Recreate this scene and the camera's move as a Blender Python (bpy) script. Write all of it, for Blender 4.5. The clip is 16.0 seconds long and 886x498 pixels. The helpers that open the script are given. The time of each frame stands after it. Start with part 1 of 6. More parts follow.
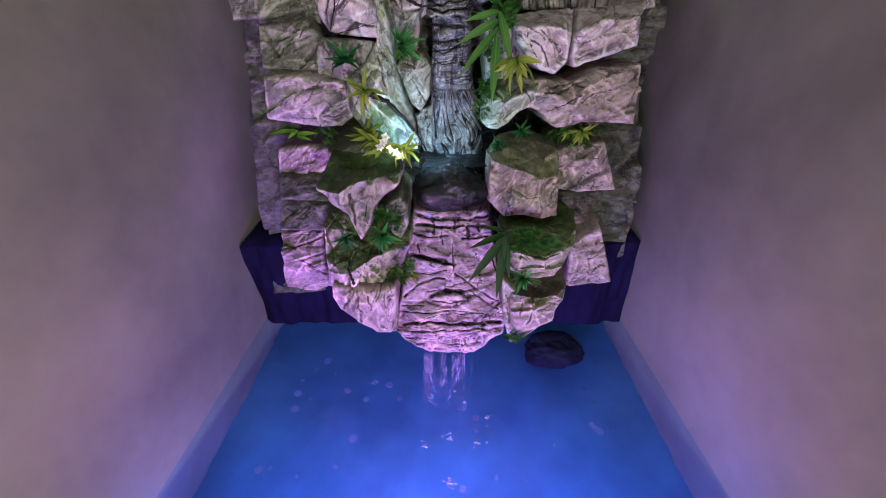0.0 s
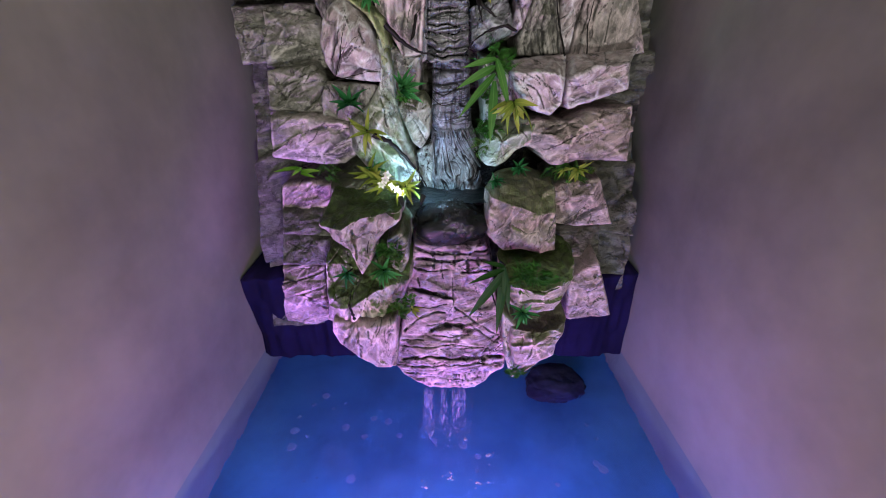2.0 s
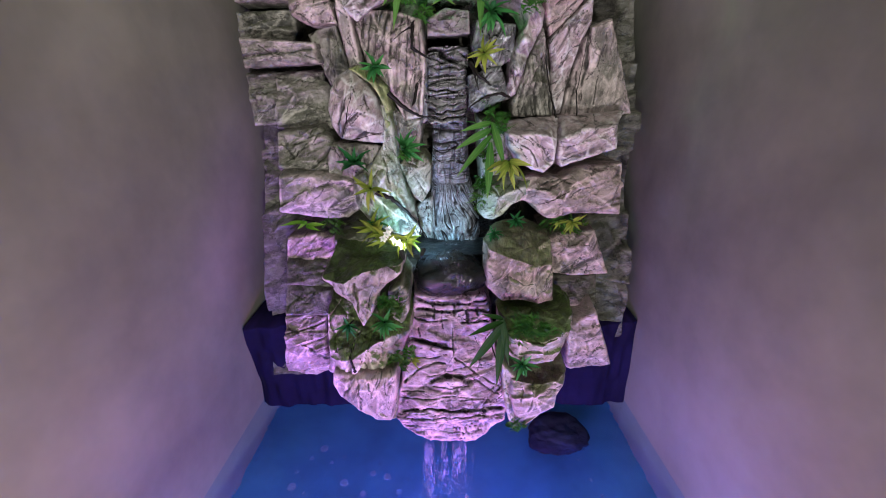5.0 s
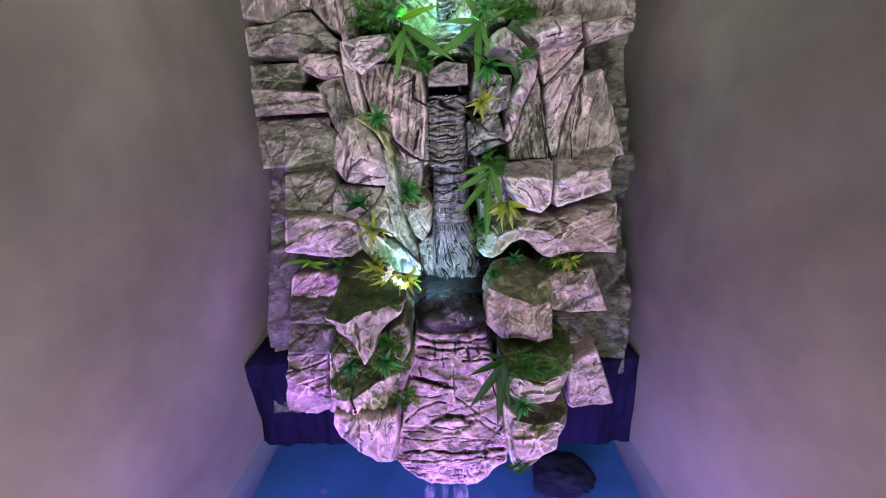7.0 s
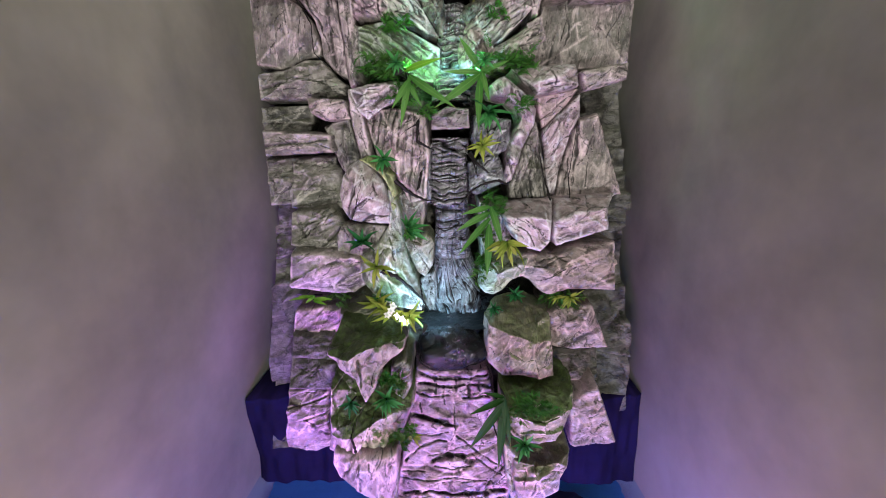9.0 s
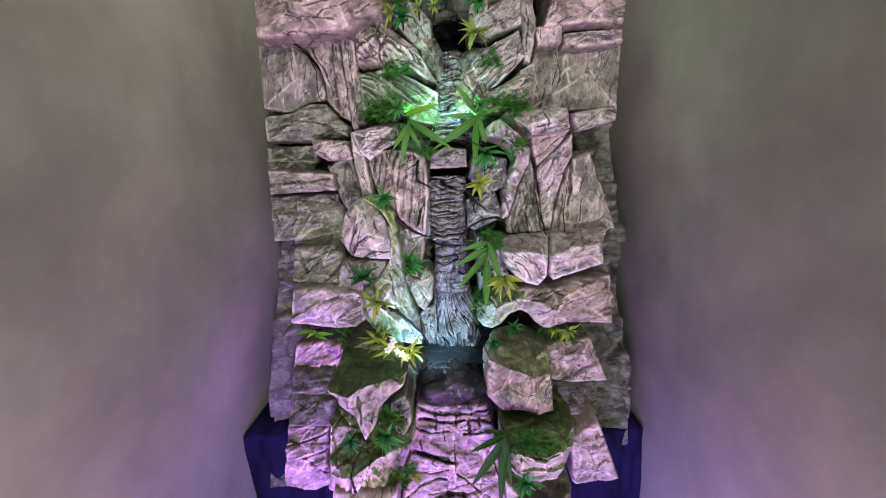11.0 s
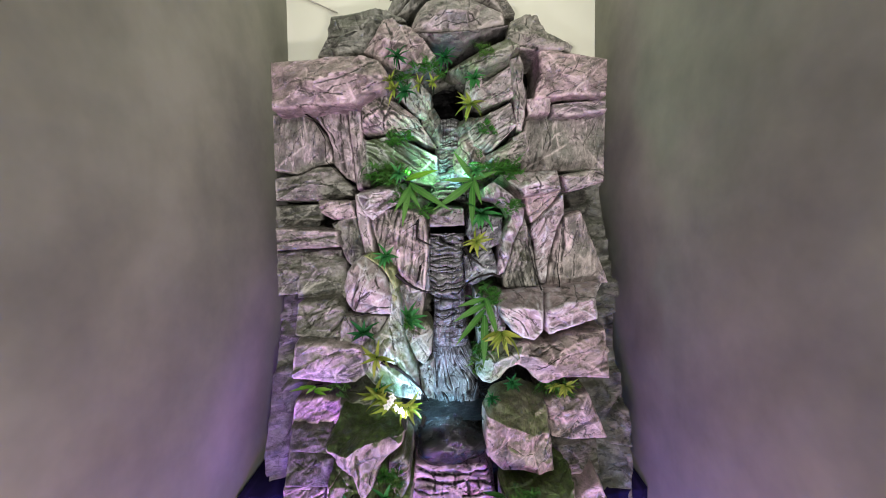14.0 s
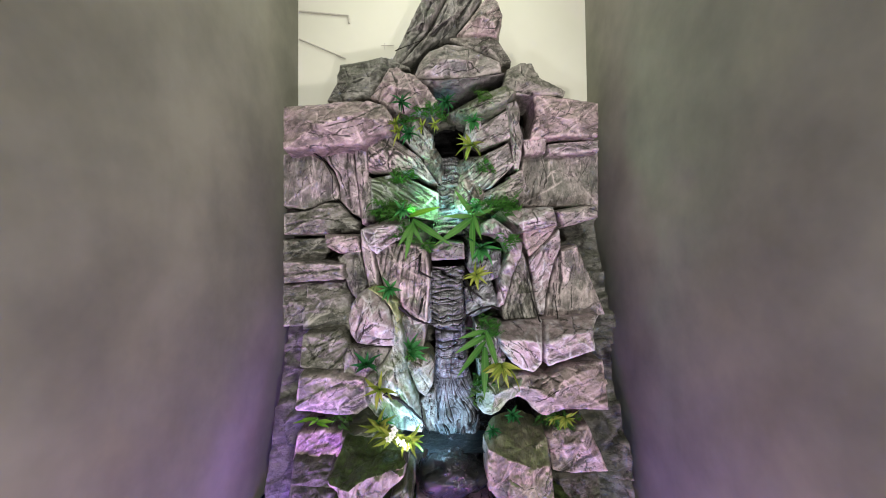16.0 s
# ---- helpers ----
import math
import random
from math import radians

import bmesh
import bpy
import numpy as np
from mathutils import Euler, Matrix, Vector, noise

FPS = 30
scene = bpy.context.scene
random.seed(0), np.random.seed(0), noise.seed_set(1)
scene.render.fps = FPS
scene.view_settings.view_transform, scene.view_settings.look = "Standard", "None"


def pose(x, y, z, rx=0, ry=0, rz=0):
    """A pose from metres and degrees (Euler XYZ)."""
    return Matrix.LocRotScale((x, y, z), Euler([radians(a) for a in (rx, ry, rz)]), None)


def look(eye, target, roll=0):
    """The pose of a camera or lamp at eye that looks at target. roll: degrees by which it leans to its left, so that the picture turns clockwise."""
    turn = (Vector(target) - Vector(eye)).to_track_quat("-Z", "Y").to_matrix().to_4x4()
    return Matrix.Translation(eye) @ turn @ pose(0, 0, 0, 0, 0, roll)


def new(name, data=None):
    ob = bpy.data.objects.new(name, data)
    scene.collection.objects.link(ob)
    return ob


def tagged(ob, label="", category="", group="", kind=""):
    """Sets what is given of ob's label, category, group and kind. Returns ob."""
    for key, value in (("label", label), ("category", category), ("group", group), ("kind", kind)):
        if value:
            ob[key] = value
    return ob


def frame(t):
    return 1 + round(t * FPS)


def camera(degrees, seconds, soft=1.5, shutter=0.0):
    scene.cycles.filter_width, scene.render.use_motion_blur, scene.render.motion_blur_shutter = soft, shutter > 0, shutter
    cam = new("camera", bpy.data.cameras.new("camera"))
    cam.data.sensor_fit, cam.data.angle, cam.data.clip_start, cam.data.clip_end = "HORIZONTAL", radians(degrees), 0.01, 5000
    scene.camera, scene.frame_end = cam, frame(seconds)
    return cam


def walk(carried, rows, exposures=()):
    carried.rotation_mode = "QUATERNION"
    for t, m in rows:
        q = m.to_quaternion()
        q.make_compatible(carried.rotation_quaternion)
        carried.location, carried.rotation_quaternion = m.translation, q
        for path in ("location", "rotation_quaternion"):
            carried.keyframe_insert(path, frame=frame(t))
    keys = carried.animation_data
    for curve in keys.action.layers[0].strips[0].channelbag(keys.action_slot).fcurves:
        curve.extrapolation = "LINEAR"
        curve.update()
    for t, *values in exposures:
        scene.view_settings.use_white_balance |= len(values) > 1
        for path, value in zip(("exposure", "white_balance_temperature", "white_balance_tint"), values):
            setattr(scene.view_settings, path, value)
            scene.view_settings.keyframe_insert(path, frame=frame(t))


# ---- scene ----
from mathutils.geometry import delaunay_2d_cdt

cam = camera(99.3, 16.0, soft=1.0)
# seconds, place, tilt, lean, turn
PATH = [
    (0.0, 0.000, -1.800, 1.400, 60.00, 0.00, 0.00),
    (0.5, -0.004, -1.802, 1.409, 61.22, -0.05, -0.07),
    (1.0, -0.006, -1.802, 1.417, 62.20, -0.09, -0.20),
    (1.5, -0.006, -1.802, 1.428, 63.05, -0.10, -0.25),
    (2.0, -0.007, -1.800, 1.441, 63.95, -0.04, -0.24),
    (2.5, -0.007, -1.799, 1.453, 64.73, 0.00, -0.25),
    (3.0, -0.005, -1.800, 1.467, 65.58, 0.16, -0.23),
    (5.5, 0.001, -1.819, 1.536, 70.44, 0.24, -0.09),
    (6.0, 0.004, -1.824, 1.551, 71.54, 0.38, 0.07),
    (6.5, 0.008, -1.828, 1.566, 72.57, 0.47, 0.18),
    (7.0, 0.013, -1.834, 1.581, 73.59, 0.58, 0.29),
    (7.5, 0.015, -1.839, 1.595, 74.57, 0.64, 0.38),
    (8.0, 0.015, -1.844, 1.611, 75.48, 0.57, 0.44),
    (8.5, 0.013, -1.849, 1.629, 76.32, 0.35, 0.54),
    (9.0, 0.012, -1.856, 1.647, 77.27, 0.26, 0.58),
    (11.5, 0.016, -1.898, 1.711, 82.21, 0.69, 0.39),
    (12.0, 0.018, -1.908, 1.723, 83.37, 0.66, 0.33),
    (12.5, 0.019, -1.920, 1.734, 84.52, 0.63, 0.37),
    (13.0, 0.018, -1.931, 1.746, 85.64, 0.56, 0.50),
    (13.5, 0.020, -1.942, 1.759, 86.61, 0.61, 0.52),
    (14.0, 0.023, -1.955, 1.771, 87.60, 0.66, 0.47),
    (14.5, 0.025, -1.969, 1.780, 88.59, 0.69, 0.40),
    (15.0, 0.025, -1.986, 1.789, 89.58, 0.60, 0.40),
    (15.5, 0.022, -2.007, 1.797, 90.58, 0.58, 0.46),
    (16.0, 0.018, -2.029, 1.804, 91.73, 0.61, 0.50),
]
walk(cam, [(t, pose(*p)) for t, *p in PATH],
     [(0.0, -0.40), (3.0, -0.36), (6.0, -0.08), (9.0, 0.08), (12.0, 0.19), (16.0, 0.18)])

# ---- light ----
world = bpy.data.worlds.new("room_air")
scene.world = world
world.use_nodes = True
world.node_tree.nodes["Background"].inputs[0].default_value = (0.9, 0.92, 1.0, 1)
world.node_tree.nodes["Background"].inputs[1].default_value = 0.028


def lamp(name, kind, m, power, colour, **values):
    data = bpy.data.lights.new(name, kind)
    data.energy, data.color = power, colour
    if kind == "AREA":
        data.shape = "RECTANGLE"
        data.size, data.size_y = values["size"], values["size_y"]
    elif kind == "SPOT":
        data.spot_size, data.spot_blend, data.shadow_soft_size = radians(values["cone"]), 0.8, values["soft"]
    else:
        data.shadow_soft_size = values["soft"]
    ob = new(name, data)
    ob.matrix_world = m
    return ob


# ceiling panel near the back wall, pink and lilac floods on the floor, a spot hung in the hall, violet lamps and strips at the pool's rim
lamp("ceiling_panel_light", "AREA", look((0, -0.1, 4.45), (0, 0.5, 2.8)), 13.5, (0.95, 1.0, 0.85), size=1.6, size_y=0.5)
lamp("pink_flood_light", "AREA", look((0.65, -3.6, 0.4), (0.12, 0, 1.9)), 78, (0.98, 0.94, 0.89), size=0.16, size_y=0.14)
lamp("lilac_flood_light", "AREA", look((-0.75, -3.5, 0.4), (-0.12, 0, 1.9)), 32, (0.92, 0.95, 1.0), size=0.16, size_y=0.14)
lamp("hall_spot_light", "SPOT", look((0.5, -3.7, 3.3), (0.02, 0.1, 2.45)), 320, (0.98, 0.95, 0.91), cone=50, soft=0.12)
lamp("violet_lamp_light", "SPOT", look((-0.62, -1.4, 0.15), (-0.68, -0.1, 0.80)), 155, (0.44, 0.15, 1.0), cone=42, soft=0.04)
lamp("violet_uplight_light", "SPOT", look((-0.35, -1.9, -0.05), (0.0, 0.1, 2.7)), 80, (0.82, 0.42, 0.95), cone=48, soft=0.05)
lamp("violet_strip_light", "AREA", look((0.0, -1.5, -0.05), (0, -0.5, 0.3)), 19, (1.0, 0.26, 0.92), size=0.8, size_y=0.05)
lamp("blue_pool_light", "AREA", look((0.0, -1.5, -0.2), (0, -1.0, -0.45)), 36, (0.02, 0.15, 1.0), size=1.6, size_y=0.1)


# ---- materials ----
def node_material(name):
    m = bpy.data.materials.new(name)
    m.use_nodes = True
    t = m.node_tree
    return m, t, t.nodes["Principled BSDF"]


def add(t, kind, **values):
    n = t.nodes.new(kind)
    for key, value in values.items():
        n.inputs[key.replace("_", " ")].default_value = value
    return n


def ramp(t, source, stops):
    n = t.nodes.new("ShaderNodeValToRGB")
    e = n.color_ramp.elements
    while len(e) < len(stops):
        e.new(0.5)
    for k, (at, c) in enumerate(stops):
        e[k].position, e[k].color = at, c if len(c) == 4 else (*c, 1)
    t.links.new(source, n.inputs[0])
    return n.outputs[0]


def mixed(t, factor, a, b, blend="MIX"):
    n = t.nodes.new("ShaderNodeMix")
    n.data_type, n.blend_type = "RGBA", blend
    for socket, value in ((n.inputs[0], factor), (n.inputs[6], a), (n.inputs[7], b)):
        if isinstance(value, (int, float, tuple)):
            socket.default_value = value if not isinstance(value, tuple) or len(value) == 4 else (*value, 1)
        else:
            t.links.new(value, socket)
    return n.outputs[2]


def calc(t, how, a, b=0.0):
    n = t.nodes.new("ShaderNodeMath")
    n.operation = how
    n.use_clamp = True
    for socket, value in ((n.inputs[0], a), (n.inputs[1], b)):
        if isinstance(value, (int, float)):
            socket.default_value = value
        else:
            t.links.new(value, socket)
    return n.outputs[0]


def painted_rock(name, pale, mid, dark, moss, moss_amount, rough, wash=0.5, gloss=0.5, coat=0.0):
    """Cast rock with a dark wash in the strokes, dry-brushed pale, and green flocking on what faces up. Grooves hold
    dark wash and painted shade.
    """
    m, t, b = node_material(name)
    grain = t.nodes.new("ShaderNodeAttribute")
    grain.attribute_name = "grain"
    place = t.nodes.new("ShaderNodeTexCoord").outputs["Object"]
    stretch = t.nodes.new("ShaderNodeMapping")
    stretch.inputs["Scale"].default_value = (9, 27, 6)
    t.links.new(grain.outputs["Vector"], stretch.inputs["Vector"])
    strokes = add(t, "ShaderNodeTexNoise", Scale=1.0, Detail=5.0, Roughness=0.72, Distortion=0.5)
    t.links.new(stretch.outputs[0], strokes.inputs["Vector"])
    blots = add(t, "ShaderNodeTexNoise", Scale=13.0, Detail=6.0, Roughness=0.7, Distortion=0.4)
    t.links.new(place, blots.inputs["Vector"])
    patches = add(t, "ShaderNodeTexNoise", Scale=4.5, Detail=3.0, Roughness=0.6)
    t.links.new(place, patches.inputs["Vector"])
    specks = add(t, "ShaderNodeTexNoise", Scale=120.0, Detail=2.0, Roughness=0.6)
    t.links.new(place, specks.inputs["Vector"])
    body = mixed(t, ramp(t, patches.outputs["Fac"], [(0.42, (0, 0, 0)), (0.58, (1, 1, 1))]), mid, pale)
    dabs = add(t, "ShaderNodeTexNoise", Scale=24.0, Detail=5.0, Roughness=0.75, Distortion=0.3)
    t.links.new(place, dabs.inputs["Vector"])
    body = mixed(t, calc(t, "MULTIPLY", ramp(t, dabs.outputs["Fac"], [(0.52, (0, 0, 0)), (0.58, (1, 1, 1))]), 0.55), body, mid)
    body = mixed(t, calc(t, "MULTIPLY", ramp(t, dabs.outputs["Fac"], [(0.36, (1, 1, 1)), (0.42, (0, 0, 0))]), 0.5), body, tuple(min(0.75, 1.3 * c) for c in pale))
    worked = add(t, "ShaderNodeTexNoise", Scale=7.0, Detail=3.0, Roughness=0.55)
    t.links.new(grain.outputs["Vector"], worked.inputs["Vector"])
    worked = ramp(t, worked.outputs["Fac"], [(0.42, (0, 0, 0)), (0.62, (1, 1, 1))])
    inked = ramp(t, strokes.outputs["Fac"], [(0.40, (1, 1, 1)), (0.47, (0, 0, 0))])
    spotted = ramp(t, blots.outputs["Fac"], [(0.40, (1, 1, 1)), (0.44, (0.7, 0.7, 0.7)), (0.52, (0, 0, 0))])
    narrow = t.nodes.new("ShaderNodeMapping")
    narrow.inputs["Scale"].default_value = (17, 70, 10)
    t.links.new(grain.outputs["Vector"], narrow.inputs["Vector"])
    scratches = add(t, "ShaderNodeTexNoise", Scale=1.0, Detail=4.0, Roughness=0.75, Distortion=0.4)
    t.links.new(narrow.outputs[0], scratches.inputs["Vector"])
    scored = ramp(t, scratches.outputs["Fac"], [(0.40, (1, 1, 1)), (0.46, (0, 0, 0))])
    body = mixed(t, calc(t, "MULTIPLY", calc(t, "MULTIPLY", scored, worked), 0.5 * wash), body, dark)
    lifted = ramp(t, scratches.outputs["Fac"], [(0.55, (0, 0, 0)), (0.66, (1, 1, 1))])
    body = mixed(t, calc(t, "MULTIPLY", calc(t, "MULTIPLY", lifted, worked), 0.5), body, tuple(min(0.75, 1.35 * c) for c in pale))
    veins = add(t, "ShaderNodeTexNoise", Scale=9.0, Detail=5.0, Roughness=0.62, Distortion=0.5)
    t.links.new(place, veins.inputs["Vector"])
    veined = ramp(t, veins.outputs["Fac"], [(0.48, (0, 0, 0)), (0.497, (1, 1, 1)), (0.503, (1, 1, 1)), (0.52, (0, 0, 0))])
    veined = calc(t, "MULTIPLY", veined, ramp(t, patches.outputs["Fac"], [(0.44, (1, 1, 1)), (0.56, (0.15, 0.15, 0.15))]))
    body = mixed(t, calc(t, "MULTIPLY", veined, max(0.0, wash - 0.45) * 2.0), body, dark)
    bent = mixed(t, 0.09, place, blots.outputs["Color"])
    cells = t.nodes.new("ShaderNodeTexVoronoi")
    cells.feature = "DISTANCE_TO_EDGE"
    cells.inputs["Scale"].default_value = 5.0
    t.links.new(bent, cells.inputs["Vector"])
    cracked = ramp(t, cells.outputs["Distance"], [(0.0, (1, 1, 1)), (0.035, (0, 0, 0))])
    cracked = calc(t, "MULTIPLY", cracked, ramp(t, patches.outputs["Fac"], [(0.5, (0, 0, 0)), (0.6, (1, 1, 1))]))
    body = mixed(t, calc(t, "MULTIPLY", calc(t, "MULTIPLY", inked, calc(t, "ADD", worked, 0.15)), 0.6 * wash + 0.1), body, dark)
    # grooves go dark: a paint wash that also stands in for their shadow lines
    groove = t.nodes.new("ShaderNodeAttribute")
    groove.attribute_name = "ink_shade"
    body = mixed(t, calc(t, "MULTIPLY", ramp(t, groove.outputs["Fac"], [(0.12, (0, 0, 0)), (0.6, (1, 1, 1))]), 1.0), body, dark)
    body = mixed(t, calc(t, "MULTIPLY", cracked, 0.6), body, dark)
    worn = t.nodes.new("ShaderNodeNewGeometry").outputs["Pointiness"]
    worn = ramp(t, worn, [(0.52, (0, 0, 0)), (0.6, (1, 1, 1))])
    body = mixed(t, calc(t, "MULTIPLY", worn, 0.8), body, tuple(min(0.75, 1.5 * c) for c in pale))
    ridge = t.nodes.new("ShaderNodeAttribute")
    ridge.attribute_name = "edge"
    body = mixed(t, calc(t, "MULTIPLY", ridge.outputs["Fac"], 0.85), body, tuple(min(0.75, 1.6 * c) for c in pale))
    body = mixed(t, calc(t, "MULTIPLY", spotted, wash), body, dark)
    short = t.nodes.new("ShaderNodeMapping")
    short.inputs["Scale"].default_value = (16, 34, 16)
    t.links.new(grain.outputs["Vector"], short.inputs["Vector"])
    dashes = add(t, "ShaderNodeTexNoise", Scale=1.0, Detail=3.0, Roughness=0.6, Distortion=0.9)
    t.links.new(short.outputs[0], dashes.inputs["Vector"])
    dashed = ramp(t, dashes.outputs["Fac"], [(0.60, (0, 0, 0)), (0.645, (1, 1, 1))])
    body = mixed(t, calc(t, "MULTIPLY", dashed, 0.8 * wash + 0.35), body, tuple(1.5 * c for c in dark))
    brushed = ramp(t, strokes.outputs["Fac"], [(0.55, (0, 0, 0)), (0.68, (1, 1, 1))])
    body = mixed(t, calc(t, "MULTIPLY", brushed, 0.75), body, tuple(min(0.75, 1.6 * c) for c in pale))
    body = mixed(t, calc(t, "MULTIPLY", specks.outputs["Fac"], 0.22), body, dark)
    facing = t.nodes.new("ShaderNodeSeparateXYZ")
    t.links.new(t.nodes.new("ShaderNodeNewGeometry").outputs["Normal"], facing.inputs[0])
    upward = ramp(t, facing.outputs[2], [(0.25, (0, 0, 0)), (0.6, (1, 1, 1))])
    patchy = ramp(t, patches.outputs["Fac"], [(0.42, (0, 0, 0)), (0.62, (1, 1, 1))])
    cover = calc(t, "MULTIPLY", calc(t, "ADD", upward, calc(t, "MULTIPLY", patchy, 0.45)), moss_amount)
    tufts = add(t, "ShaderNodeTexNoise", Scale=38.0, Detail=4.0, Roughness=0.75)
    t.links.new(place, tufts.inputs["Vector"])
    green = mixed(t, ramp(t, tufts.outputs["Fac"], [(0.35, (0, 0, 0)), (0.65, (1, 1, 1))]), tuple(0.4 * c for c in moss), tuple(1.5 * c for c in moss))
    green = mixed(t, ramp(t, blots.outputs["Fac"], [(0.45, (0, 0, 0)), (0.62, (1, 1, 1))]), green, tuple(0.55 * c for c in moss))
    own = t.nodes.new("ShaderNodeObjectInfo").outputs["Random"]
    body = mixed(t, 1.0, body, ramp(t, own, [(0.0, (0.80, 0.82, 0.80)), (0.35, (1.0, 1.0, 1.0)), (0.7, (0.88, 0.90, 0.86)), (1.0, (1.1, 1.04, 1.05))]), "MULTIPLY")
    t.links.new(mixed(t, cover, body, green), b.inputs["Base Color"])
    sheen = ramp(t, blots.outputs["Fac"], [(0.42, (rough, rough, rough)), (0.6, (0.5 * rough, 0.5 * rough, 0.5 * rough))])
    t.links.new(sheen, b.inputs["Roughness"])
    b.inputs["Specular IOR Level"].default_value = gloss
    b.inputs["Coat Weight"].default_value = coat
    b.inputs["Coat Roughness"].default_value = 0.12
    bump = add(t, "ShaderNodeBump", Strength=1.0, Distance=0.035)
    height = calc(t, "ADD", calc(t, "MULTIPLY", strokes.outputs["Fac"], 0.3), calc(t, "MULTIPLY", calc(t, "MULTIPLY", scratches.outputs["Fac"], worked), 0.18))
    height = calc(t, "SUBTRACT", height, calc(t, "MULTIPLY", cracked, 0.3))
    height = calc(t, "SUBTRACT", height, calc(t, "MULTIPLY", veined, 0.05))
    t.links.new(height, bump.inputs["Height"])
    t.links.new(bump.outputs[0], b.inputs["Normal"])
    return m


MOSS = (0.06, 0.085, 0.022)
ROCK = {
    "pale": painted_rock("pale_painted_rock", (0.44, 0.372, 0.365), (0.175, 0.168, 0.145), (0.028, 0.024, 0.022), MOSS, 0.25, 0.68, 0.45),
    "rose": painted_rock("rose_painted_rock", (0.48, 0.372, 0.365), (0.235, 0.19, 0.178), (0.032, 0.026, 0.023), MOSS, 0.25, 0.62, 0.45),
    "olive": painted_rock("olive_painted_rock", (0.31, 0.288, 0.26), (0.13, 0.127, 0.104), (0.022, 0.020, 0.017), MOSS, 0.28, 0.7, 0.55),
    "mossy": painted_rock("mossy_painted_rock", (0.38, 0.36, 0.31), (0.17, 0.20, 0.11), (0.04, 0.042, 0.03), MOSS, 0.75, 0.7, 0.5),
    "moss": painted_rock("flocked_ledge_rock", (0.48, 0.40, 0.38), (0.32, 0.27, 0.25), (0.06, 0.048, 0.04), (0.066, 0.118, 0.022), 0.95, 0.75, 0.3),
    "wet": painted_rock("wet_rock", (0.27, 0.28, 0.285), (0.105, 0.11, 0.11), (0.01, 0.01, 0.011), MOSS, 0.1, 0.3, 0.6, 0.5, 0.3),
    "rib": painted_rock("wet_ribbed_cascade", (0.27, 0.265, 0.265), (0.14, 0.14, 0.14), (0.005, 0.005, 0.005), MOSS, 0.0, 0.35, 0.3, 0.5, 0.4),
    "veil": painted_rock("wet_draped_rock", (0.25, 0.265, 0.29), (0.11, 0.12, 0.14), (0.007, 0.007, 0.008), MOSS, 0.0, 0.55, 0.5, 0.4, 0.08),
    "mauve": painted_rock("mauve_painted_rock", (0.20, 0.17, 0.175), (0.11, 0.10, 0.10), (0.02, 0.016, 0.018), MOSS, 0.2, 0.6, 0.4),
    # near-black, holds the deep shade of the caves as colour
    "dark": painted_rock("cave_shade_black", (0.004, 0.0035, 0.004), (0.003, 0.0025, 0.003), (0.002, 0.002, 0.002), MOSS, 0.0, 0.5, 0.8, 0.05, 0.0),
    "lilac": painted_rock("pale_lilac_painted_rock", (0.56, 0.455, 0.47), (0.33, 0.265, 0.27), (0.034, 0.027, 0.026), MOSS, 0.2, 0.6, 0.42),
    "topped": painted_rock("rose_rock_with_olive_top", (0.48, 0.38, 0.365), (0.25, 0.21, 0.185), (0.032, 0.027, 0.023), (0.125, 0.155, 0.06), 0.8, 0.65, 0.45),
    "green": painted_rock("green_flocked_stone", (0.24, 0.27, 0.12), (0.10, 0.14, 0.035), (0.03, 0.04, 0.015), (0.07, 0.11, 0.02), 0.5, 0.75, 0.4),
    "basin": painted_rock("black_basin_rock", (0.012, 0.014, 0.016), (0.006, 0.007, 0.008), (0.003, 0.003, 0.003), MOSS, 0.0, 0.4, 0.5, 0.3, 0.1),
    "lichen": painted_rock("lichen_painted_rock", (0.46, 0.50, 0.44), (0.17, 0.26, 0.11), (0.04, 0.048, 0.035), MOSS, 0.7, 0.55, 0.35),
    # darker than the stones: shade of the gaps and shadowed ledges put into the colour
    "core": painted_rock("shade_dark_core_rock", (0.15, 0.143, 0.122), (0.080, 0.078, 0.064), (0.012, 0.011, 0.01), MOSS, 0.2, 0.8, 0.6),
    "fall": painted_rock("pink_wet_cascade", (0.47, 0.335, 0.42), (0.33, 0.235, 0.30), (0.010, 0.008, 0.010), MOSS, 0.0, 0.4, 0.4, 0.5, 0.25),
}


def plain(name, colour, rough=0.6, spread=0.15, size=9.0, **more):
    m, t, b = node_material(name)
    n = add(t, "ShaderNodeTexNoise", Scale=size, Detail=5.0, Roughness=0.6)
    t.links.new(t.nodes.new("ShaderNodeTexCoord").outputs["Object"], n.inputs["Vector"])
    low, high = tuple(c * (1 - spread) for c in colour), tuple(min(1, c * (1 + spread)) for c in colour)
    t.links.new(ramp(t, n.outputs["Fac"], [(0.3, low), (0.7, high)]), b.inputs["Base Color"])
    b.inputs["Roughness"].default_value = rough
    for key, value in more.items():
        b.inputs[key.replace("_", " ")].default_value = value
    return m


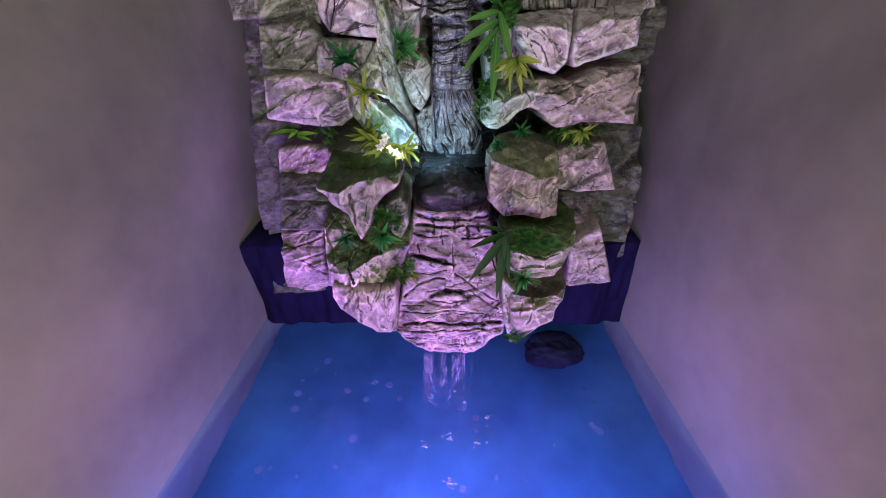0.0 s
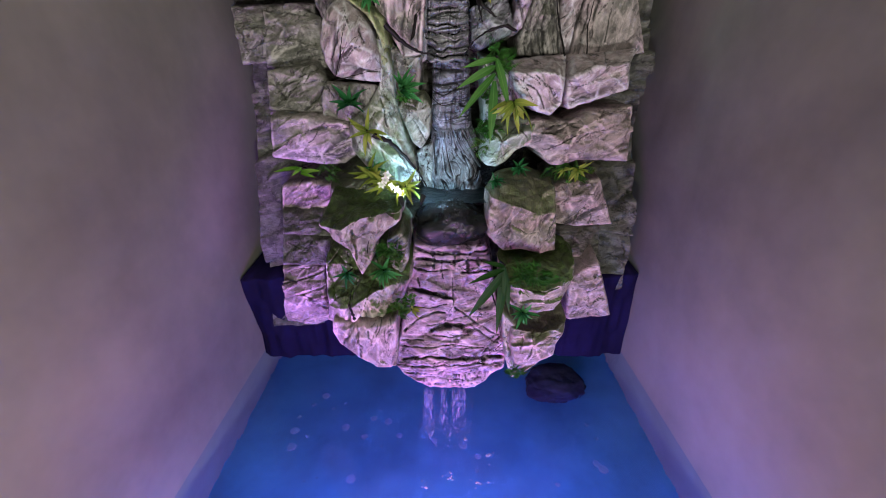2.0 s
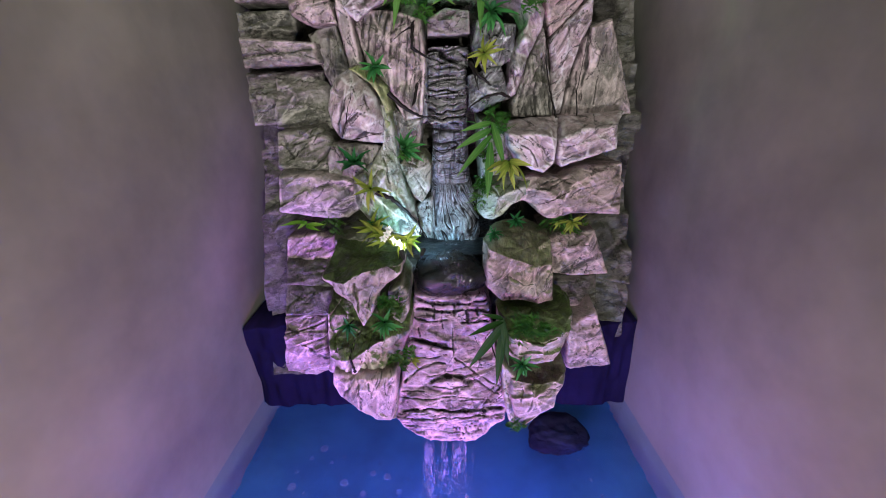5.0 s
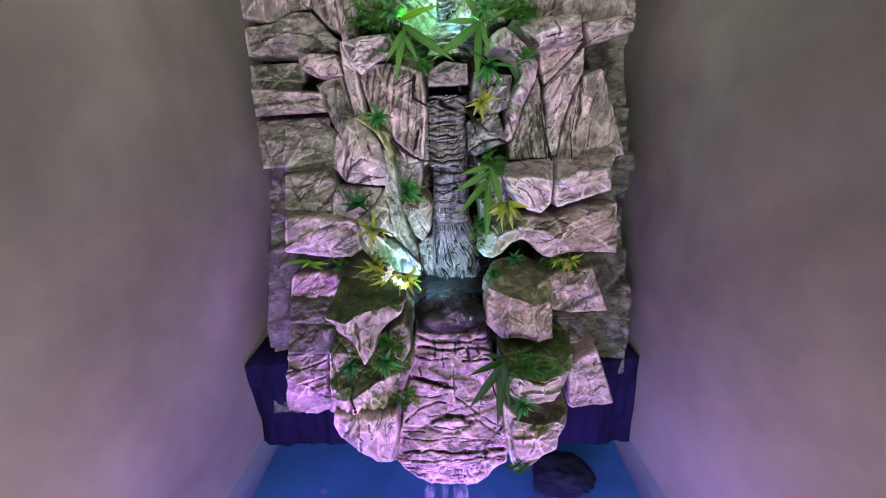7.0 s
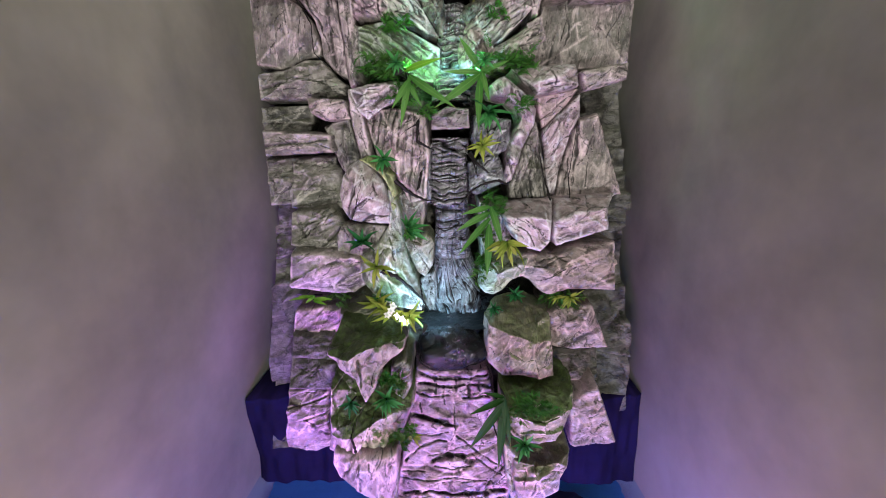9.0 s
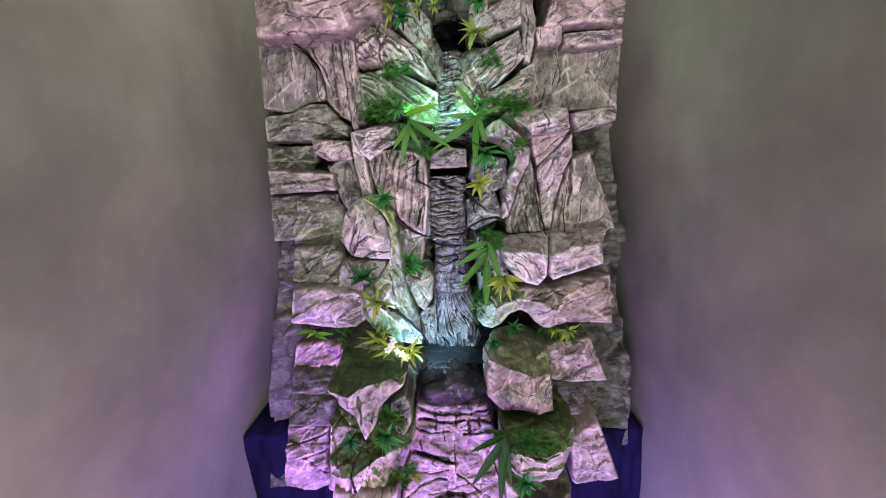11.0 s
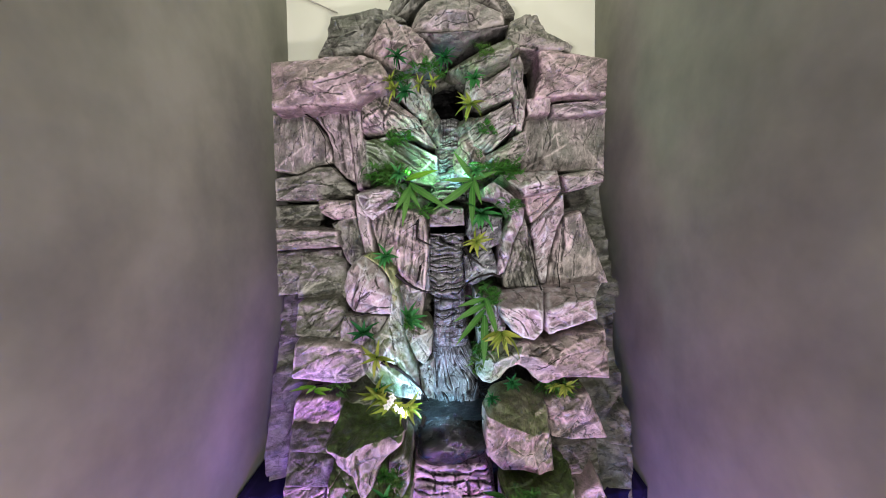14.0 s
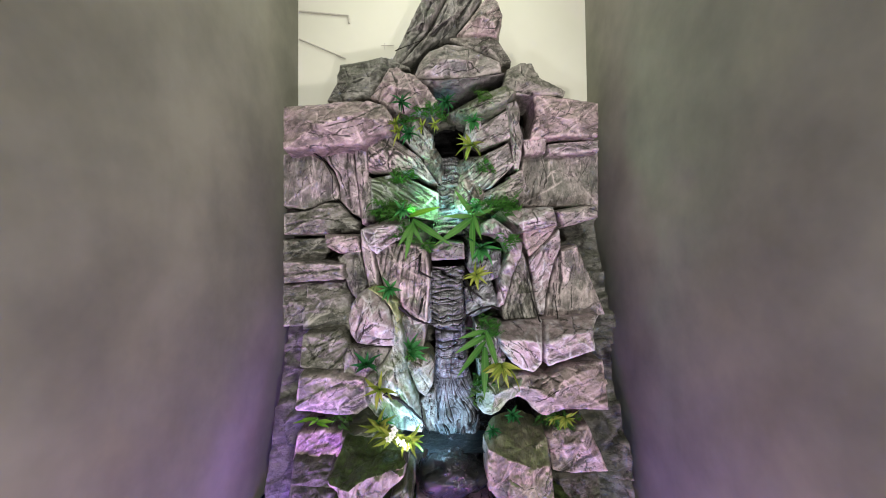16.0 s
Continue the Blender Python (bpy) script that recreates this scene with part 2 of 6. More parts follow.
def leaf_paint(name, colour, tip):
    m, t, b = node_material(name)
    info = t.nodes.new("ShaderNodeObjectInfo")
    n = add(t, "ShaderNodeTexNoise", Scale=30.0, Detail=3.0)
    t.links.new(t.nodes.new("ShaderNodeTexCoord").outputs["Object"], n.inputs["Vector"])
    f = calc(t, "ADD", calc(t, "MULTIPLY", info.outputs["Random"], 0.5), calc(t, "MULTIPLY", n.outputs["Fac"], 0.5))
    colour_out = mixed(t, f, colour, tip)
    along = t.nodes.new("ShaderNodeSeparateXYZ")
    t.links.new(t.nodes.new("ShaderNodeTexCoord").outputs["Generated"], along.inputs[0])
    base = ramp(t, along.outputs[0], [(0.0, (1, 1, 1)), (0.45, (0, 0, 0))])
    colour_out = mixed(t, calc(t, "MULTIPLY", base, 0.75), colour_out, (0.45 * colour[0], 0.7 * colour[1], 0.5 * colour[2]))
    rib = ramp(t, along.outputs[1], [(0.42, (0, 0, 0)), (0.5, (1, 1, 1)), (0.58, (0, 0, 0))])
    colour_out = mixed(t, calc(t, "MULTIPLY", rib, 0.35), colour_out, tuple(min(1, 1.5 * c) for c in tip))
    dead = ramp(t, along.outputs[0], [(0.88, (0, 0, 0)), (1.0, (1, 1, 1))])
    colour_out = mixed(t, calc(t, "MULTIPLY", dead, 0.5), colour_out, (0.20, 0.15, 0.05))
    t.links.new(colour_out, b.inputs["Base Color"])
    b.inputs["Roughness"].default_value = 0.5
    b.inputs["Specular IOR Level"].default_value = 0.1
    glow = t.nodes.new("ShaderNodeBsdfTranslucent")
    t.links.new(colour_out, glow.inputs[0])
    both = t.nodes.new("ShaderNodeMixShader")
    both.inputs[0].default_value = 0.42
    t.links.new(b.outputs[0], both.inputs[1])
    t.links.new(glow.outputs[0], both.inputs[2])
    t.links.new(both.outputs[0], t.nodes["Material Output"].inputs["Surface"])
    return m


LEAF = {
    "GREEN": leaf_paint("green_plastic_leaf", (0.025, 0.15, 0.045), (0.09, 0.34, 0.09)),
    "DEEP": leaf_paint("deep_green_plastic_leaf", (0.015, 0.10, 0.03), (0.04, 0.19, 0.06)),
    "BAMBOO": leaf_paint("bamboo_plastic_leaf", (0.045, 0.16, 0.025), (0.12, 0.28, 0.06)),
    "DARKBLADE": leaf_paint("dark_bamboo_leaf", (0.010, 0.045, 0.008), (0.03, 0.09, 0.018)),
    "YELLOW": leaf_paint("yellow_plastic_leaf", (0.13, 0.21, 0.03), (0.36, 0.41, 0.07)),
    # bright lime; on the sprig beside the green lamp it holds the lamplight
    "LIME": leaf_paint("lime_and_lamplit_leaf", (0.08, 0.28, 0.02), (0.24, 0.48, 0.05)),
    "FERN": leaf_paint("dark_fern_leaf", (0.025, 0.12, 0.02), (0.10, 0.26, 0.05)),
    "IVY": leaf_paint("small_green_leaf", (0.03, 0.11, 0.02), (0.12, 0.22, 0.05)),
    "PETAL": leaf_paint("white_petal", (0.8, 0.8, 0.7), (0.9, 0.9, 0.85)),
}
TWIG = plain("dark_twig", (0.007, 0.006, 0.005), 0.5, Specular_IOR_Level=0.14)
CREAM = plain("cream_wall_paint", (0.66, 0.645, 0.54), 0.7, 0.03, 1.5)
MAUVE = plain("mauve_grey_wall_paint", (0.21, 0.208, 0.16), 0.9, 0.35, 1.3)
CEILING = plain("white_ceiling_paint", (0.82, 0.81, 0.78), 0.8, 0.03, 1.5)
PIPE = plain("grey_conduit", (0.45, 0.42, 0.36), 0.5)
STONE_FLOOR = plain("grey_floor_stone", (0.30, 0.29, 0.28), 0.45, 0.2, 4.0)
LINER = plain("blue_pool_paint", (0.075, 0.24, 0.325), 0.6, 0.3, 3.0)
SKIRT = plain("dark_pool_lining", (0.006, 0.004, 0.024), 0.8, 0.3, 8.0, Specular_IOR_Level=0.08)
CASING = plain("black_lamp_casing", (0.02, 0.02, 0.02), 0.4)


def water_material(name, bump_size, strength, tint, clear=1.0, rough=0.03):
    m, t, b = node_material(name)
    b.inputs["Base Color"].default_value = (*tint, 1)
    b.inputs["Roughness"].default_value = rough
    b.inputs["IOR"].default_value = 1.33
    b.inputs["Transmission Weight"].default_value = clear
    n = add(t, "ShaderNodeTexNoise", Scale=bump_size, Detail=3.0, Distortion=0.6)
    t.links.new(t.nodes.new("ShaderNodeTexCoord").outputs["Object"], n.inputs["Vector"])
    bump = add(t, "ShaderNodeBump", Strength=strength, Distance=0.02)
    t.links.new(n.outputs["Fac"], bump.inputs["Height"])
    t.links.new(bump.outputs[0], b.inputs["Normal"])
    return m


POOL_WATER = water_material("pool_water", 7.0, 0.35, (0.38, 0.66, 0.92))
BASIN_WATER = water_material("basin_water", 22.0, 0.5, (0.012, 0.018, 0.021), 0.3, 0.32)
FOAM = plain("white_water_foam", (0.62, 0.62, 0.70), 0.2, 0.15, 40.0, Alpha=0.30)
THREAD = plain("falling_water_threads", (0.55, 0.48, 0.76), 0.2, 0.2, 60.0, Alpha=0.11)
SUNK = plain("dark_sunken_stone", (0.012, 0.008, 0.017), 0.9, 0.5, 18.0)
# thin lilac film for the painted lamp reflections on the pool
POOL_GLINT = plain("lilac_glint_film", (0.42, 0.34, 0.66), 0.3, 0.1, 40.0, Alpha=0.09)


def glowing(name, colour, strength):
    m, t, b = node_material(name)
    b.inputs["Emission Color"].default_value = (*colour, 1)
    b.inputs["Emission Strength"].default_value = strength
    return m


# ---- mesh helpers ----
def value_noise(p, seed=0):
    """Smooth random values from 0 to 1 at the rows of p."""
    p = np.asarray(p, float)
    i = np.floor(p).astype(np.int64)
    f = p - i
    f = f * f * (3 - 2 * f)
    total = np.zeros(len(p))
    for dx in (0, 1):
        for dy in (0, 1):
            for dz in (0, 1):
                h = (i[:, 0] + dx) * 374761393 + (i[:, 1] + dy) * 668265263 + (i[:, 2] + dz) * 2147483647 + seed * 1274126177
                h = (h ^ (h >> 13)) * 1274126177
                h = ((h ^ (h >> 16)) & 0xFFFF) / 65535.0
                total += h * (f[:, 0] if dx else 1 - f[:, 0]) * (f[:, 1] if dy else 1 - f[:, 1]) * (f[:, 2] if dz else 1 - f[:, 2])
    return total


def mesh_object(name, verts, faces, material, parent=None, grain=None, smooth=True, ink_shade=None):
    me = bpy.data.meshes.new(name)
    me.from_pydata([tuple(v) for v in verts], [], faces)
    if smooth:
        me.polygons.foreach_set("use_smooth", [True] * len(me.polygons))
    if grain is not None:
        me.attributes.new("grain", "FLOAT_VECTOR", "POINT").data.foreach_set("vector", np.asarray(grain, np.float32).ravel())
    if ink_shade is not None:
        me.attributes.new("ink_shade", "FLOAT", "POINT").data.foreach_set("value", np.asarray(ink_shade, np.float32))
    me.materials.append(material)
    me.update()
    ob = new(name, me)
    ob.parent = parent
    return ob


def part(name, bm, material, parent, label=""):
    me = bpy.data.meshes.new(name)
    bm.to_mesh(me)
    bm.free()
    me.materials.append(material)
    ob = new(name, me)
    ob.parent = parent
    return tagged(ob, label)


def grid_faces(rows, columns, closed=False):
    last = columns if closed else columns - 1
    return [(r * columns + c, r * columns + (c + 1) % columns, (r + 1) * columns + (c + 1) % columns, (r + 1) * columns + c)
            for r in range(rows - 1) for c in range(last)]


def grain_of(p, stroke):
    a = radians(stroke)
    return np.stack([p[:, 0] * math.cos(a) + p[:, 2] * math.sin(a), -p[:, 0] * math.sin(a) + p[:, 2] * math.cos(a), p[:, 1]], 1)


def carve(p, out, stroke, seed, lump=0.016, cut=0.007, fine=0.004, chip=1.0):
    """Lumps, long cut strokes and grit along the outward ways."""
    g = grain_of(p, stroke)
    h = lump * (2 * value_noise(p * 9, seed) - 1) + 0.5 * lump * (2 * value_noise(p * 21, seed + 1) - 1)
    warp = 0.022 * (value_noise(p * 8, seed + 6) - 0.5)
    g = g + warp[:, None]
    line = np.abs(2 * value_noise(g * (4, 24, 3), seed + 2) - 1)
    thin = np.clip(1 - line / 0.2, 0, 1) * np.clip(4 * value_noise(p * 6, seed + 11) - 1.6, 0, 1)
    h -= 1.3 * cut * thin
    line = np.abs(2 * value_noise(g * (2.2, 11, 2), seed + 3) - 1)
    bold = np.clip(1 - line / 0.09, 0, 1) * np.clip(5 * value_noise(p * 5, seed + 15) - 2.2, 0, 1)
    h -= 2.6 * cut * bold
    h += fine * (2 * value_noise(p * 70, seed + 4) - 1)
    rng = np.random.RandomState(seed)
    low, high = g.min(0), g.max(0)
    span = high - low
    count = int(np.clip(span[0] * span[1] * 420, 6, 40))
    seeds = low + rng.rand(count, 3) * span
    tilt = (rng.rand(count, 3) - 0.5) * (0.4, 0.85, 0.4)
    far = (((g[:, None] - seeds[None]) * (0.55, 1.3, 0.8)) ** 2).sum(-1)
    near = far.argmin(1)
    h += chip * np.clip(-out[:, 1], 0, 1) * np.clip(((g - seeds[near]) * tilt[near]).sum(1) + (rng.rand(count)[near] - 0.5) * 0.022, -0.026, 0.026)
    return p + out * h[:, None], np.maximum(bold, 0.8 * thin)


# ---- the hall ----
def box(name, low, high, material, kind="structure"):
    bm = bmesh.new()
    bmesh.ops.create_cube(bm, size=1)
    for v in bm.verts:
        v.co = [(a + b) / 2 + c * (b - a) for a, b, c in zip(low, high, v.co)]
    ob = part(name, bm, material, None)
    return tagged(ob, kind=kind)


WATER_Z, FLOOR_Z = -0.12, -0.22
box("wall_north", (-1.08, 0.75, -0.6), (1.08, 0.9, 4.6), CREAM)
box("wall_west", (-1.23, -6.0, -0.6), (-1.08, 0.9, 4.6), MAUVE)
box("wall_east", (1.08, -6.0, -0.6), (1.23, 0.9, 4.6), MAUVE)
box("wall_south", (-1.23, -6.15, -0.6), (1.23, -6.0, 4.6), CREAM)
box("ceiling", (-1.23, -6.15, 4.6), (1.23, 0.9, 4.75), CEILING)
box("floor", (-1.08, -6.0, FLOOR_Z - 0.2), (1.08, -1.75, FLOOR_Z), STONE_FLOOR)
box("pool_floor", (-1.08, -1.75, -0.60), (1.08, 0.75, -0.45), LINER)
box("pool_curb", (-1.08, -1.75, -0.45), (1.08, -1.62, -0.02), STONE_FLOOR)

# ---- the rock fountain ----
fountain = tagged(new("rock_fountain"), "tall artificial rock waterfall with stepped cascade and mossy ledges", "fountain")


STONE_LABEL = {
    "moss": "pale stone ledge with green flocked top",
    "mossy": "grey stone patched with green moss paint",
    "olive": "olive-grey painted stone with dark strokes",
    "lichen": "whitish stone patched with green lichen paint",
    "wet": "dark wet stone beside the water",
    "green": "green flocked stone ridge",
    "topped": "pink painted stone with an olive top",
    "dark": "black panel that stands in for cave shade",
}


def facet_depth(control, ring, q):
    """Depths at the rows of q on flat facets spanned between the control points, and the facets' inner edges."""
    n = len(ring)
    verts, edges, faces, origin, _, _ = delaunay_2d_cdt([Vector(c[:2]) for c in control], [(k, (k + 1) % n) for k in range(n)], [], 1, 1e-6)
    flat = np.array([v[:] for v in verts])
    deep = np.array([control[o[0]][2] for o in origin])
    best, depth = np.full(len(q), -9.0), np.zeros(len(q))
    for f in faces:
        a, b, c = flat[list(f)]
        m = np.array([b - a, c - a]).T
        if abs(np.linalg.det(m)) < 1e-9:
            continue
        uv = np.linalg.solve(m, (q - a).T).T
        w = np.stack([1 - uv.sum(1), uv[:, 0], uv[:, 1]], 1)
        inside = w.min(1)
        better = inside > best
        depth[better] = (w[better] * deep[list(f)]).sum(1)
        best = np.maximum(best, inside)
    inner = [(flat[a], flat[b]) for a, b in edges if min(origin[a][0], origin[b][0]) >= n or abs(origin[a][0] - origin[b][0]) not in (1, n - 1)]
    return depth, inner


def to_lines(q, ways):
    """How far each row of q is from the nearest of the lines."""
    near = np.full(len(q), 9.0)
    for way in ways:
        for a, b in zip(np.array(way)[:-1], np.array(way)[1:]):
            k = np.clip(((q - a) @ (b - a)) / max(1e-9, (b - a) @ (b - a)), 0, 1)
            near = np.minimum(near, np.linalg.norm(q - a - k[:, None] * (b - a), axis=1))
    return near


def stone(name, kind, rim, inner=(), marks=(), tilt=0.0, thick=0.25, rise=0.0, stroke=60, seed=0, rough=1.0, cracks=None, groove=0.0, groove_top=9.0, step=0.0045, label=""):
    """A sculpted stone: flat facets between its rim and inner points, worn edges, grooves along the marks darkened by
    wash and painted shade, and sides that run back.
    The marks are (width in mm, places across and up), with up taken square to a view that drops by tilt."""
    rng = np.random.RandomState(seed + 500)
    control = [(x, z + tilt * y, y) for x, y, z in (*rim, *inner)]
    corners = np.array([c[:2] for c in control[:len(rim)]])
    if (corners[:, 0] * np.roll(corners[:, 1], -1) - corners[:, 1] * np.roll(corners[:, 0], -1)).sum() < 0:
        control = control[:len(rim)][::-1] + control[len(rim):]
        corners = corners[::-1]
    ring = []
    for a, b in zip(corners, np.roll(corners, -1, 0)):
        k = max(2, int(np.linalg.norm(b - a) / step))
        ring += [a + (b - a) * j / k for j in range(k)]
    ring = np.array(ring)
    wobble = np.stack([value_noise(np.c_[ring * 45, 0 * ring[:, 0]], seed + k) - 0.5 for k in (60, 61)], 1)
    depth_ring = facet_depth(control, corners, ring)[0]
    for _ in range(2):
        ring = 0.5 * ring + 0.25 * np.roll(ring, 1, 0) + 0.25 * np.roll(ring, -1, 0)
    ring = ring + 0.004 * wobble
    n = len(ring)
    low, high = ring.min(0), ring.max(0)
    gx, gy = np.meshgrid(np.arange(low[0], high[0], step), np.arange(low[1], high[1], step))
    q = np.stack([gx.ravel(), gy.ravel()], 1)
    q += (rng.rand(*q.shape) - 0.5) * 0.5 * step
    a, b = ring, np.roll(ring, -1, 0)
    crossing = (a[None, :, 1] > q[:, 1:]) != (b[None, :, 1] > q[:, 1:])
    at = (b[:, 0] - a[:, 0])[None] * (q[:, 1:] - a[None, :, 1]) / (b[:, 1] - a[:, 1] + 1e-12)[None] + a[None, :, 0]
    q = q[((crossing & (q[:, :1] < at)).sum(1) % 2) == 1]
    gap = np.sqrt(((q[:, None] - ring[None]) ** 2).sum(-1)).min(1)
    q, gap = q[gap > 0.6 * step], gap[gap > 0.6 * step]
    flat = np.concatenate([ring, q])
    gap = np.concatenate([np.zeros(n), gap])
    _, _, faces, origin, _, _ = delaunay_2d_cdt([Vector(v) for v in flat], [(k, (k + 1) % n) for k in range(n)], [], 1, 1e-7)
    faces = [tuple(origin[k][0] for k in f) for f in faces]
    depth, creases = facet_depth(control, corners, flat + 0.012 * np.stack([value_noise(np.c_[flat * 22, 0 * gap], seed + k) - 0.5 for k in (62, 63)], 1))
    depth[:n] = depth_ring
    p = np.stack([flat[:, 0], depth, flat[:, 1] - tilt * depth], 1)
    tri = np.array(faces)
    normal = np.zeros_like(p)
    across = np.cross(p[tri[:, 1]] - p[tri[:, 0]], p[tri[:, 2]] - p[tri[:, 0]])
    for k in range(3):
        np.add.at(normal, tri[:, k], across)
    normal /= np.linalg.norm(normal, axis=1, keepdims=True) + 1e-12
    bevel = 0.014
    worn = np.clip(1 - gap / bevel, 0, 1) ** 2
    grain = grain_of(p, stroke)
    ridge = to_lines(flat + 0.006 * np.stack([value_noise(np.c_[flat * 50, 0 * gap], seed + k) - 0.5 for k in (64, 65)], 1), creases)
    plane, hold = p.copy(), np.clip(gap / 0.012, 0.1, 1)[:, None]
    p, ink_shade = carve(p, normal, stroke, seed * 7 + 1, lump=0.010 * rough, cut=0.0055 * rough, fine=0.003 * rough, chip=0.75 * rough)
    ink_shade *= 0.7
    patch = np.clip(3.2 * value_noise(p * 24, seed + 66) - 1.1, 0, 1)
    edge = np.maximum(np.clip(1.25 - ridge / 0.006, 0, 1), np.clip(1.3 - np.abs(gap - 0.006) / 0.007, 0, 1)) * patch
    size = math.sqrt((high - low).prod())
    lines = list(marks)
    for _ in range(max(0, 5 - len(marks)) + 2 if cracks is None else cracks):
        place, turn = q[rng.randint(len(q))], radians(stroke) + rng.normal(0, 0.35)
        way = [place]
        for _ in range(4):
            turn += rng.normal(0, 0.3)
            way.append(way[-1] + 0.13 * size * rng.uniform(0.5, 1.2) * np.array((math.cos(turn), math.sin(turn))))
        lines.append((rng.uniform(0.5, 1.1), way))
    shake = flat + 0.011 * np.stack([value_noise(np.c_[flat * 34, 0 * gap], seed + k) - 0.5 for k in (67, 68)], 1)
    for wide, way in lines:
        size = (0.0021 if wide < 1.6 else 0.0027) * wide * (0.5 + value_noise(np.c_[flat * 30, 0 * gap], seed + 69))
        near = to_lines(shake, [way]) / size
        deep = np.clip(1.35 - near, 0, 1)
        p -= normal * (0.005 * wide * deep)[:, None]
        ink_shade = np.maximum(ink_shade, deep)
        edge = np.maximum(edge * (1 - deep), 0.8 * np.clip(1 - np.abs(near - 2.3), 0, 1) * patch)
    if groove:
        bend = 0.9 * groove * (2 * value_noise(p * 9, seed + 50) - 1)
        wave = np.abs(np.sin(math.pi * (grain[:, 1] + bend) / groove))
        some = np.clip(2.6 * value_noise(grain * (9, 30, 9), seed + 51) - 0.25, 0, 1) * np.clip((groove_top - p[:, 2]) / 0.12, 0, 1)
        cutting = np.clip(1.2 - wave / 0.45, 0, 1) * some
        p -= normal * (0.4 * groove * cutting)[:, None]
        ink_shade = np.maximum(ink_shade, 0.9 * cutting)
    p = plane + (p - plane) * hold
    p[:, 1] += bevel * worn
    sides = max(4, int(thick / 0.03))
    verts, total = [p], len(p)
    centre = flat.mean(0)
    for k in range(1, sides + 1):
        s = k / sides
        back = p[:n].copy()
        back[:, 0] += (ring[:, 0] - centre[0]) * 0.06 * s
        back[:, 1] += thick * s
        back[:, 2] += (ring[:, 1] - centre[1]) * 0.05 * s + rise * thick * s
        back += 0.010 * (np.stack([value_noise(back * 25, seed + j) for j in (70, 71, 72)], 1) - 0.5)
        verts.append(back)
        first = 0 if k == 1 else total + (k - 2) * n
        then = total + (k - 1) * n
        faces += [(first + j, then + j, then + (j + 1) % n, first + (j + 1) % n) for j in range(n)]
    faces.append(tuple(total + (sides - 1) * n + j for j in range(n)))
    rest = sides * n
    verts = np.concatenate(verts)
    ob = mesh_object(name, verts, faces, ROCK[kind], fountain, grain_of(verts, stroke), True, np.concatenate([ink_shade, np.zeros(rest)]))
    ob.data.attributes.new("edge", "FLOAT", "POINT").data.foreach_set("value", np.concatenate([edge, np.zeros(rest)]).astype(np.float32))
    return tagged(ob, label or STONE_LABEL.get(kind, ""))


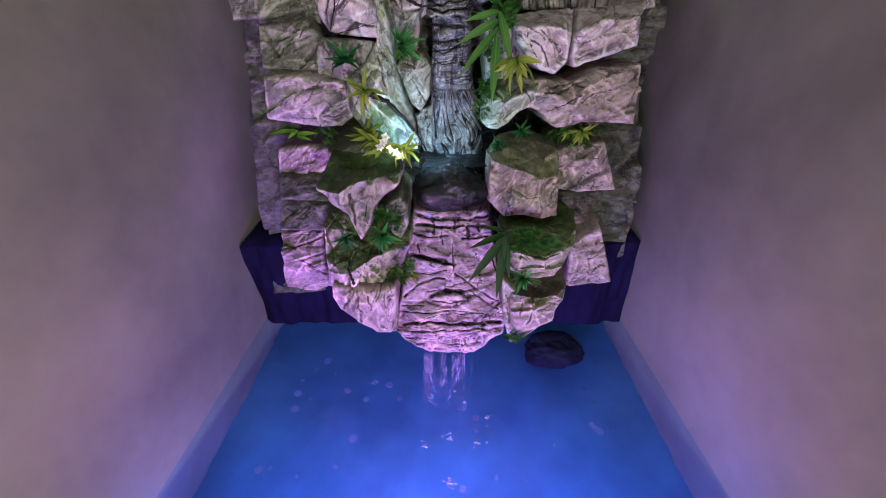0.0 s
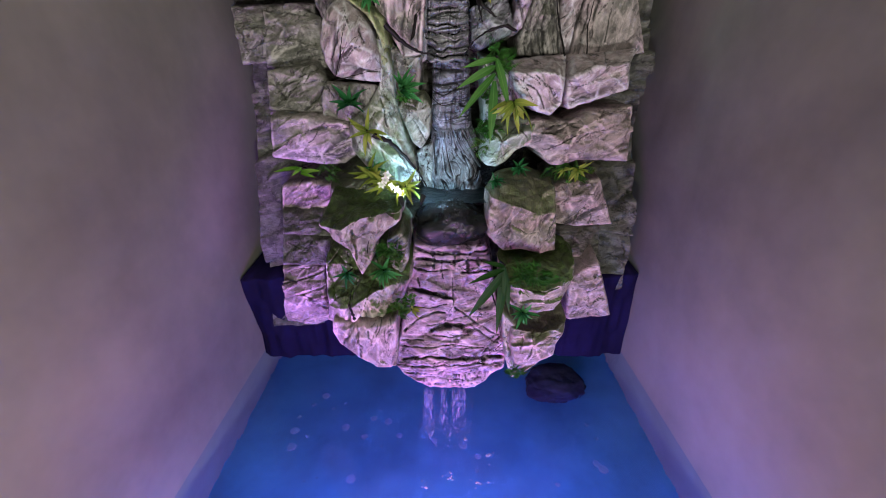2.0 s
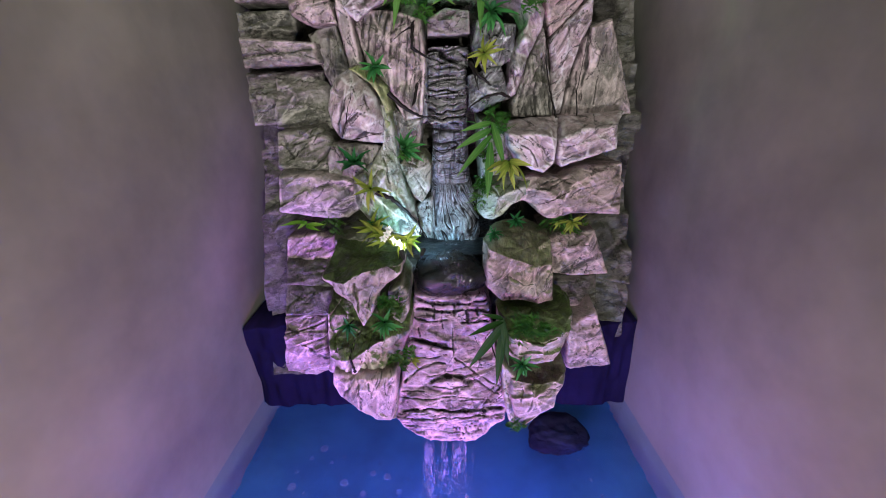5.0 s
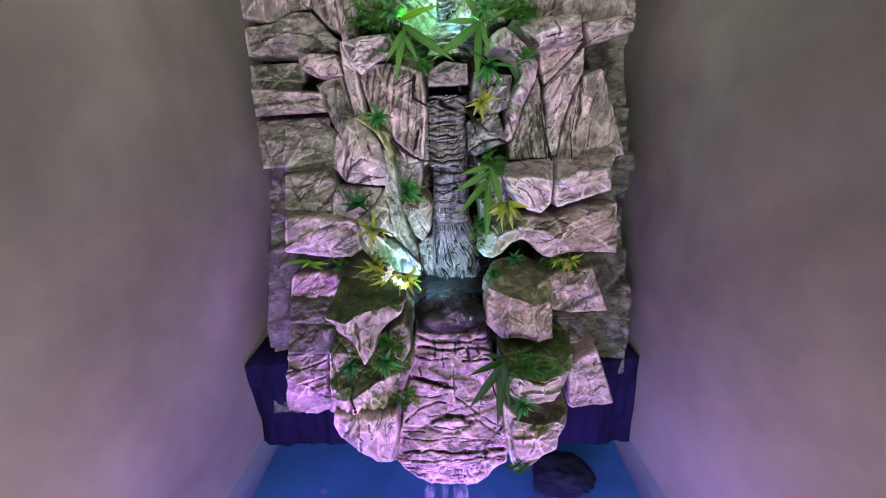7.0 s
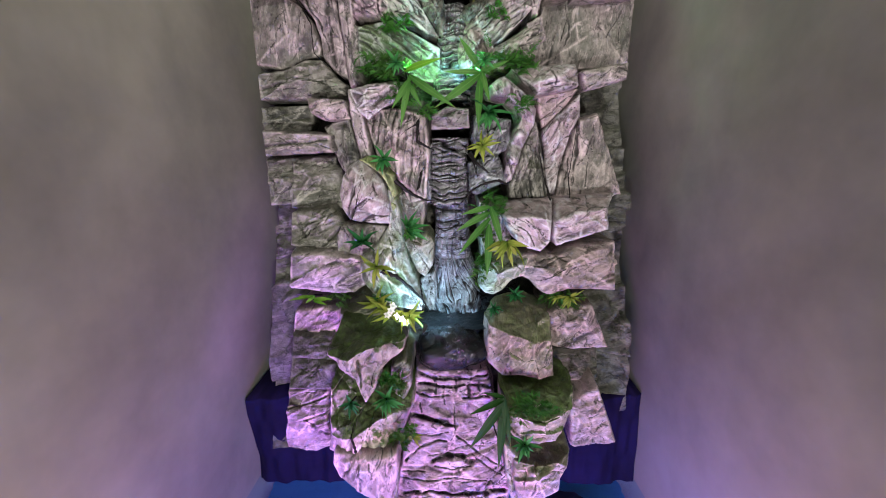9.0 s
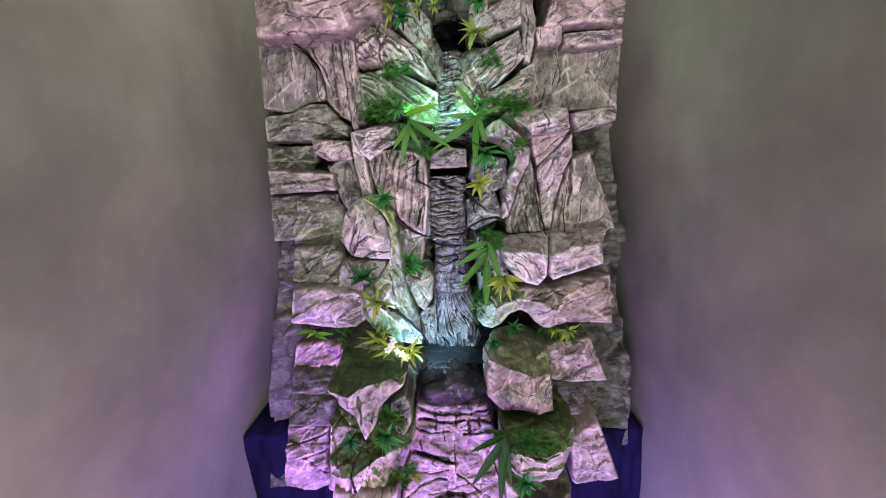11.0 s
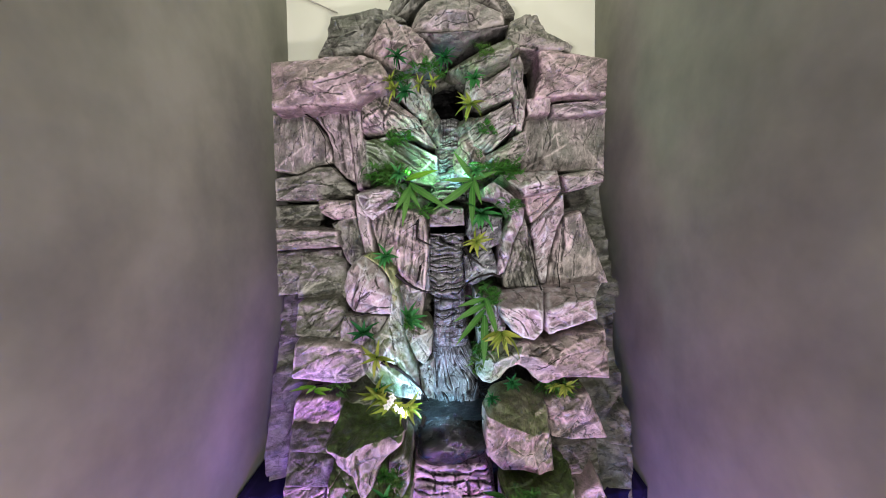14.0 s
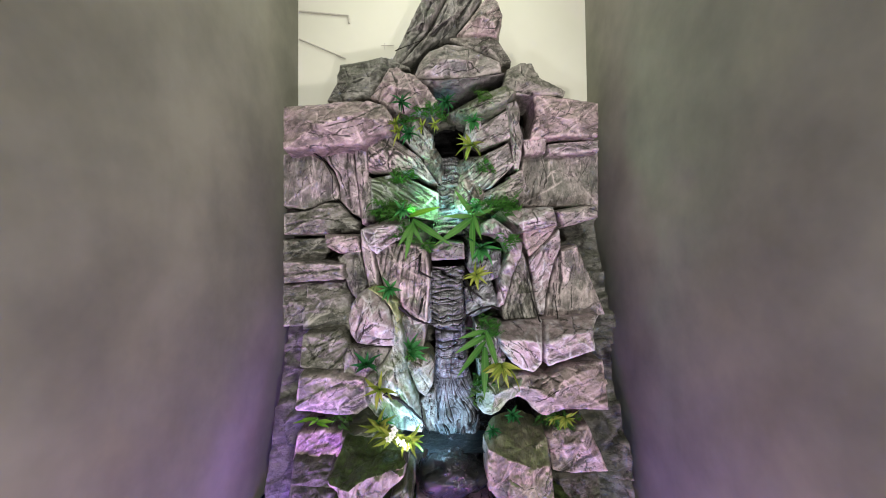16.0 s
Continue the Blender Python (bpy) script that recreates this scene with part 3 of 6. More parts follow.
def cascade(name, kind, spine, seed, folds, depth, strands=0.3, columns=70, warp=0.05, ribs=0.0, sweep=11, chip=0.0):
    """A channel face: rows of (z, x from, x to, y). Uneven folds lie across it, deep cuts under each, and strands run down."""
    z0, z1 = spine[0][0], spine[-1][0]
    rows = int(abs(z1 - z0) / 0.0028)
    zs = np.linspace(z0, z1, rows)
    left, right, back = (np.interp(zs, [q[0] for q in spine], [q[k] for q in spine]) for k in (1, 2, 3))
    u = np.linspace(-1, 1, columns)
    x = (left + right)[:, None] / 2 + (right - left)[:, None] / 2 * u[None]
    z = zs[:, None] + 0 * x
    y = back[:, None] + 0 * x + 0.05 * np.abs(u[None]) ** 5
    p = np.stack([x, y, z], -1).reshape(-1, 3)
    bend = warp * (2 * value_noise(p * (6, 9, 4), seed) - 1) + 0.3 * warp * (2 * value_noise(p * (22, 20, 12), seed + 1) - 1)
    q = np.stack([p[:, 0] * folds * 0.22, p[:, 1] * 0, (p[:, 2] + bend) * folds], 1)
    n = value_noise(q, seed + 7)
    swell = 1 - np.abs(2 * n - 1)
    small = value_noise(q * (2.2, 1, 2.3) + 7, seed + 8)
    cuts = np.clip(1 - np.abs(2 * value_noise(q * (1, 1, 1.15) + 3, seed + 9) - 1) / 0.16, 0, 1)
    cuts = np.maximum(cuts, 0.5 * np.clip(1 - np.abs(2 * small - 1) / 0.2, 0, 1))
    run = np.abs(2 * value_noise(np.stack([(p[:, 0] + 0.4 * bend) * 48, 0 * p[:, 1], p[:, 2] * 6], 1), seed + 3) - 1)
    if ribs:
        sway = 0.5 * ribs * (2 * value_noise(p * (sweep, 3, 5), seed + 13) - 1) + 0.022 * sweep * ribs * (2 * value_noise(p * (40, 3, 18), seed + 14) - 1)
        high = (p[:, 2] + bend + sway - z0) / abs(z1 - z0)
        phase = abs(z1 - z0) / ribs * high
        rib = np.abs(np.sin(math.pi * phase)) ** 0.6
        keep = np.clip(1.5 * value_noise(np.stack([p[:, 0] * 6, np.floor(phase) * 3.7, 0 * phase], 1), seed + 12) - 0.1, 0.12, 1)
        swell, cuts = 0.35 * swell + rib * (0.35 + 0.65 * keep), np.maximum(0.45 * cuts, np.clip(1.4 - rib / 0.42, 0, 1) * keep)
    if chip:
        front = np.zeros_like(p)
        front[:, 1] = -1
        p, split = carve(p, front, 8, seed + 20, 0.004, 0.003, 0.001, chip)
        cuts = np.maximum(cuts, 0.8 * split)
    p[:, 1] -= depth * (0.8 * swell + 0.3 * small) - 1.1 * depth * cuts
    p[:, 1] += strands * depth * np.clip(1 - run / 0.3, 0, 1) - 0.003 * value_noise(p * (90, 50, 90), seed + 4)
    faces = grid_faces(rows, columns)
    n = len(p)
    verts = np.concatenate([p, p + (0, 0.16, 0)])
    for side in (0, columns - 1):
        edge = [r * columns + side for r in range(rows)]
        faces += [(a, b, b + n, a + n) for a, b in zip(edge[:-1], edge[1:])]
    for row in (0, rows - 1):
        faces += [(row * columns + c, row * columns + c + 1, row * columns + c + 1 + n, row * columns + c + n) for c in range(columns - 1)]
    # the cuts pass on as dark colour, wash and shade in one
    return mesh_object(name, verts, faces, ROCK[kind], fountain, grain_of(verts, 4), True, np.tile(cuts, 2))


def drape(name, kind, spine, seed, columns=130):
    """Stone folded like wet cloth: ridges that fan out downwards from a rounded brow."""
    z0, z1 = spine[0][0], spine[-1][0]
    rows = int(abs(z1 - z0) / 0.0028)
    zs = np.linspace(z0, z1, rows)
    left, right, back = (np.interp(zs, [q[0] for q in spine], [q[k] for q in spine]) for k in (1, 2, 3))
    u = np.linspace(-1, 1, columns)
    x = (left + right)[:, None] / 2 + (right - left)[:, None] / 2 * u[None]
    z = zs[:, None] + 0 * x
    p = np.stack([x, back[:, None] + 0 * x + 0.06 * np.abs(u[None]) ** 4, z], -1).reshape(-1, 3)
    down = (z1 - p[:, 2]) / (z1 - z0)
    fan = np.arctan2(p[:, 0] - 0.0, 1.34 - p[:, 2]) + 0.2 * (value_noise(p * (8, 1, 9), seed) - 0.5)
    fold = value_noise(np.stack([fan * 17, 0 * fan, p[:, 2] * 7], 1), seed + 1)
    thin = value_noise(np.stack([fan * 44, 0 * fan, p[:, 2] * 18], 1), seed + 2)
    cuts = np.clip(1.25 - np.abs(2 * fold - 1) / 0.16, 0, 1) * np.clip(4 * down - 0.3, 0.15, 1)
    cuts = np.maximum(cuts, 0.65 * np.clip(1.1 - np.abs(2 * thin - 1) / 0.18, 0, 1) * np.clip(3 * value_noise(p * 11, seed + 4) - 0.7, 0, 1))
    p[:, 1] -= 0.030 * fold * np.clip(2.5 * down, 0.2, 1) + 0.006 * thin - 0.022 * cuts
    p[:, 1] -= 0.012 * np.sin(np.clip(p[:, 2] * 34 + 3 * value_noise(p * (7, 1, 7), seed + 5), 0, 99)) * np.clip(0.5 - down, 0, 1)
    faces = grid_faces(rows, columns)
    n = len(p)
    verts = np.concatenate([p, p + (0, 0.16, 0)])
    for side in (0, columns - 1):
        edge = [q * columns + side for q in range(rows)]
        faces += [(i, j, j + n, i + n) for i, j in zip(edge[:-1], edge[1:])]
    return mesh_object(name, verts, faces, ROCK[kind], fountain, grain_of(verts, 80), True, np.tile(cuts, 2))


def mass(name, kind, x0, x1, heights, seed, tops, hollows=(), step=0.014, stroke=10):
    """The rough body behind the stones: a wall of lumps whose top follows (x, z) in tops."""
    columns = int((x1 - x0) / step)
    rows = 230
    xs = np.linspace(x0, x1, columns)
    top = np.interp(xs, [a for a, _ in tops], [b for _, b in tops])
    v = np.linspace(0, 1, rows)
    z = 0.12 + v[:, None] * (top - 0.12)[None]
    x = xs[None] + 0 * z
    y = np.interp(z, [a for a, _ in heights], [b for _, b in heights])
    p = np.stack([x, y, z], -1).reshape(-1, 3)
    ledges = value_noise(p * (2.6, 1, 5.5), seed)
    block = np.floor(ledges * 5) / 5
    p[:, 1] += 0.22 * (0.5 - block)
    out = np.zeros_like(p)
    out[:, 1] = -1
    grain = grain_of(p, stroke)
    p, ink_shade = carve(p, out, stroke, seed, 0.03, 0.012, 0.004, 0.0)
    for hx, hz, rx, rz, deep in hollows:
        d = ((p[:, 0] - hx) / rx) ** 2 + ((p[:, 2] - hz) / rz) ** 2
        p[:, 1] += deep * np.clip(1.5 - d, 0, 1)
    roof = p[-columns:] + (0, 0.2, 0.0)
    verts = np.concatenate([p, roof])
    faces = grid_faces(rows + 1, columns)
    return mesh_object(name, verts, faces, ROCK[kind], fountain, np.concatenate([grain, grain_of(roof, stroke)]), True, np.concatenate([ink_shade, ink_shade[-columns:]]))


SLOPE = [(-0.3, 0.0), (0.3, 0.0), (0.6, 0.0), (0.9, 0.12), (1.3, 0.2), (1.7, 0.26), (2.2, 0.4), (2.8, 0.45), (3.2, 0.5)]
# the dark core colour deepens the shade seen between the stones
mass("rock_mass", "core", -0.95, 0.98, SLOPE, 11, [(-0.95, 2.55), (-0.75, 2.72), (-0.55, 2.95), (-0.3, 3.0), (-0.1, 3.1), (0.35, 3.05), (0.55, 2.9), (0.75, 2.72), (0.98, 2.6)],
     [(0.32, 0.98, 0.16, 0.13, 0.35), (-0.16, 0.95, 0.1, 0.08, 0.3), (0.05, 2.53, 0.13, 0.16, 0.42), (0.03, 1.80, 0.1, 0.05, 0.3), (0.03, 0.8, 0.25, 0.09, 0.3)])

# cascades: apron into the pool, the long channel, the top run
# clefts of the apron: width, then places across and up
LOWER_CLEFTS = [
    (4.3, [(-0.054, -0.013), (0.013, 0.011), (0.075, 0.01), (0.117, -0.014)]),
    (1.5, [(-0.049, -0.041), (0.038, -0.056), (0.117, -0.038)]),
    (2.2, [(-0.17, -0.011), (-0.114, 0.051), (-0.049, 0.084), (0.001, 0.08)]),
    (1.6, [(0.051, 0.111), (0.126, 0.048), (0.19, -0.007), (0.26, -0.045)]),
    (1.4, [(0.125, 0.017), (0.189, -0.045), (0.259, -0.089)]),
    (3.2, [(-0.186, -0.178), (-0.062, -0.166), (0.036, -0.181), (0.162, -0.176), (0.273, -0.165)]),
    (1.7, [(-0.205, -0.214), (-0.062, -0.22), (0.136, -0.212), (0.275, -0.201)]),
    (1.6, [(-0.183, -0.253), (-0.037, -0.267), (0.161, -0.258)]),
    (1.4, [(-0.15, -0.29), (0.037, -0.309), (0.175, -0.296)]),
    (1.4, [(-0.19, -0.105), (-0.061, -0.113), (0.038, -0.099), (0.211, -0.119)]),
    (1.3, [(-0.179, -0.062), (-0.086, -0.074)]),
    (1.5, [(-0.15, 0.128), (-0.075, 0.113), (0.014, 0.129)]),
]
UPPER_CLEFTS = [
    (5.2, [(-0.148, 0.228), (-0.101, 0.217), (-0.023, 0.185), (0.039, 0.164)]),
    (3.8, [(-0.128, 0.46), (-0.049, 0.426), (0.015, 0.432), (0.117, 0.422), (0.204, 0.452)]),
    (2.9, [(-0.119, 0.4), (-0.023, 0.377), (0.091, 0.391), (0.211, 0.385)]),
    (1.6, [(-0.049, 0.436), (-0.041, 0.34)]),
    (1.6, [(0.047, 0.431), (0.055, 0.349)]),
    (2.9, [(0.112, 0.401), (0.122, 0.308)]),
    (1.6, [(0.157, 0.401), (0.165, 0.325)]),
    (1.3, [(-0.01, 0.379), (-0.003, 0.276)]),
    (1.7, [(-0.138, 0.348), (-0.062, 0.324), (0.015, 0.332)]),
    (2.6, [(0.091, 0.307), (0.197, 0.331)]),
    (1.4, [(0.04, 0.277), (0.046, 0.147), (0.026, 0.086)]),
    (1.2, [(-0.112, 0.29), (-0.099, 0.23)]),
    (1.2, [(0.217, 0.281), (0.168, 0.151), (0.154, 0.024)]),
]
stone("cascade_apron", "fall", [(-0.128, -0.270, 0.718), (-0.141, -0.310, 0.618), (-0.161, -0.350, 0.523), (-0.179, -0.390, 0.430), (-0.197, -0.430, 0.338), (-0.212, -0.470, 0.246), (-0.215, -0.500, 0.211), (-0.175, -0.530, 0.184), (-0.125, -0.540, 0.155), (-0.063, -0.540, 0.128), (0.037, -0.540, 0.118), (0.138, -0.540, 0.120), (0.194, -0.530, 0.145), (0.218, -0.530, 0.184), (0.278, -0.510, 0.199), (0.291, -0.470, 0.260), (0.273, -0.430, 0.335), (0.254, -0.390, 0.428), (0.237, -0.350, 0.521), (0.223, -0.310, 0.616), (0.198, -0.270, 0.717)],
      inner=[(0.036, -0.565, 0.260), (0.038, -0.485, 0.384), (0.039, -0.420, 0.512), (0.040, -0.345, 0.638), (-0.099, -0.510, 0.300), (0.174, -0.510, 0.298), (-0.098, -0.545, 0.224), (0.172, -0.545, 0.239)],
      marks=LOWER_CLEFTS + UPPER_CLEFTS, thick=0.16, stroke=4, seed=5, tilt=0.87, cracks=18, groove=0.015, groove_top=0.34, step=0.005, label='pink painted rock apron with dark clefts')
drape("cascade_foot", "veil", [(0.78, -0.10, 0.205, -0.05), (0.90, -0.09, 0.195, -0.035), (1.02, -0.07, 0.18, -0.02), (1.10, -0.06, 0.168, -0.02), (1.14, -0.055, 0.155, -0.02), (1.17, -0.05, 0.145, -0.005), (1.19, -0.05, 0.14, 0.03)], 9)
cascade("cascade_middle", "veil", [(1.15, -0.055, 0.14, 0.005), (1.3, -0.05, 0.125, 0.015), (1.46, -0.045, 0.118, 0.03)], 21, 26, 0.013, 0.9, 110, 0.04, 0.0, 12, 0.45)
cascade("cascade_neck", "rib", [(1.45, -0.075, 0.115, 0.02), (1.6, -0.07, 0.115, 0.03), (1.77, -0.062, 0.118, 0.045)], 29, 20, 0.030, 0.25, 100, 0.014, 0.029, 16, 0.8)
cascade("cascade_run", "rib", [(1.95, -0.065, 0.135, 0.10), (2.05, -0.05, 0.118, 0.12), (2.15, -0.035, 0.108, 0.13), (2.27, -0.033, 0.112, 0.15), (2.35, -0.032, 0.113, 0.17), (2.405, -0.030, 0.112, 0.21), (2.435, -0.025, 0.11, 0.30), (2.455, -0.02, 0.108, 0.44)], 13, 20, 0.036, 0.3, 90, 0.016, 0.025, 20, 0.9)

# outlines in x and z, clockwise from the upper left
# lower left
stone("boulder", "rose", [(-0.450, -0.560, 0.506), (-0.334, -0.553, 0.492), (-0.196, -0.547, 0.494), (-0.192, -0.545, 0.441), (-0.218, -0.540, 0.245), (-0.289, -0.544, 0.242), (-0.353, -0.548, 0.292), (-0.438, -0.555, 0.386), (-0.458, -0.558, 0.448)],
      inner=[(-0.267, -0.573, 0.439), (-0.370, -0.590, 0.434), (-0.380, -0.587, 0.443)], thick=0.3, stroke=80, marks=[(1.7, [(-0.361, 0.495), (-0.388, 0.449), (-0.42, 0.386)]), (1.7, [(-0.354, 0.49), (-0.343, 0.391), (-0.352, 0.308)]), (1.3, [(-0.303, 0.463), (-0.297, 0.391)])], seed=1, rough=0.7)
stone("boulder", "mossy", [(-0.234, -0.380, 0.787), (-0.177, -0.380, 0.826), (-0.147, -0.380, 0.774), (-0.145, -0.380, 0.693), (-0.178, -0.380, 0.623), (-0.218, -0.380, 0.651), (-0.240, -0.380, 0.720)],
      inner=[(-0.186, -0.385, 0.762), (-0.202, -0.386, 0.696)], thick=0.2, stroke=20, seed=4, rise=0.2)
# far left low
# these two core ledges have their shadow in the darker colour
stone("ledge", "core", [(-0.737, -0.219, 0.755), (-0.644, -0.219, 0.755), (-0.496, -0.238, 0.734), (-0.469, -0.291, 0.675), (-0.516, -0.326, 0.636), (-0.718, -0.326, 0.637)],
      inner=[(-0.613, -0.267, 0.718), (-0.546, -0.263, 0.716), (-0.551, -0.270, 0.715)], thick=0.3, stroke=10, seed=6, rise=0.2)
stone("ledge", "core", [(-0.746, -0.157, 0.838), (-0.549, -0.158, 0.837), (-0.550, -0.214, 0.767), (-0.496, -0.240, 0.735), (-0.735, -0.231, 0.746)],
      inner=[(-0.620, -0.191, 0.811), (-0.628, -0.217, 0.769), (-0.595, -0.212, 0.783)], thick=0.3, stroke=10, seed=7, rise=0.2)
stone("boulder", "rose", [(-0.741, -0.120, 0.946), (-0.644, -0.120, 0.962), (-0.518, -0.120, 0.951), (-0.510, -0.120, 0.871), (-0.526, -0.120, 0.822), (-0.603, -0.120, 0.811), (-0.766, -0.120, 0.806)],
      inner=[(-0.583, -0.130, 0.860), (-0.576, -0.134, 0.855), (-0.611, -0.130, 0.855)], thick=0.3, stroke=40, seed=8, rise=0.1)
stone("boulder", "mossy", [(-0.515, -0.135, 0.945), (-0.371, -0.130, 0.970), (-0.243, -0.138, 0.931), (-0.219, -0.154, 0.854), (-0.381, -0.167, 0.789), (-0.487, -0.169, 0.776), (-0.509, -0.156, 0.842)],
      inner=[(-0.431, -0.166, 0.862), (-0.309, -0.158, 0.864), (-0.305, -0.160, 0.863)], thick=0.25, stroke=10, seed=9, rise=0.3)
stone("column", "mossy", [(-0.275, -0.535, 0.464), (-0.204, -0.500, 0.458), (-0.204, -0.505, 0.280), (-0.211, -0.530, 0.229), (-0.280, -0.570, 0.291)],
      inner=[(-0.234, -0.565, 0.397)],
      marks=[(1.6, [(-0.247, -0.034), (-0.249, -0.213)]), (1.4, [(-0.223, -0.032), (-0.227, -0.215)])], thick=0.2, stroke=88, seed=90, tilt=0.92, groove=0.018)
# lower right
stone("boulder", "mossy", [(0.251, -0.500, 0.499), (0.314, -0.500, 0.455), (0.334, -0.500, 0.301), (0.350, -0.500, 0.161), (0.314, -0.500, 0.134), (0.283, -0.500, 0.236), (0.260, -0.500, 0.364)],
      inner=[(0.308, -0.505, 0.388), (0.278, -0.509, 0.338), (0.306, -0.508, 0.367)], thick=0.25, stroke=85, seed=15, rise=0.2)
# far right low
stone("boulder", "rose", [(0.498, -0.150, 0.940), (0.557, -0.150, 0.966), (0.709, -0.150, 0.982), (0.806, -0.150, 0.762), (0.640, -0.150, 0.748), (0.530, -0.150, 0.766)],
      inner=[(0.655, -0.180, 0.913), (0.566, -0.170, 0.893), (0.585, -0.189, 0.914)], thick=0.3, stroke=30, seed=16, rise=0.1)
# core colour here too, as painted shade on the ledge
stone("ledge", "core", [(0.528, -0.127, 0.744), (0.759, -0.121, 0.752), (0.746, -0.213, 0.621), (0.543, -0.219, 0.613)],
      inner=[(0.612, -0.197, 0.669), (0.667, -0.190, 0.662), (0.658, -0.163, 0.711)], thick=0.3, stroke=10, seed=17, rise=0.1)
stone("ledge", "rose", [(0.587, -0.300, 0.556), (0.708, -0.300, 0.645), (0.819, -0.300, 0.347), (0.602, -0.300, 0.325)],
      inner=[(0.673, -0.320, 0.499), (0.630, -0.314, 0.465), (0.680, -0.324, 0.434)], thick=0.3, stroke=20, seed=18, rise=0.25)
# mid left
stone("column", "lichen", [(-0.264, -0.120, 1.536), (-0.232, -0.110, 1.548), (-0.211, -0.120, 1.419), (-0.194, -0.120, 1.285), (-0.160, -0.120, 1.147), (-0.098, -0.110, 0.985), (-0.109, -0.120, 0.939), (-0.197, -0.150, 0.963), (-0.261, -0.170, 0.994), (-0.337, -0.180, 1.048), (-0.392, -0.180, 1.123), (-0.386, -0.180, 1.232), (-0.307, -0.170, 1.296), (-0.256, -0.150, 1.371)],
      inner=[(-0.293, -0.225, 1.164), (-0.214, -0.200, 1.083), (-0.235, -0.175, 1.270)],
      marks=[(1.7, [(-0.228, 1.117), (-0.165, 1.02), (-0.114, 0.937)]), (1.3, [(-0.327, 1.145), (-0.303, 1.064)]), (1.3, [(-0.251, 1.279), (-0.227, 1.171)])], thick=0.25, stroke=100, seed=19, tilt=0.26, rough=0.6)
stone("boulder", "olive", [(-0.479, -0.130, 1.379), (-0.354, -0.150, 1.377), (-0.257, -0.140, 1.367), (-0.311, -0.150, 1.286), (-0.386, -0.160, 1.227), (-0.498, -0.150, 1.244), (-0.501, -0.140, 1.317)],
      inner=[(-0.375, -0.190, 1.313)],
      marks=[(1.4, [(-0.45, 1.342), (-0.417, 1.275), (-0.437, 1.222)]), (1.3, [(-0.329, 1.328), (-0.354, 1.249)])], thick=0.25, stroke=75, seed=91, tilt=0.2)
stone("boulder", "mossy", [(-0.204, -0.060, 1.278), (-0.146, -0.070, 1.333), (-0.081, -0.070, 1.325), (-0.052, -0.060, 1.272), (-0.059, -0.050, 1.156), (-0.100, -0.040, 1.088), (-0.138, -0.050, 1.121), (-0.169, -0.060, 1.202)],
      inner=[(-0.117, -0.115, 1.262)],
      marks=[(1.5, [(-0.128, 1.202), (-0.09, 1.144), (-0.076, 1.115)]), (1.2, [(-0.155, 1.272), (-0.112, 1.252)])], thick=0.2, stroke=60, seed=20, tilt=0.23, rough=0.7)
stone("boulder", "wet", [(-0.136, -0.020, 1.051), (-0.098, -0.020, 1.095), (-0.047, -0.020, 1.115), (-0.044, -0.020, 0.899), (-0.091, -0.020, 0.906)],
      inner=[(-0.075, -0.025, 1.035), (-0.108, -0.028, 1.007), (-0.078, -0.028, 0.997)], thick=0.2, stroke=90, seed=21)
stone("column", "green", [(-0.284, -0.118, 1.654), (-0.225, -0.106, 1.595), (-0.218, -0.105, 1.373), (-0.214, -0.104, 1.294), (-0.249, -0.111, 1.404), (-0.268, -0.115, 1.595)],
      inner=[(-0.262, -0.123, 1.565), (-0.235, -0.115, 1.534), (-0.263, -0.123, 1.569)], thick=0.2, stroke=95, seed=23)
stone("ledge", "pale", [(-0.704, -0.199, 1.250), (-0.556, -0.192, 1.257), (-0.458, -0.187, 1.240), (-0.397, -0.184, 1.220), (-0.365, -0.182, 1.101), (-0.422, -0.185, 1.059), (-0.512, -0.190, 1.056), (-0.725, -0.200, 1.088)],
      inner=[(-0.598, -0.222, 1.131), (-0.536, -0.220, 1.207), (-0.514, -0.202, 1.103)], thick=0.28, stroke=25, seed=24, rise=0.2)
stone("boulder", "olive", [(-0.744, -0.050, 1.418), (-0.547, -0.036, 1.446), (-0.472, -0.074, 1.371), (-0.462, -0.125, 1.269), (-0.576, -0.132, 1.255), (-0.733, -0.124, 1.271)],
      inner=[(-0.567, -0.086, 1.395), (-0.572, -0.087, 1.383), (-0.582, -0.133, 1.295)], thick=0.25, stroke=30, seed=25, rise=0.1)
stone("boulder", "olive", [(-0.790, 0.142, 1.669), (-0.621, 0.142, 1.668), (-0.530, 0.125, 1.626), (-0.515, 0.045, 1.426), (-0.782, 0.046, 1.428)],
      inner=[(-0.655, 0.078, 1.533), (-0.618, 0.086, 1.591), (-0.681, 0.074, 1.582)], thick=0.2, stroke=10, seed=26)
stone("column", "pale", [(-0.360, -0.061, 1.842), (-0.291, -0.045, 1.895), (-0.195, -0.031, 1.897), (-0.086, -0.017, 1.869), (-0.069, -0.033, 1.691), (-0.089, -0.056, 1.482), (-0.163, -0.069, 1.466), (-0.226, -0.067, 1.583), (-0.313, -0.070, 1.680)],
      inner=[(-0.232, -0.075, 1.778), (-0.210, -0.086, 1.662), (-0.252, -0.069, 1.697)], thick=0.25, stroke=86, seed=27, rise=0.1, groove=0.03)
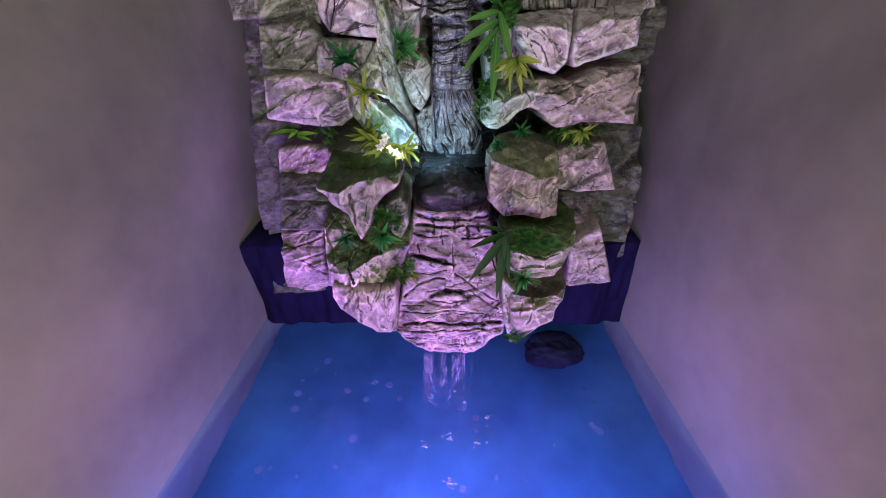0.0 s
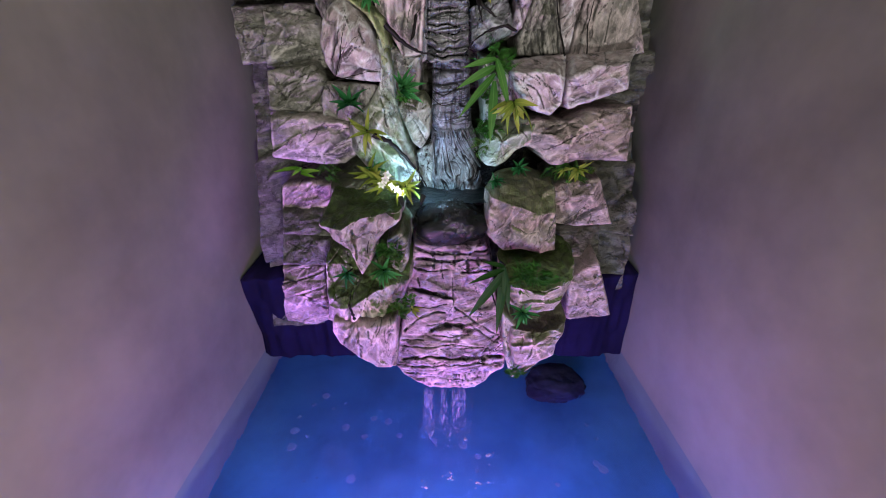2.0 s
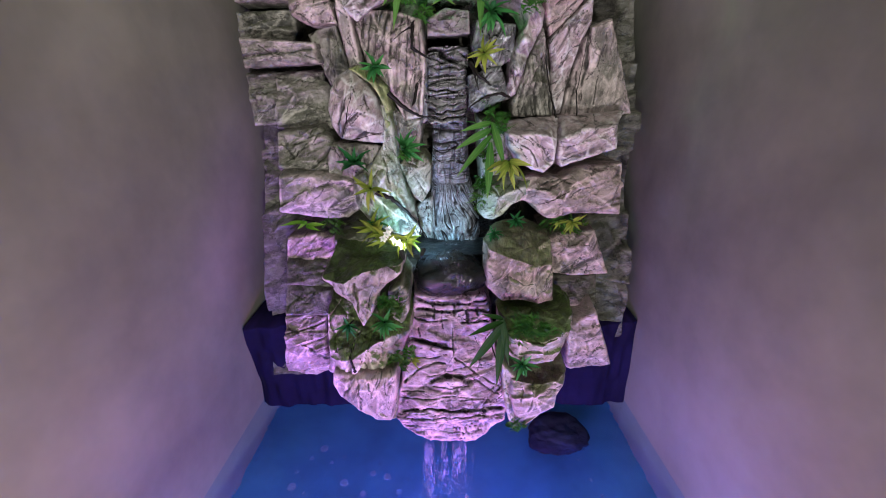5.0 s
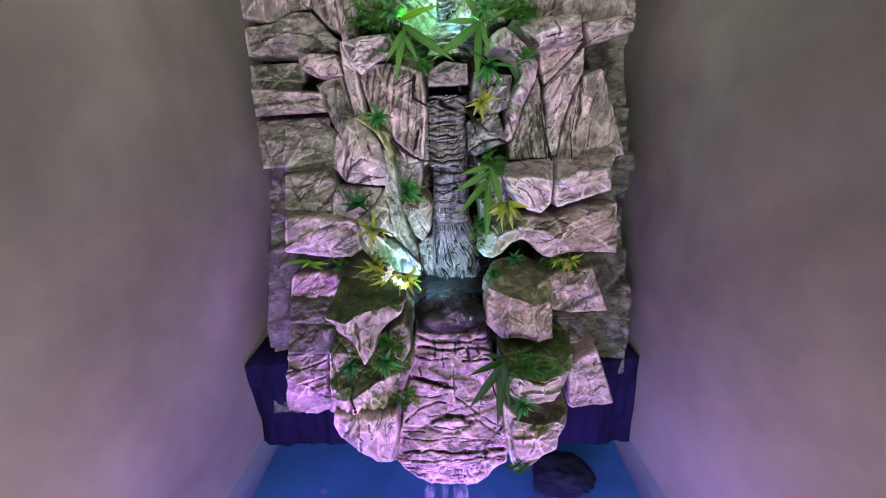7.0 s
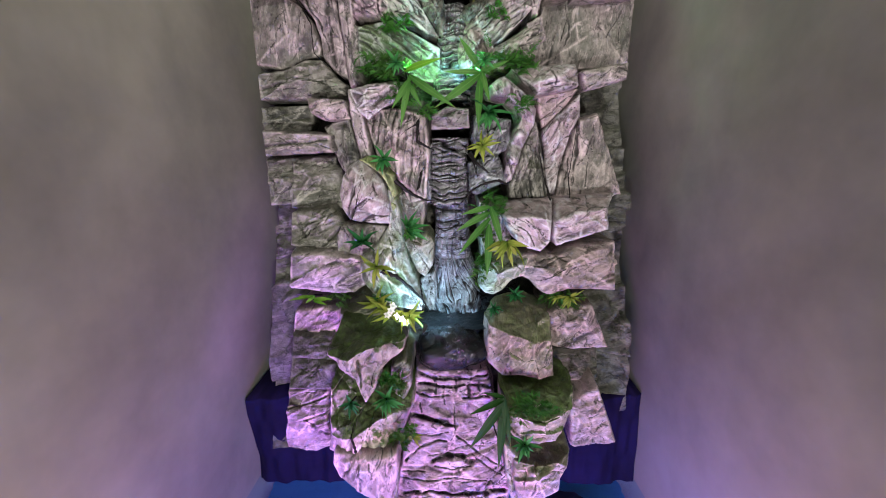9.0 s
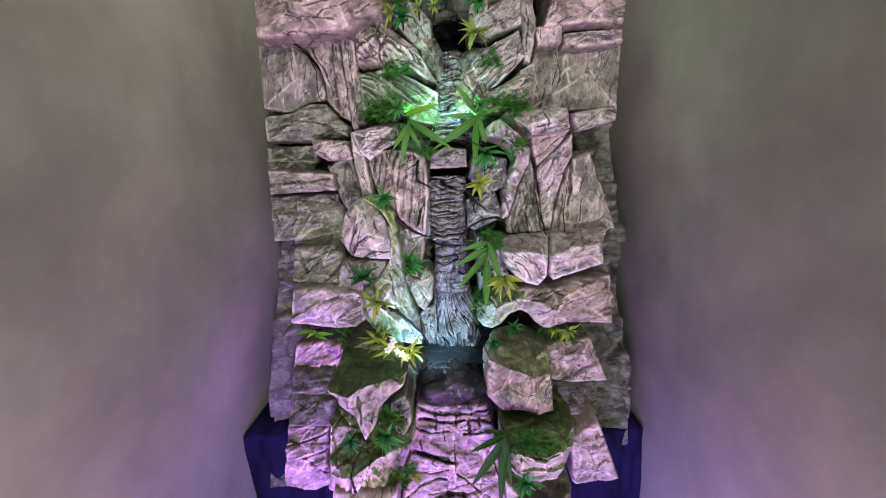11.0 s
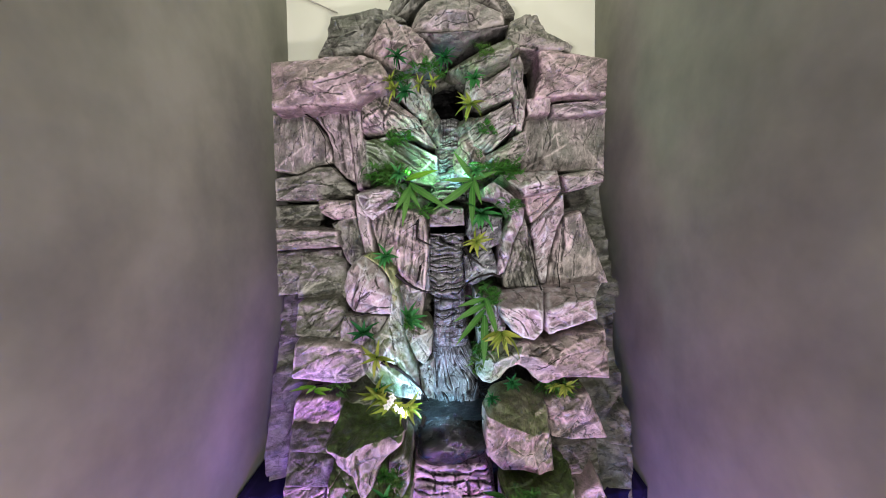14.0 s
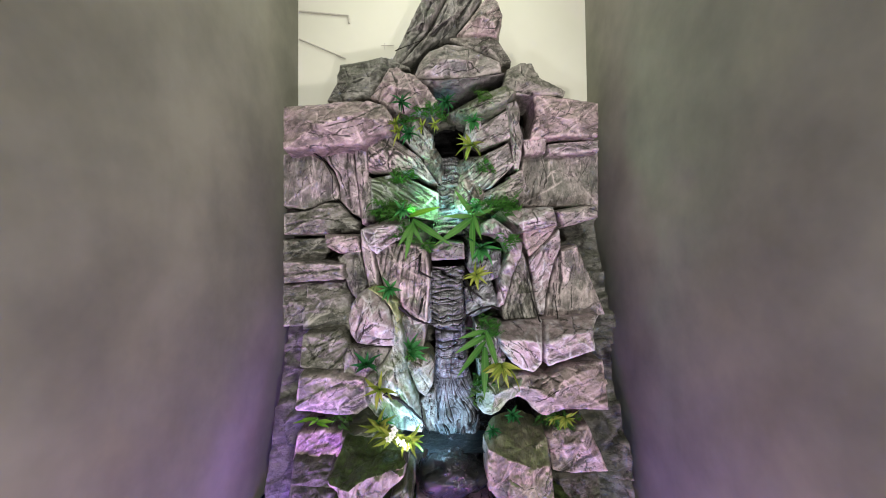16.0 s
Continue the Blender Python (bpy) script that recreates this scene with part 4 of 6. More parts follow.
stone("column", "olive", [(-0.246, 0.000, 1.558), (-0.164, 0.000, 1.479), (-0.089, 0.000, 1.481), (-0.110, 0.000, 1.309), (-0.212, -0.000, 1.305)],
      inner=[(-0.140, -0.006, 1.437), (-0.187, -0.010, 1.435), (-0.155, -0.005, 1.407)], thick=0.2, stroke=80, seed=28)
stone("column", "pale", [(-0.421, -0.120, 1.968), (-0.375, -0.120, 1.967), (-0.357, -0.120, 1.845), (-0.330, -0.120, 1.677), (-0.377, -0.120, 1.671), (-0.410, -0.120, 1.823)],
      inner=[(-0.377, -0.125, 1.889), (-0.397, -0.124, 1.888), (-0.377, -0.125, 1.892)], thick=0.2, stroke=100, seed=29)
stone("ledge", "lilac", [(-0.416, -0.122, 1.967), (-0.319, -0.115, 1.989), (-0.216, -0.109, 1.997), (-0.179, -0.112, 1.940), (-0.278, -0.123, 1.882), (-0.336, -0.131, 1.838), (-0.389, -0.129, 1.882)],
      inner=[(-0.294, -0.130, 1.910), (-0.342, -0.144, 1.908), (-0.347, -0.138, 1.943)], thick=0.3, stroke=15, seed=30, rise=0.2)
stone("slab", "olive", [(-0.604, 0.100, 1.831), (-0.479, 0.100, 1.879), (-0.419, 0.100, 1.677), (-0.493, 0.100, 1.586), (-0.533, 0.100, 1.639)],
      inner=[(-0.479, 0.096, 1.716), (-0.513, 0.096, 1.746), (-0.513, 0.093, 1.693)], thick=0.1, stroke=90, seed=31)
stone("ledge", "pale", [(-0.648, 0.010, 1.953), (-0.468, -0.008, 1.943), (-0.446, -0.011, 1.855), (-0.562, 0.001, 1.847), (-0.635, 0.008, 1.888)],
      inner=[(-0.534, -0.011, 1.902), (-0.568, -0.012, 1.903), (-0.552, -0.008, 1.872)], thick=0.3, stroke=15, seed=32, rise=0.1)
stone("ledge", "pale", [(-0.882, 0.030, 1.811), (-0.555, 0.030, 1.789), (-0.543, 0.030, 1.705), (-0.881, 0.030, 1.687)],
      inner=[(-0.754, 0.008, 1.724), (-0.670, 0.008, 1.735), (-0.717, 0.011, 1.788)], thick=0.3, stroke=5, seed=33, rise=0.1)
stone("ledge", "olive", [(-0.941, 0.164, 1.679), (-0.571, 0.168, 1.688), (-0.567, 0.079, 1.466), (-0.898, 0.069, 1.440)],
      inner=[(-0.797, 0.082, 1.554), (-0.711, 0.085, 1.521), (-0.715, 0.120, 1.607)], thick=0.25, stroke=5, seed=34, rise=0.1)
stone("ledge", "green", [(-0.376, -0.165, 1.667), (-0.339, -0.150, 1.684), (-0.267, -0.140, 1.654), (-0.226, -0.140, 1.600), (-0.216, -0.140, 1.512), (-0.234, -0.160, 1.496), (-0.255, -0.175, 1.562), (-0.292, -0.180, 1.616), (-0.335, -0.180, 1.645)],
      inner=[(-0.265, -0.190, 1.621)],
      marks=[], thick=0.2, stroke=100, seed=92, tilt=0.02, rough=0.5, cracks=0)
# mid right
stone("ledge", "lichen", [(0.167, -0.080, 1.056), (0.181, -0.090, 1.160), (0.220, -0.100, 1.225), (0.318, -0.110, 1.238), (0.421, -0.130, 1.232), (0.426, -0.150, 1.182), (0.409, -0.150, 1.113), (0.362, -0.140, 1.124), (0.316, -0.150, 1.107), (0.276, -0.160, 1.060), (0.236, -0.160, 1.038), (0.194, -0.130, 1.036)],
      inner=[(0.241, -0.200, 1.148), (0.345, -0.190, 1.193)],
      marks=[(1.3, [(0.224, 1.138), (0.255, 1.082)]), (1.2, [(0.311, 1.151), (0.365, 1.109)])], thick=0.3, stroke=30, seed=35, tilt=0.3)
stone("ledge", "rose", [(0.317, -0.120, 1.216), (0.407, -0.130, 1.237), (0.524, -0.140, 1.228), (0.590, -0.130, 1.272), (0.804, -0.120, 1.289), (0.804, -0.170, 1.063), (0.588, -0.180, 1.073), (0.523, -0.180, 1.053), (0.479, -0.180, 1.048), (0.433, -0.170, 1.072), (0.407, -0.160, 1.110), (0.370, -0.140, 1.124), (0.327, -0.130, 1.115)],
      inner=[(0.444, -0.210, 1.177), (0.519, -0.220, 1.143), (0.584, -0.200, 1.222), (0.375, -0.170, 1.187)],
      marks=[(1.6, [(0.413, 1.138), (0.457, 1.119), (0.502, 1.154)]), (1.4, [(0.429, 1.084), (0.486, 1.089), (0.523, 1.116)]), (1.4, [(0.446, 1.165), (0.524, 1.18), (0.554, 1.159)]), (1.2, [(0.547, 1.097), (0.601, 1.132)])], thick=0.3, stroke=20, seed=36, tilt=0.29)
stone("boulder", "lilac", [(0.292, -0.020, 1.460), (0.479, 0.000, 1.479), (0.529, 0.000, 1.479), (0.485, -0.180, 1.394), (0.480, -0.190, 1.303), (0.437, -0.190, 1.254), (0.380, -0.190, 1.270), (0.327, -0.190, 1.309), (0.284, -0.180, 1.367), (0.271, -0.150, 1.414)],
      inner=[(0.283, -0.190, 1.412), (0.381, -0.210, 1.414), (0.455, -0.205, 1.406)],
      marks=[(1.3, [(0.301, 1.358), (0.364, 1.32), (0.405, 1.255)]), (1.3, [(0.359, 1.371), (0.413, 1.333), (0.441, 1.294)]), (1.2, [(0.326, 1.376), (0.374, 1.345)])], thick=0.3, stroke=140, seed=37, tilt=0.16)
stone("boulder", "lilac", [(0.540, 0.000, 1.479), (0.839, 0.020, 1.504), (0.745, -0.150, 1.455), (0.748, -0.170, 1.352), (0.620, -0.170, 1.313), (0.513, -0.170, 1.276), (0.497, -0.170, 1.320), (0.499, -0.160, 1.384)],
      inner=[(0.500, -0.190, 1.391), (0.611, -0.185, 1.435)],
      marks=[(1.2, [(0.532, 1.334), (0.595, 1.359)]), (1.2, [(0.524, 1.282), (0.586, 1.308)])], thick=0.3, stroke=20, seed=38, tilt=0.15)
stone("ledge", "pale", [(0.643, 0.060, 2.071), (0.869, 0.060, 2.112), (0.867, 0.060, 2.033), (0.678, 0.060, 1.982)],
      inner=[(0.784, 0.050, 2.031), (0.768, 0.054, 2.076), (0.740, 0.039, 2.049)], thick=0.3, stroke=25, seed=46, rise=0.1)
stone("boulder", "wet", [(0.118, -0.020, 1.654), (0.256, -0.020, 1.694), (0.304, -0.020, 1.565), (0.156, -0.020, 1.498), (0.119, -0.020, 1.516)],
      inner=[(0.177, -0.037, 1.605), (0.182, -0.027, 1.568), (0.212, -0.036, 1.581)], thick=0.2, stroke=40, seed=47)
stone("boulder", "wet", [(0.147, 0.000, 1.869), (0.317, 0.000, 1.851), (0.315, 0.000, 1.714), (0.186, 0.000, 1.661), (0.128, 0.000, 1.764)],
      inner=[(0.191, -0.027, 1.771), (0.235, -0.028, 1.748), (0.217, -0.012, 1.793)], thick=0.2, stroke=70, seed=48, rise=0.1)
stone("boulder", "lichen", [(0.166, -0.060, 1.472), (0.316, -0.060, 1.440), (0.322, -0.060, 1.282), (0.266, -0.060, 1.173), (0.203, -0.060, 1.083), (0.178, -0.060, 1.229)],
      inner=[(0.224, -0.068, 1.191), (0.204, -0.082, 1.375), (0.253, -0.076, 1.230)], thick=0.2, stroke=100, seed=49, rise=0.1)
stone("boulder", "mauve", [(-0.061, -0.020, 1.868), (0.014, -0.020, 1.908), (0.116, -0.020, 1.896), (0.119, -0.020, 1.809), (-0.062, -0.020, 1.804)],
      inner=[(0.004, -0.027, 1.861), (0.038, -0.028, 1.847)], thick=0.2, stroke=10, seed=50, rise=0.1)
stone("slab", "wet", [(-0.123, 0.040, 1.621), (-0.064, 0.040, 1.745), (-0.067, 0.040, 1.463), (-0.120, 0.040, 1.436)],
      inner=[(-0.093, 0.032, 1.590), (-0.122, 0.020, 1.550), (-0.067, 0.026, 1.556)], thick=0.2, stroke=90, seed=51)
# upper
stone("boulder", "olive", [(-0.956, 0.200, 1.939), (-0.703, 0.200, 1.950), (-0.680, 0.200, 1.855), (-0.754, 0.200, 1.782), (-0.956, 0.200, 1.784)],
      inner=[(-0.786, 0.171, 1.870), (-0.832, 0.173, 1.893), (-0.830, 0.180, 1.834)], thick=0.25, stroke=10, seed=57, rise=0.1)
stone("boulder", "lichen", [(-0.397, 0.024, 2.259), (-0.245, 0.054, 2.296), (-0.023, 0.099, 2.193), (-0.015, 0.100, 2.026), (-0.154, 0.073, 2.050), (-0.292, 0.045, 2.118), (-0.391, 0.025, 2.085)],
      inner=[(-0.310, 0.019, 2.205), (-0.249, 0.029, 2.134), (-0.248, 0.033, 2.135)], thick=0.3, stroke=150, seed=59, rise=0.1, groove=0.03)
stone("column", "olive", [(-0.449, 0.080, 2.298), (-0.366, 0.080, 2.265), (-0.387, 0.080, 2.028), (-0.457, 0.080, 2.042)],
      inner=[(-0.426, 0.067, 2.182), (-0.440, 0.061, 2.134), (-0.389, 0.071, 2.158)], thick=0.2, stroke=95, seed=60)
stone("boulder", "pale", [(0.138, 0.125, 2.360), (0.374, 0.064, 2.462), (0.403, 0.043, 2.335), (0.276, 0.068, 2.210), (0.119, 0.110, 2.155), (0.088, 0.130, 2.263)],
      inner=[(0.291, 0.059, 2.366), (0.304, 0.061, 2.313), (0.179, 0.087, 2.230)], thick=0.3, stroke=35, seed=61, rise=0.1, groove=0.024)
stone("boulder", "olive", [(0.102, 0.116, 2.124), (0.291, 0.068, 2.209), (0.428, 0.035, 2.289), (0.458, 0.019, 2.216), (0.411, 0.024, 2.125), (0.273, 0.061, 2.082), (0.149, 0.097, 2.069)],
      inner=[(0.297, 0.042, 2.181), (0.296, 0.041, 2.186), (0.373, 0.022, 2.185)], thick=0.3, stroke=35, seed=62, rise=0.1, groove=0.028)
stone("boulder", "pale", [(0.377, 0.030, 2.269), (0.443, 0.030, 2.303), (0.466, 0.030, 2.206), (0.400, 0.030, 2.138)],
      inner=[(0.405, 0.026, 2.238), (0.426, 0.027, 2.217)], thick=0.2, stroke=60, seed=63, rise=0.1)
stone("boulder", "pale", [(0.207, 0.103, 2.562), (0.378, 0.069, 2.657), (0.393, 0.066, 2.495), (0.218, 0.101, 2.437), (0.174, 0.110, 2.486)],
      inner=[(0.251, 0.082, 2.547), (0.275, 0.072, 2.503), (0.301, 0.070, 2.532)], thick=0.25, stroke=25, seed=65, rise=0.1)
stone("ledge", "rose", [(0.534, 0.120, 2.767), (0.713, 0.120, 2.738), (0.907, 0.120, 2.703), (0.902, 0.120, 2.506), (0.708, 0.120, 2.515), (0.507, 0.120, 2.491), (0.545, 0.120, 2.632)],
      inner=[(0.774, 0.079, 2.575), (0.624, 0.093, 2.626), (0.623, 0.103, 2.683)], thick=0.3, stroke=20, seed=66, rough=0.7, rise=0.1)
stone("boulder", "pale", [(0.471, 0.150, 2.508), (0.616, 0.150, 2.523), (0.604, 0.150, 2.426), (0.486, 0.150, 2.418)],
      inner=[(0.561, 0.137, 2.483), (0.529, 0.145, 2.480)], thick=0.25, stroke=80, seed=67)
stone("ledge", "pale", [(0.632, 0.200, 2.495), (0.935, 0.200, 2.518), (0.933, 0.200, 2.443), (0.624, 0.200, 2.420)],
      inner=[(0.793, 0.191, 2.431), (0.811, 0.176, 2.487), (0.748, 0.182, 2.497)], thick=0.2, stroke=5, seed=68)
stone("slab", "pale", [(0.496, 0.280, 2.451), (0.966, 0.280, 2.466), (0.958, 0.280, 2.124), (0.466, 0.280, 2.130)],
      inner=[(0.684, 0.256, 2.250), (0.788, 0.253, 2.326), (0.667, 0.256, 2.334)], thick=0.2, stroke=80, seed=69, rough=0.5)
stone("boulder", "olive", [(-0.257, 0.045, 2.621), (-0.127, 0.084, 2.598), (-0.052, 0.106, 2.527), (-0.047, 0.108, 2.358), (-0.129, 0.083, 2.398), (-0.227, 0.054, 2.499)],
      inner=[(-0.094, 0.085, 2.514), (-0.091, 0.083, 2.425), (-0.183, 0.051, 2.544)], thick=0.25, stroke=120, seed=81, rise=0.1)
stone("boulder", "pale", [(0.143, 0.106, 2.603), (0.227, 0.090, 2.647), (0.225, 0.090, 2.560), (0.180, 0.099, 2.476), (0.141, 0.107, 2.404), (0.133, 0.108, 2.512)],
      inner=[(0.153, 0.090, 2.523), (0.157, 0.092, 2.524)], thick=0.25, stroke=60, seed=82, rise=0.1)
# sculpted stones: rim, then inner points
# lower left
stone("mossy_ledge", "moss", [(-0.493, -0.430, 0.878), (-0.485, -0.330, 0.903), (-0.483, -0.220, 0.940), (-0.374, -0.160, 0.932), (-0.232, -0.200, 0.915), (-0.166, -0.370, 0.922), (-0.172, -0.410, 0.880), (-0.227, -0.435, 0.847), (-0.269, -0.435, 0.803), (-0.291, -0.450, 0.725), (-0.334, -0.470, 0.667), (-0.367, -0.475, 0.778)],
      inner=[(-0.389, -0.500, 0.884), (-0.313, -0.475, 0.927), (-0.225, -0.430, 0.934), (-0.371, -0.300, 0.910)],
      marks=[(1.8, [(-0.346, 0.617), (-0.341, 0.566), (-0.348, 0.489)]), (1.4, [(-0.298, 0.637), (-0.339, 0.579)]), (1.2, [(-0.489, 0.689), (-0.433, 0.703), (-0.37, 0.688)]), (1.5, [(-0.483, 0.818), (-0.427, 0.78), (-0.328, 0.744)])], thick=0.12, stroke=70, seed=3, tilt=0.53, rise=0.05)
stone("mossy_ledge", "moss", [(-0.493, -0.300, 0.720), (-0.498, -0.400, 0.692), (-0.494, -0.450, 0.576), (-0.480, -0.490, 0.538), (-0.491, -0.495, 0.459), (-0.400, -0.520, 0.465), (-0.344, -0.530, 0.463), (-0.280, -0.520, 0.449), (-0.228, -0.490, 0.456), (-0.184, -0.440, 0.513), (-0.134, -0.370, 0.611), (-0.139, -0.330, 0.647), (-0.257, -0.260, 0.720)],
      inner=[(-0.384, -0.535, 0.554), (-0.317, -0.515, 0.594), (-0.232, -0.460, 0.606), (-0.422, -0.340, 0.653)],
      marks=[(2.4, [(-0.355, 0.298), (-0.379, 0.226), (-0.384, 0.147), (-0.387, 0.087)]), (1.4, [(-0.484, 0.388), (-0.475, 0.303), (-0.454, 0.193)]), (1.4, [(-0.342, 0.168), (-0.325, 0.114), (-0.31, 0.073)])], thick=0.12, stroke=70, seed=2, tilt=0.76, rise=0.2)
stone("ledge", "rose", [(-0.739, -0.280, 0.607), (-0.621, -0.270, 0.619), (-0.538, -0.300, 0.632), (-0.533, -0.350, 0.425), (-0.541, -0.340, 0.349), (-0.612, -0.330, 0.309), (-0.749, -0.320, 0.331)],
      inner=[(-0.714, -0.360, 0.521), (-0.621, -0.370, 0.506), (-0.548, -0.370, 0.447)],
      marks=[(1.6, [(-0.633, 0.23), (-0.586, 0.2), (-0.535, 0.149)]), (1.2, [(-0.628, 0.32), (-0.587, 0.33)])], thick=0.3, stroke=20, seed=5, tilt=0.77)
# lower right
stone("boulder", "topped", [(0.199, -0.300, 0.951), (0.246, -0.200, 0.985), (0.364, -0.130, 0.998), (0.456, -0.150, 0.977), (0.478, -0.250, 0.978), (0.473, -0.330, 0.898), (0.492, -0.330, 0.711), (0.422, -0.350, 0.706), (0.337, -0.330, 0.716), (0.265, -0.310, 0.698), (0.194, -0.310, 0.772), (0.190, -0.330, 0.871)],
      inner=[(0.287, -0.360, 0.933), (0.388, -0.370, 0.899), (0.418, -0.270, 0.946), (0.282, -0.380, 0.827), (0.386, -0.385, 0.814)],
      marks=[(1.5, [(0.282, 0.666), (0.34, 0.626), (0.386, 0.627)]), (1.5, [(0.467, 0.719), (0.441, 0.598), (0.408, 0.548)]), (1.2, [(0.195, 0.692), (0.244, 0.625), (0.3, 0.553)]), (1.2, [(0.416, 0.816), (0.393, 0.76), (0.39, 0.719)])], thick=0.12, stroke=60, seed=11, tilt=0.5)
stone("mossy_ledge", "moss", [(0.250, -0.420, 0.663), (0.288, -0.330, 0.676), (0.409, -0.240, 0.679), (0.526, -0.250, 0.685), (0.558, -0.400, 0.703), (0.546, -0.450, 0.642), (0.506, -0.480, 0.572), (0.466, -0.500, 0.520), (0.394, -0.510, 0.506), (0.311, -0.510, 0.520), (0.264, -0.480, 0.549), (0.250, -0.460, 0.613)],
      inner=[(0.319, -0.505, 0.628), (0.411, -0.510, 0.614), (0.473, -0.490, 0.631), (0.519, -0.430, 0.671)],
      marks=[(2.0, [(0.368, 0.254), (0.423, 0.249), (0.474, 0.275)]), (1.3, [(0.312, 0.203), (0.38, 0.217), (0.453, 0.203)]), (1.2, [(0.347, 0.168), (0.417, 0.176)]), (1.2, [(0.525, 0.345), (0.499, 0.27)])], thick=0.12, stroke=5, seed=12, tilt=0.72, rise=0.15)
stone("boulder", "topped", [(0.290, -0.520, 0.442), (0.355, -0.480, 0.441), (0.536, -0.470, 0.453), (0.512, -0.530, 0.411), (0.485, -0.540, 0.364), (0.477, -0.550, 0.313), (0.418, -0.570, 0.299), (0.344, -0.580, 0.239), (0.308, -0.560, 0.262), (0.284, -0.550, 0.365)],
      inner=[(0.374, -0.600, 0.414), (0.363, -0.550, 0.456), (0.473, -0.540, 0.444)],
      marks=[(1.6, [(0.375, -0.033), (0.37, -0.107), (0.357, -0.195)]), (1.2, [(0.324, -0.046), (0.326, -0.15)]), (1.2, [(0.391, -0.135), (0.453, -0.106), (0.493, -0.062)])], thick=0.3, stroke=30, seed=14, rough=0.7, tilt=0.91, rise=0.2)
# mid left
stone("boulder", "lilac", [(-0.367, -0.140, 1.677), (-0.419, -0.160, 1.643), (-0.455, -0.170, 1.589), (-0.467, -0.180, 1.516), (-0.456, -0.180, 1.448), (-0.431, -0.170, 1.401), (-0.337, -0.170, 1.385), (-0.250, -0.150, 1.379), (-0.248, -0.160, 1.476), (-0.274, -0.150, 1.563), (-0.318, -0.140, 1.635)],
      inner=[(-0.386, -0.215, 1.555), (-0.335, -0.235, 1.508), (-0.324, -0.220, 1.445), (-0.357, -0.200, 1.602)],
      marks=[(2.2, [(-0.385, 1.545), (-0.415, 1.479), (-0.433, 1.415), (-0.439, 1.379)]), (1.9, [(-0.335, 1.484), (-0.392, 1.441), (-0.431, 1.389)]), (1.7, [(-0.248, 1.405), (-0.305, 1.406), (-0.373, 1.382)]), (1.2, [(-0.359, 1.613), (-0.339, 1.54)]), (1.2, [(-0.319, 1.565), (-0.294, 1.503)])], thick=0.25, stroke=65, seed=22, tilt=0.07, rough=0.3)
# mid right
stone("column", "lilac", [(0.204, -0.080, 1.987), (0.232, -0.090, 2.010), (0.264, -0.090, 2.023), (0.301, -0.090, 2.000), (0.357, -0.090, 1.954), (0.413, -0.080, 1.884), (0.410, -0.070, 1.826), (0.387, -0.060, 1.773), (0.363, -0.060, 1.718), (0.339, -0.070, 1.642), (0.313, -0.080, 1.570), (0.281, -0.070, 1.557), (0.287, -0.070, 1.642), (0.302, -0.070, 1.735), (0.326, -0.080, 1.801), (0.352, -0.090, 1.848), (0.328, -0.100, 1.899), (0.281, -0.110, 1.930), (0.213, -0.100, 1.946)],
      inner=[(0.275, -0.135, 1.971), (0.372, -0.130, 1.873), (0.335, -0.120, 1.769), (0.306, -0.120, 1.659)],
      marks=[(1.3, [(0.29, 1.99), (0.345, 1.946), (0.378, 1.886)]), (1.2, [(0.324, 1.705), (0.309, 1.63)])], thick=0.25, stroke=110, seed=40, tilt=-0.1)
stone("ledge", "lilac", [(0.306, 0.000, 2.071), (0.452, 0.020, 2.087), (0.602, 0.000, 2.090), (0.612, -0.030, 1.989), (0.524, -0.040, 1.969), (0.426, -0.030, 1.952), (0.383, -0.020, 1.997)],
      inner=[(0.507, -0.070, 2.021), (0.426, -0.050, 2.003)],
      marks=[(1.8, [(0.325, 2.061), (0.383, 2.001), (0.415, 1.965)]), (1.2, [(0.44, 2.001), (0.511, 2.012)]), (1.2, [(0.48, 2.06), (0.503, 2.001)])], thick=0.3, stroke=10, seed=45, tilt=-0.2)
stone("slab", "rose", [(0.441, 0.060, 1.962), (0.553, 0.060, 1.981), (0.640, 0.050, 1.994), (0.582, 0.070, 1.911), (0.521, 0.080, 1.848), (0.486, 0.080, 1.819), (0.458, 0.070, 1.886)],
      inner=[(0.541, 0.075, 1.938)],
      marks=[(1.3, [(0.465, 1.837), (0.542, 1.902), (0.603, 1.952)])], thick=0.22, stroke=35, seed=42, rough=0.5, tilt=-0.14)
stone("slab", "lilac", [(0.479, 0.070, 1.802), (0.539, 0.050, 1.863), (0.590, 0.050, 1.909), (0.647, 0.050, 1.971), (0.658, 0.060, 1.871), (0.615, 0.060, 1.780), (0.593, 0.060, 1.705), (0.573, 0.070, 1.618), (0.567, 0.090, 1.491), (0.535, 0.090, 1.491), (0.509, 0.080, 1.618)],
      inner=[(0.556, 0.030, 1.791), (0.534, 0.040, 1.673)],
      marks=[(1.2, [(0.52, 1.684), (0.571, 1.756)]), (1.4, [(0.506, 1.614), (0.554, 1.643)]), (1.0, [(0.591, 1.881), (0.625, 1.906)])], thick=0.25, stroke=60, seed=43, rough=0.5, tilt=-0.05)
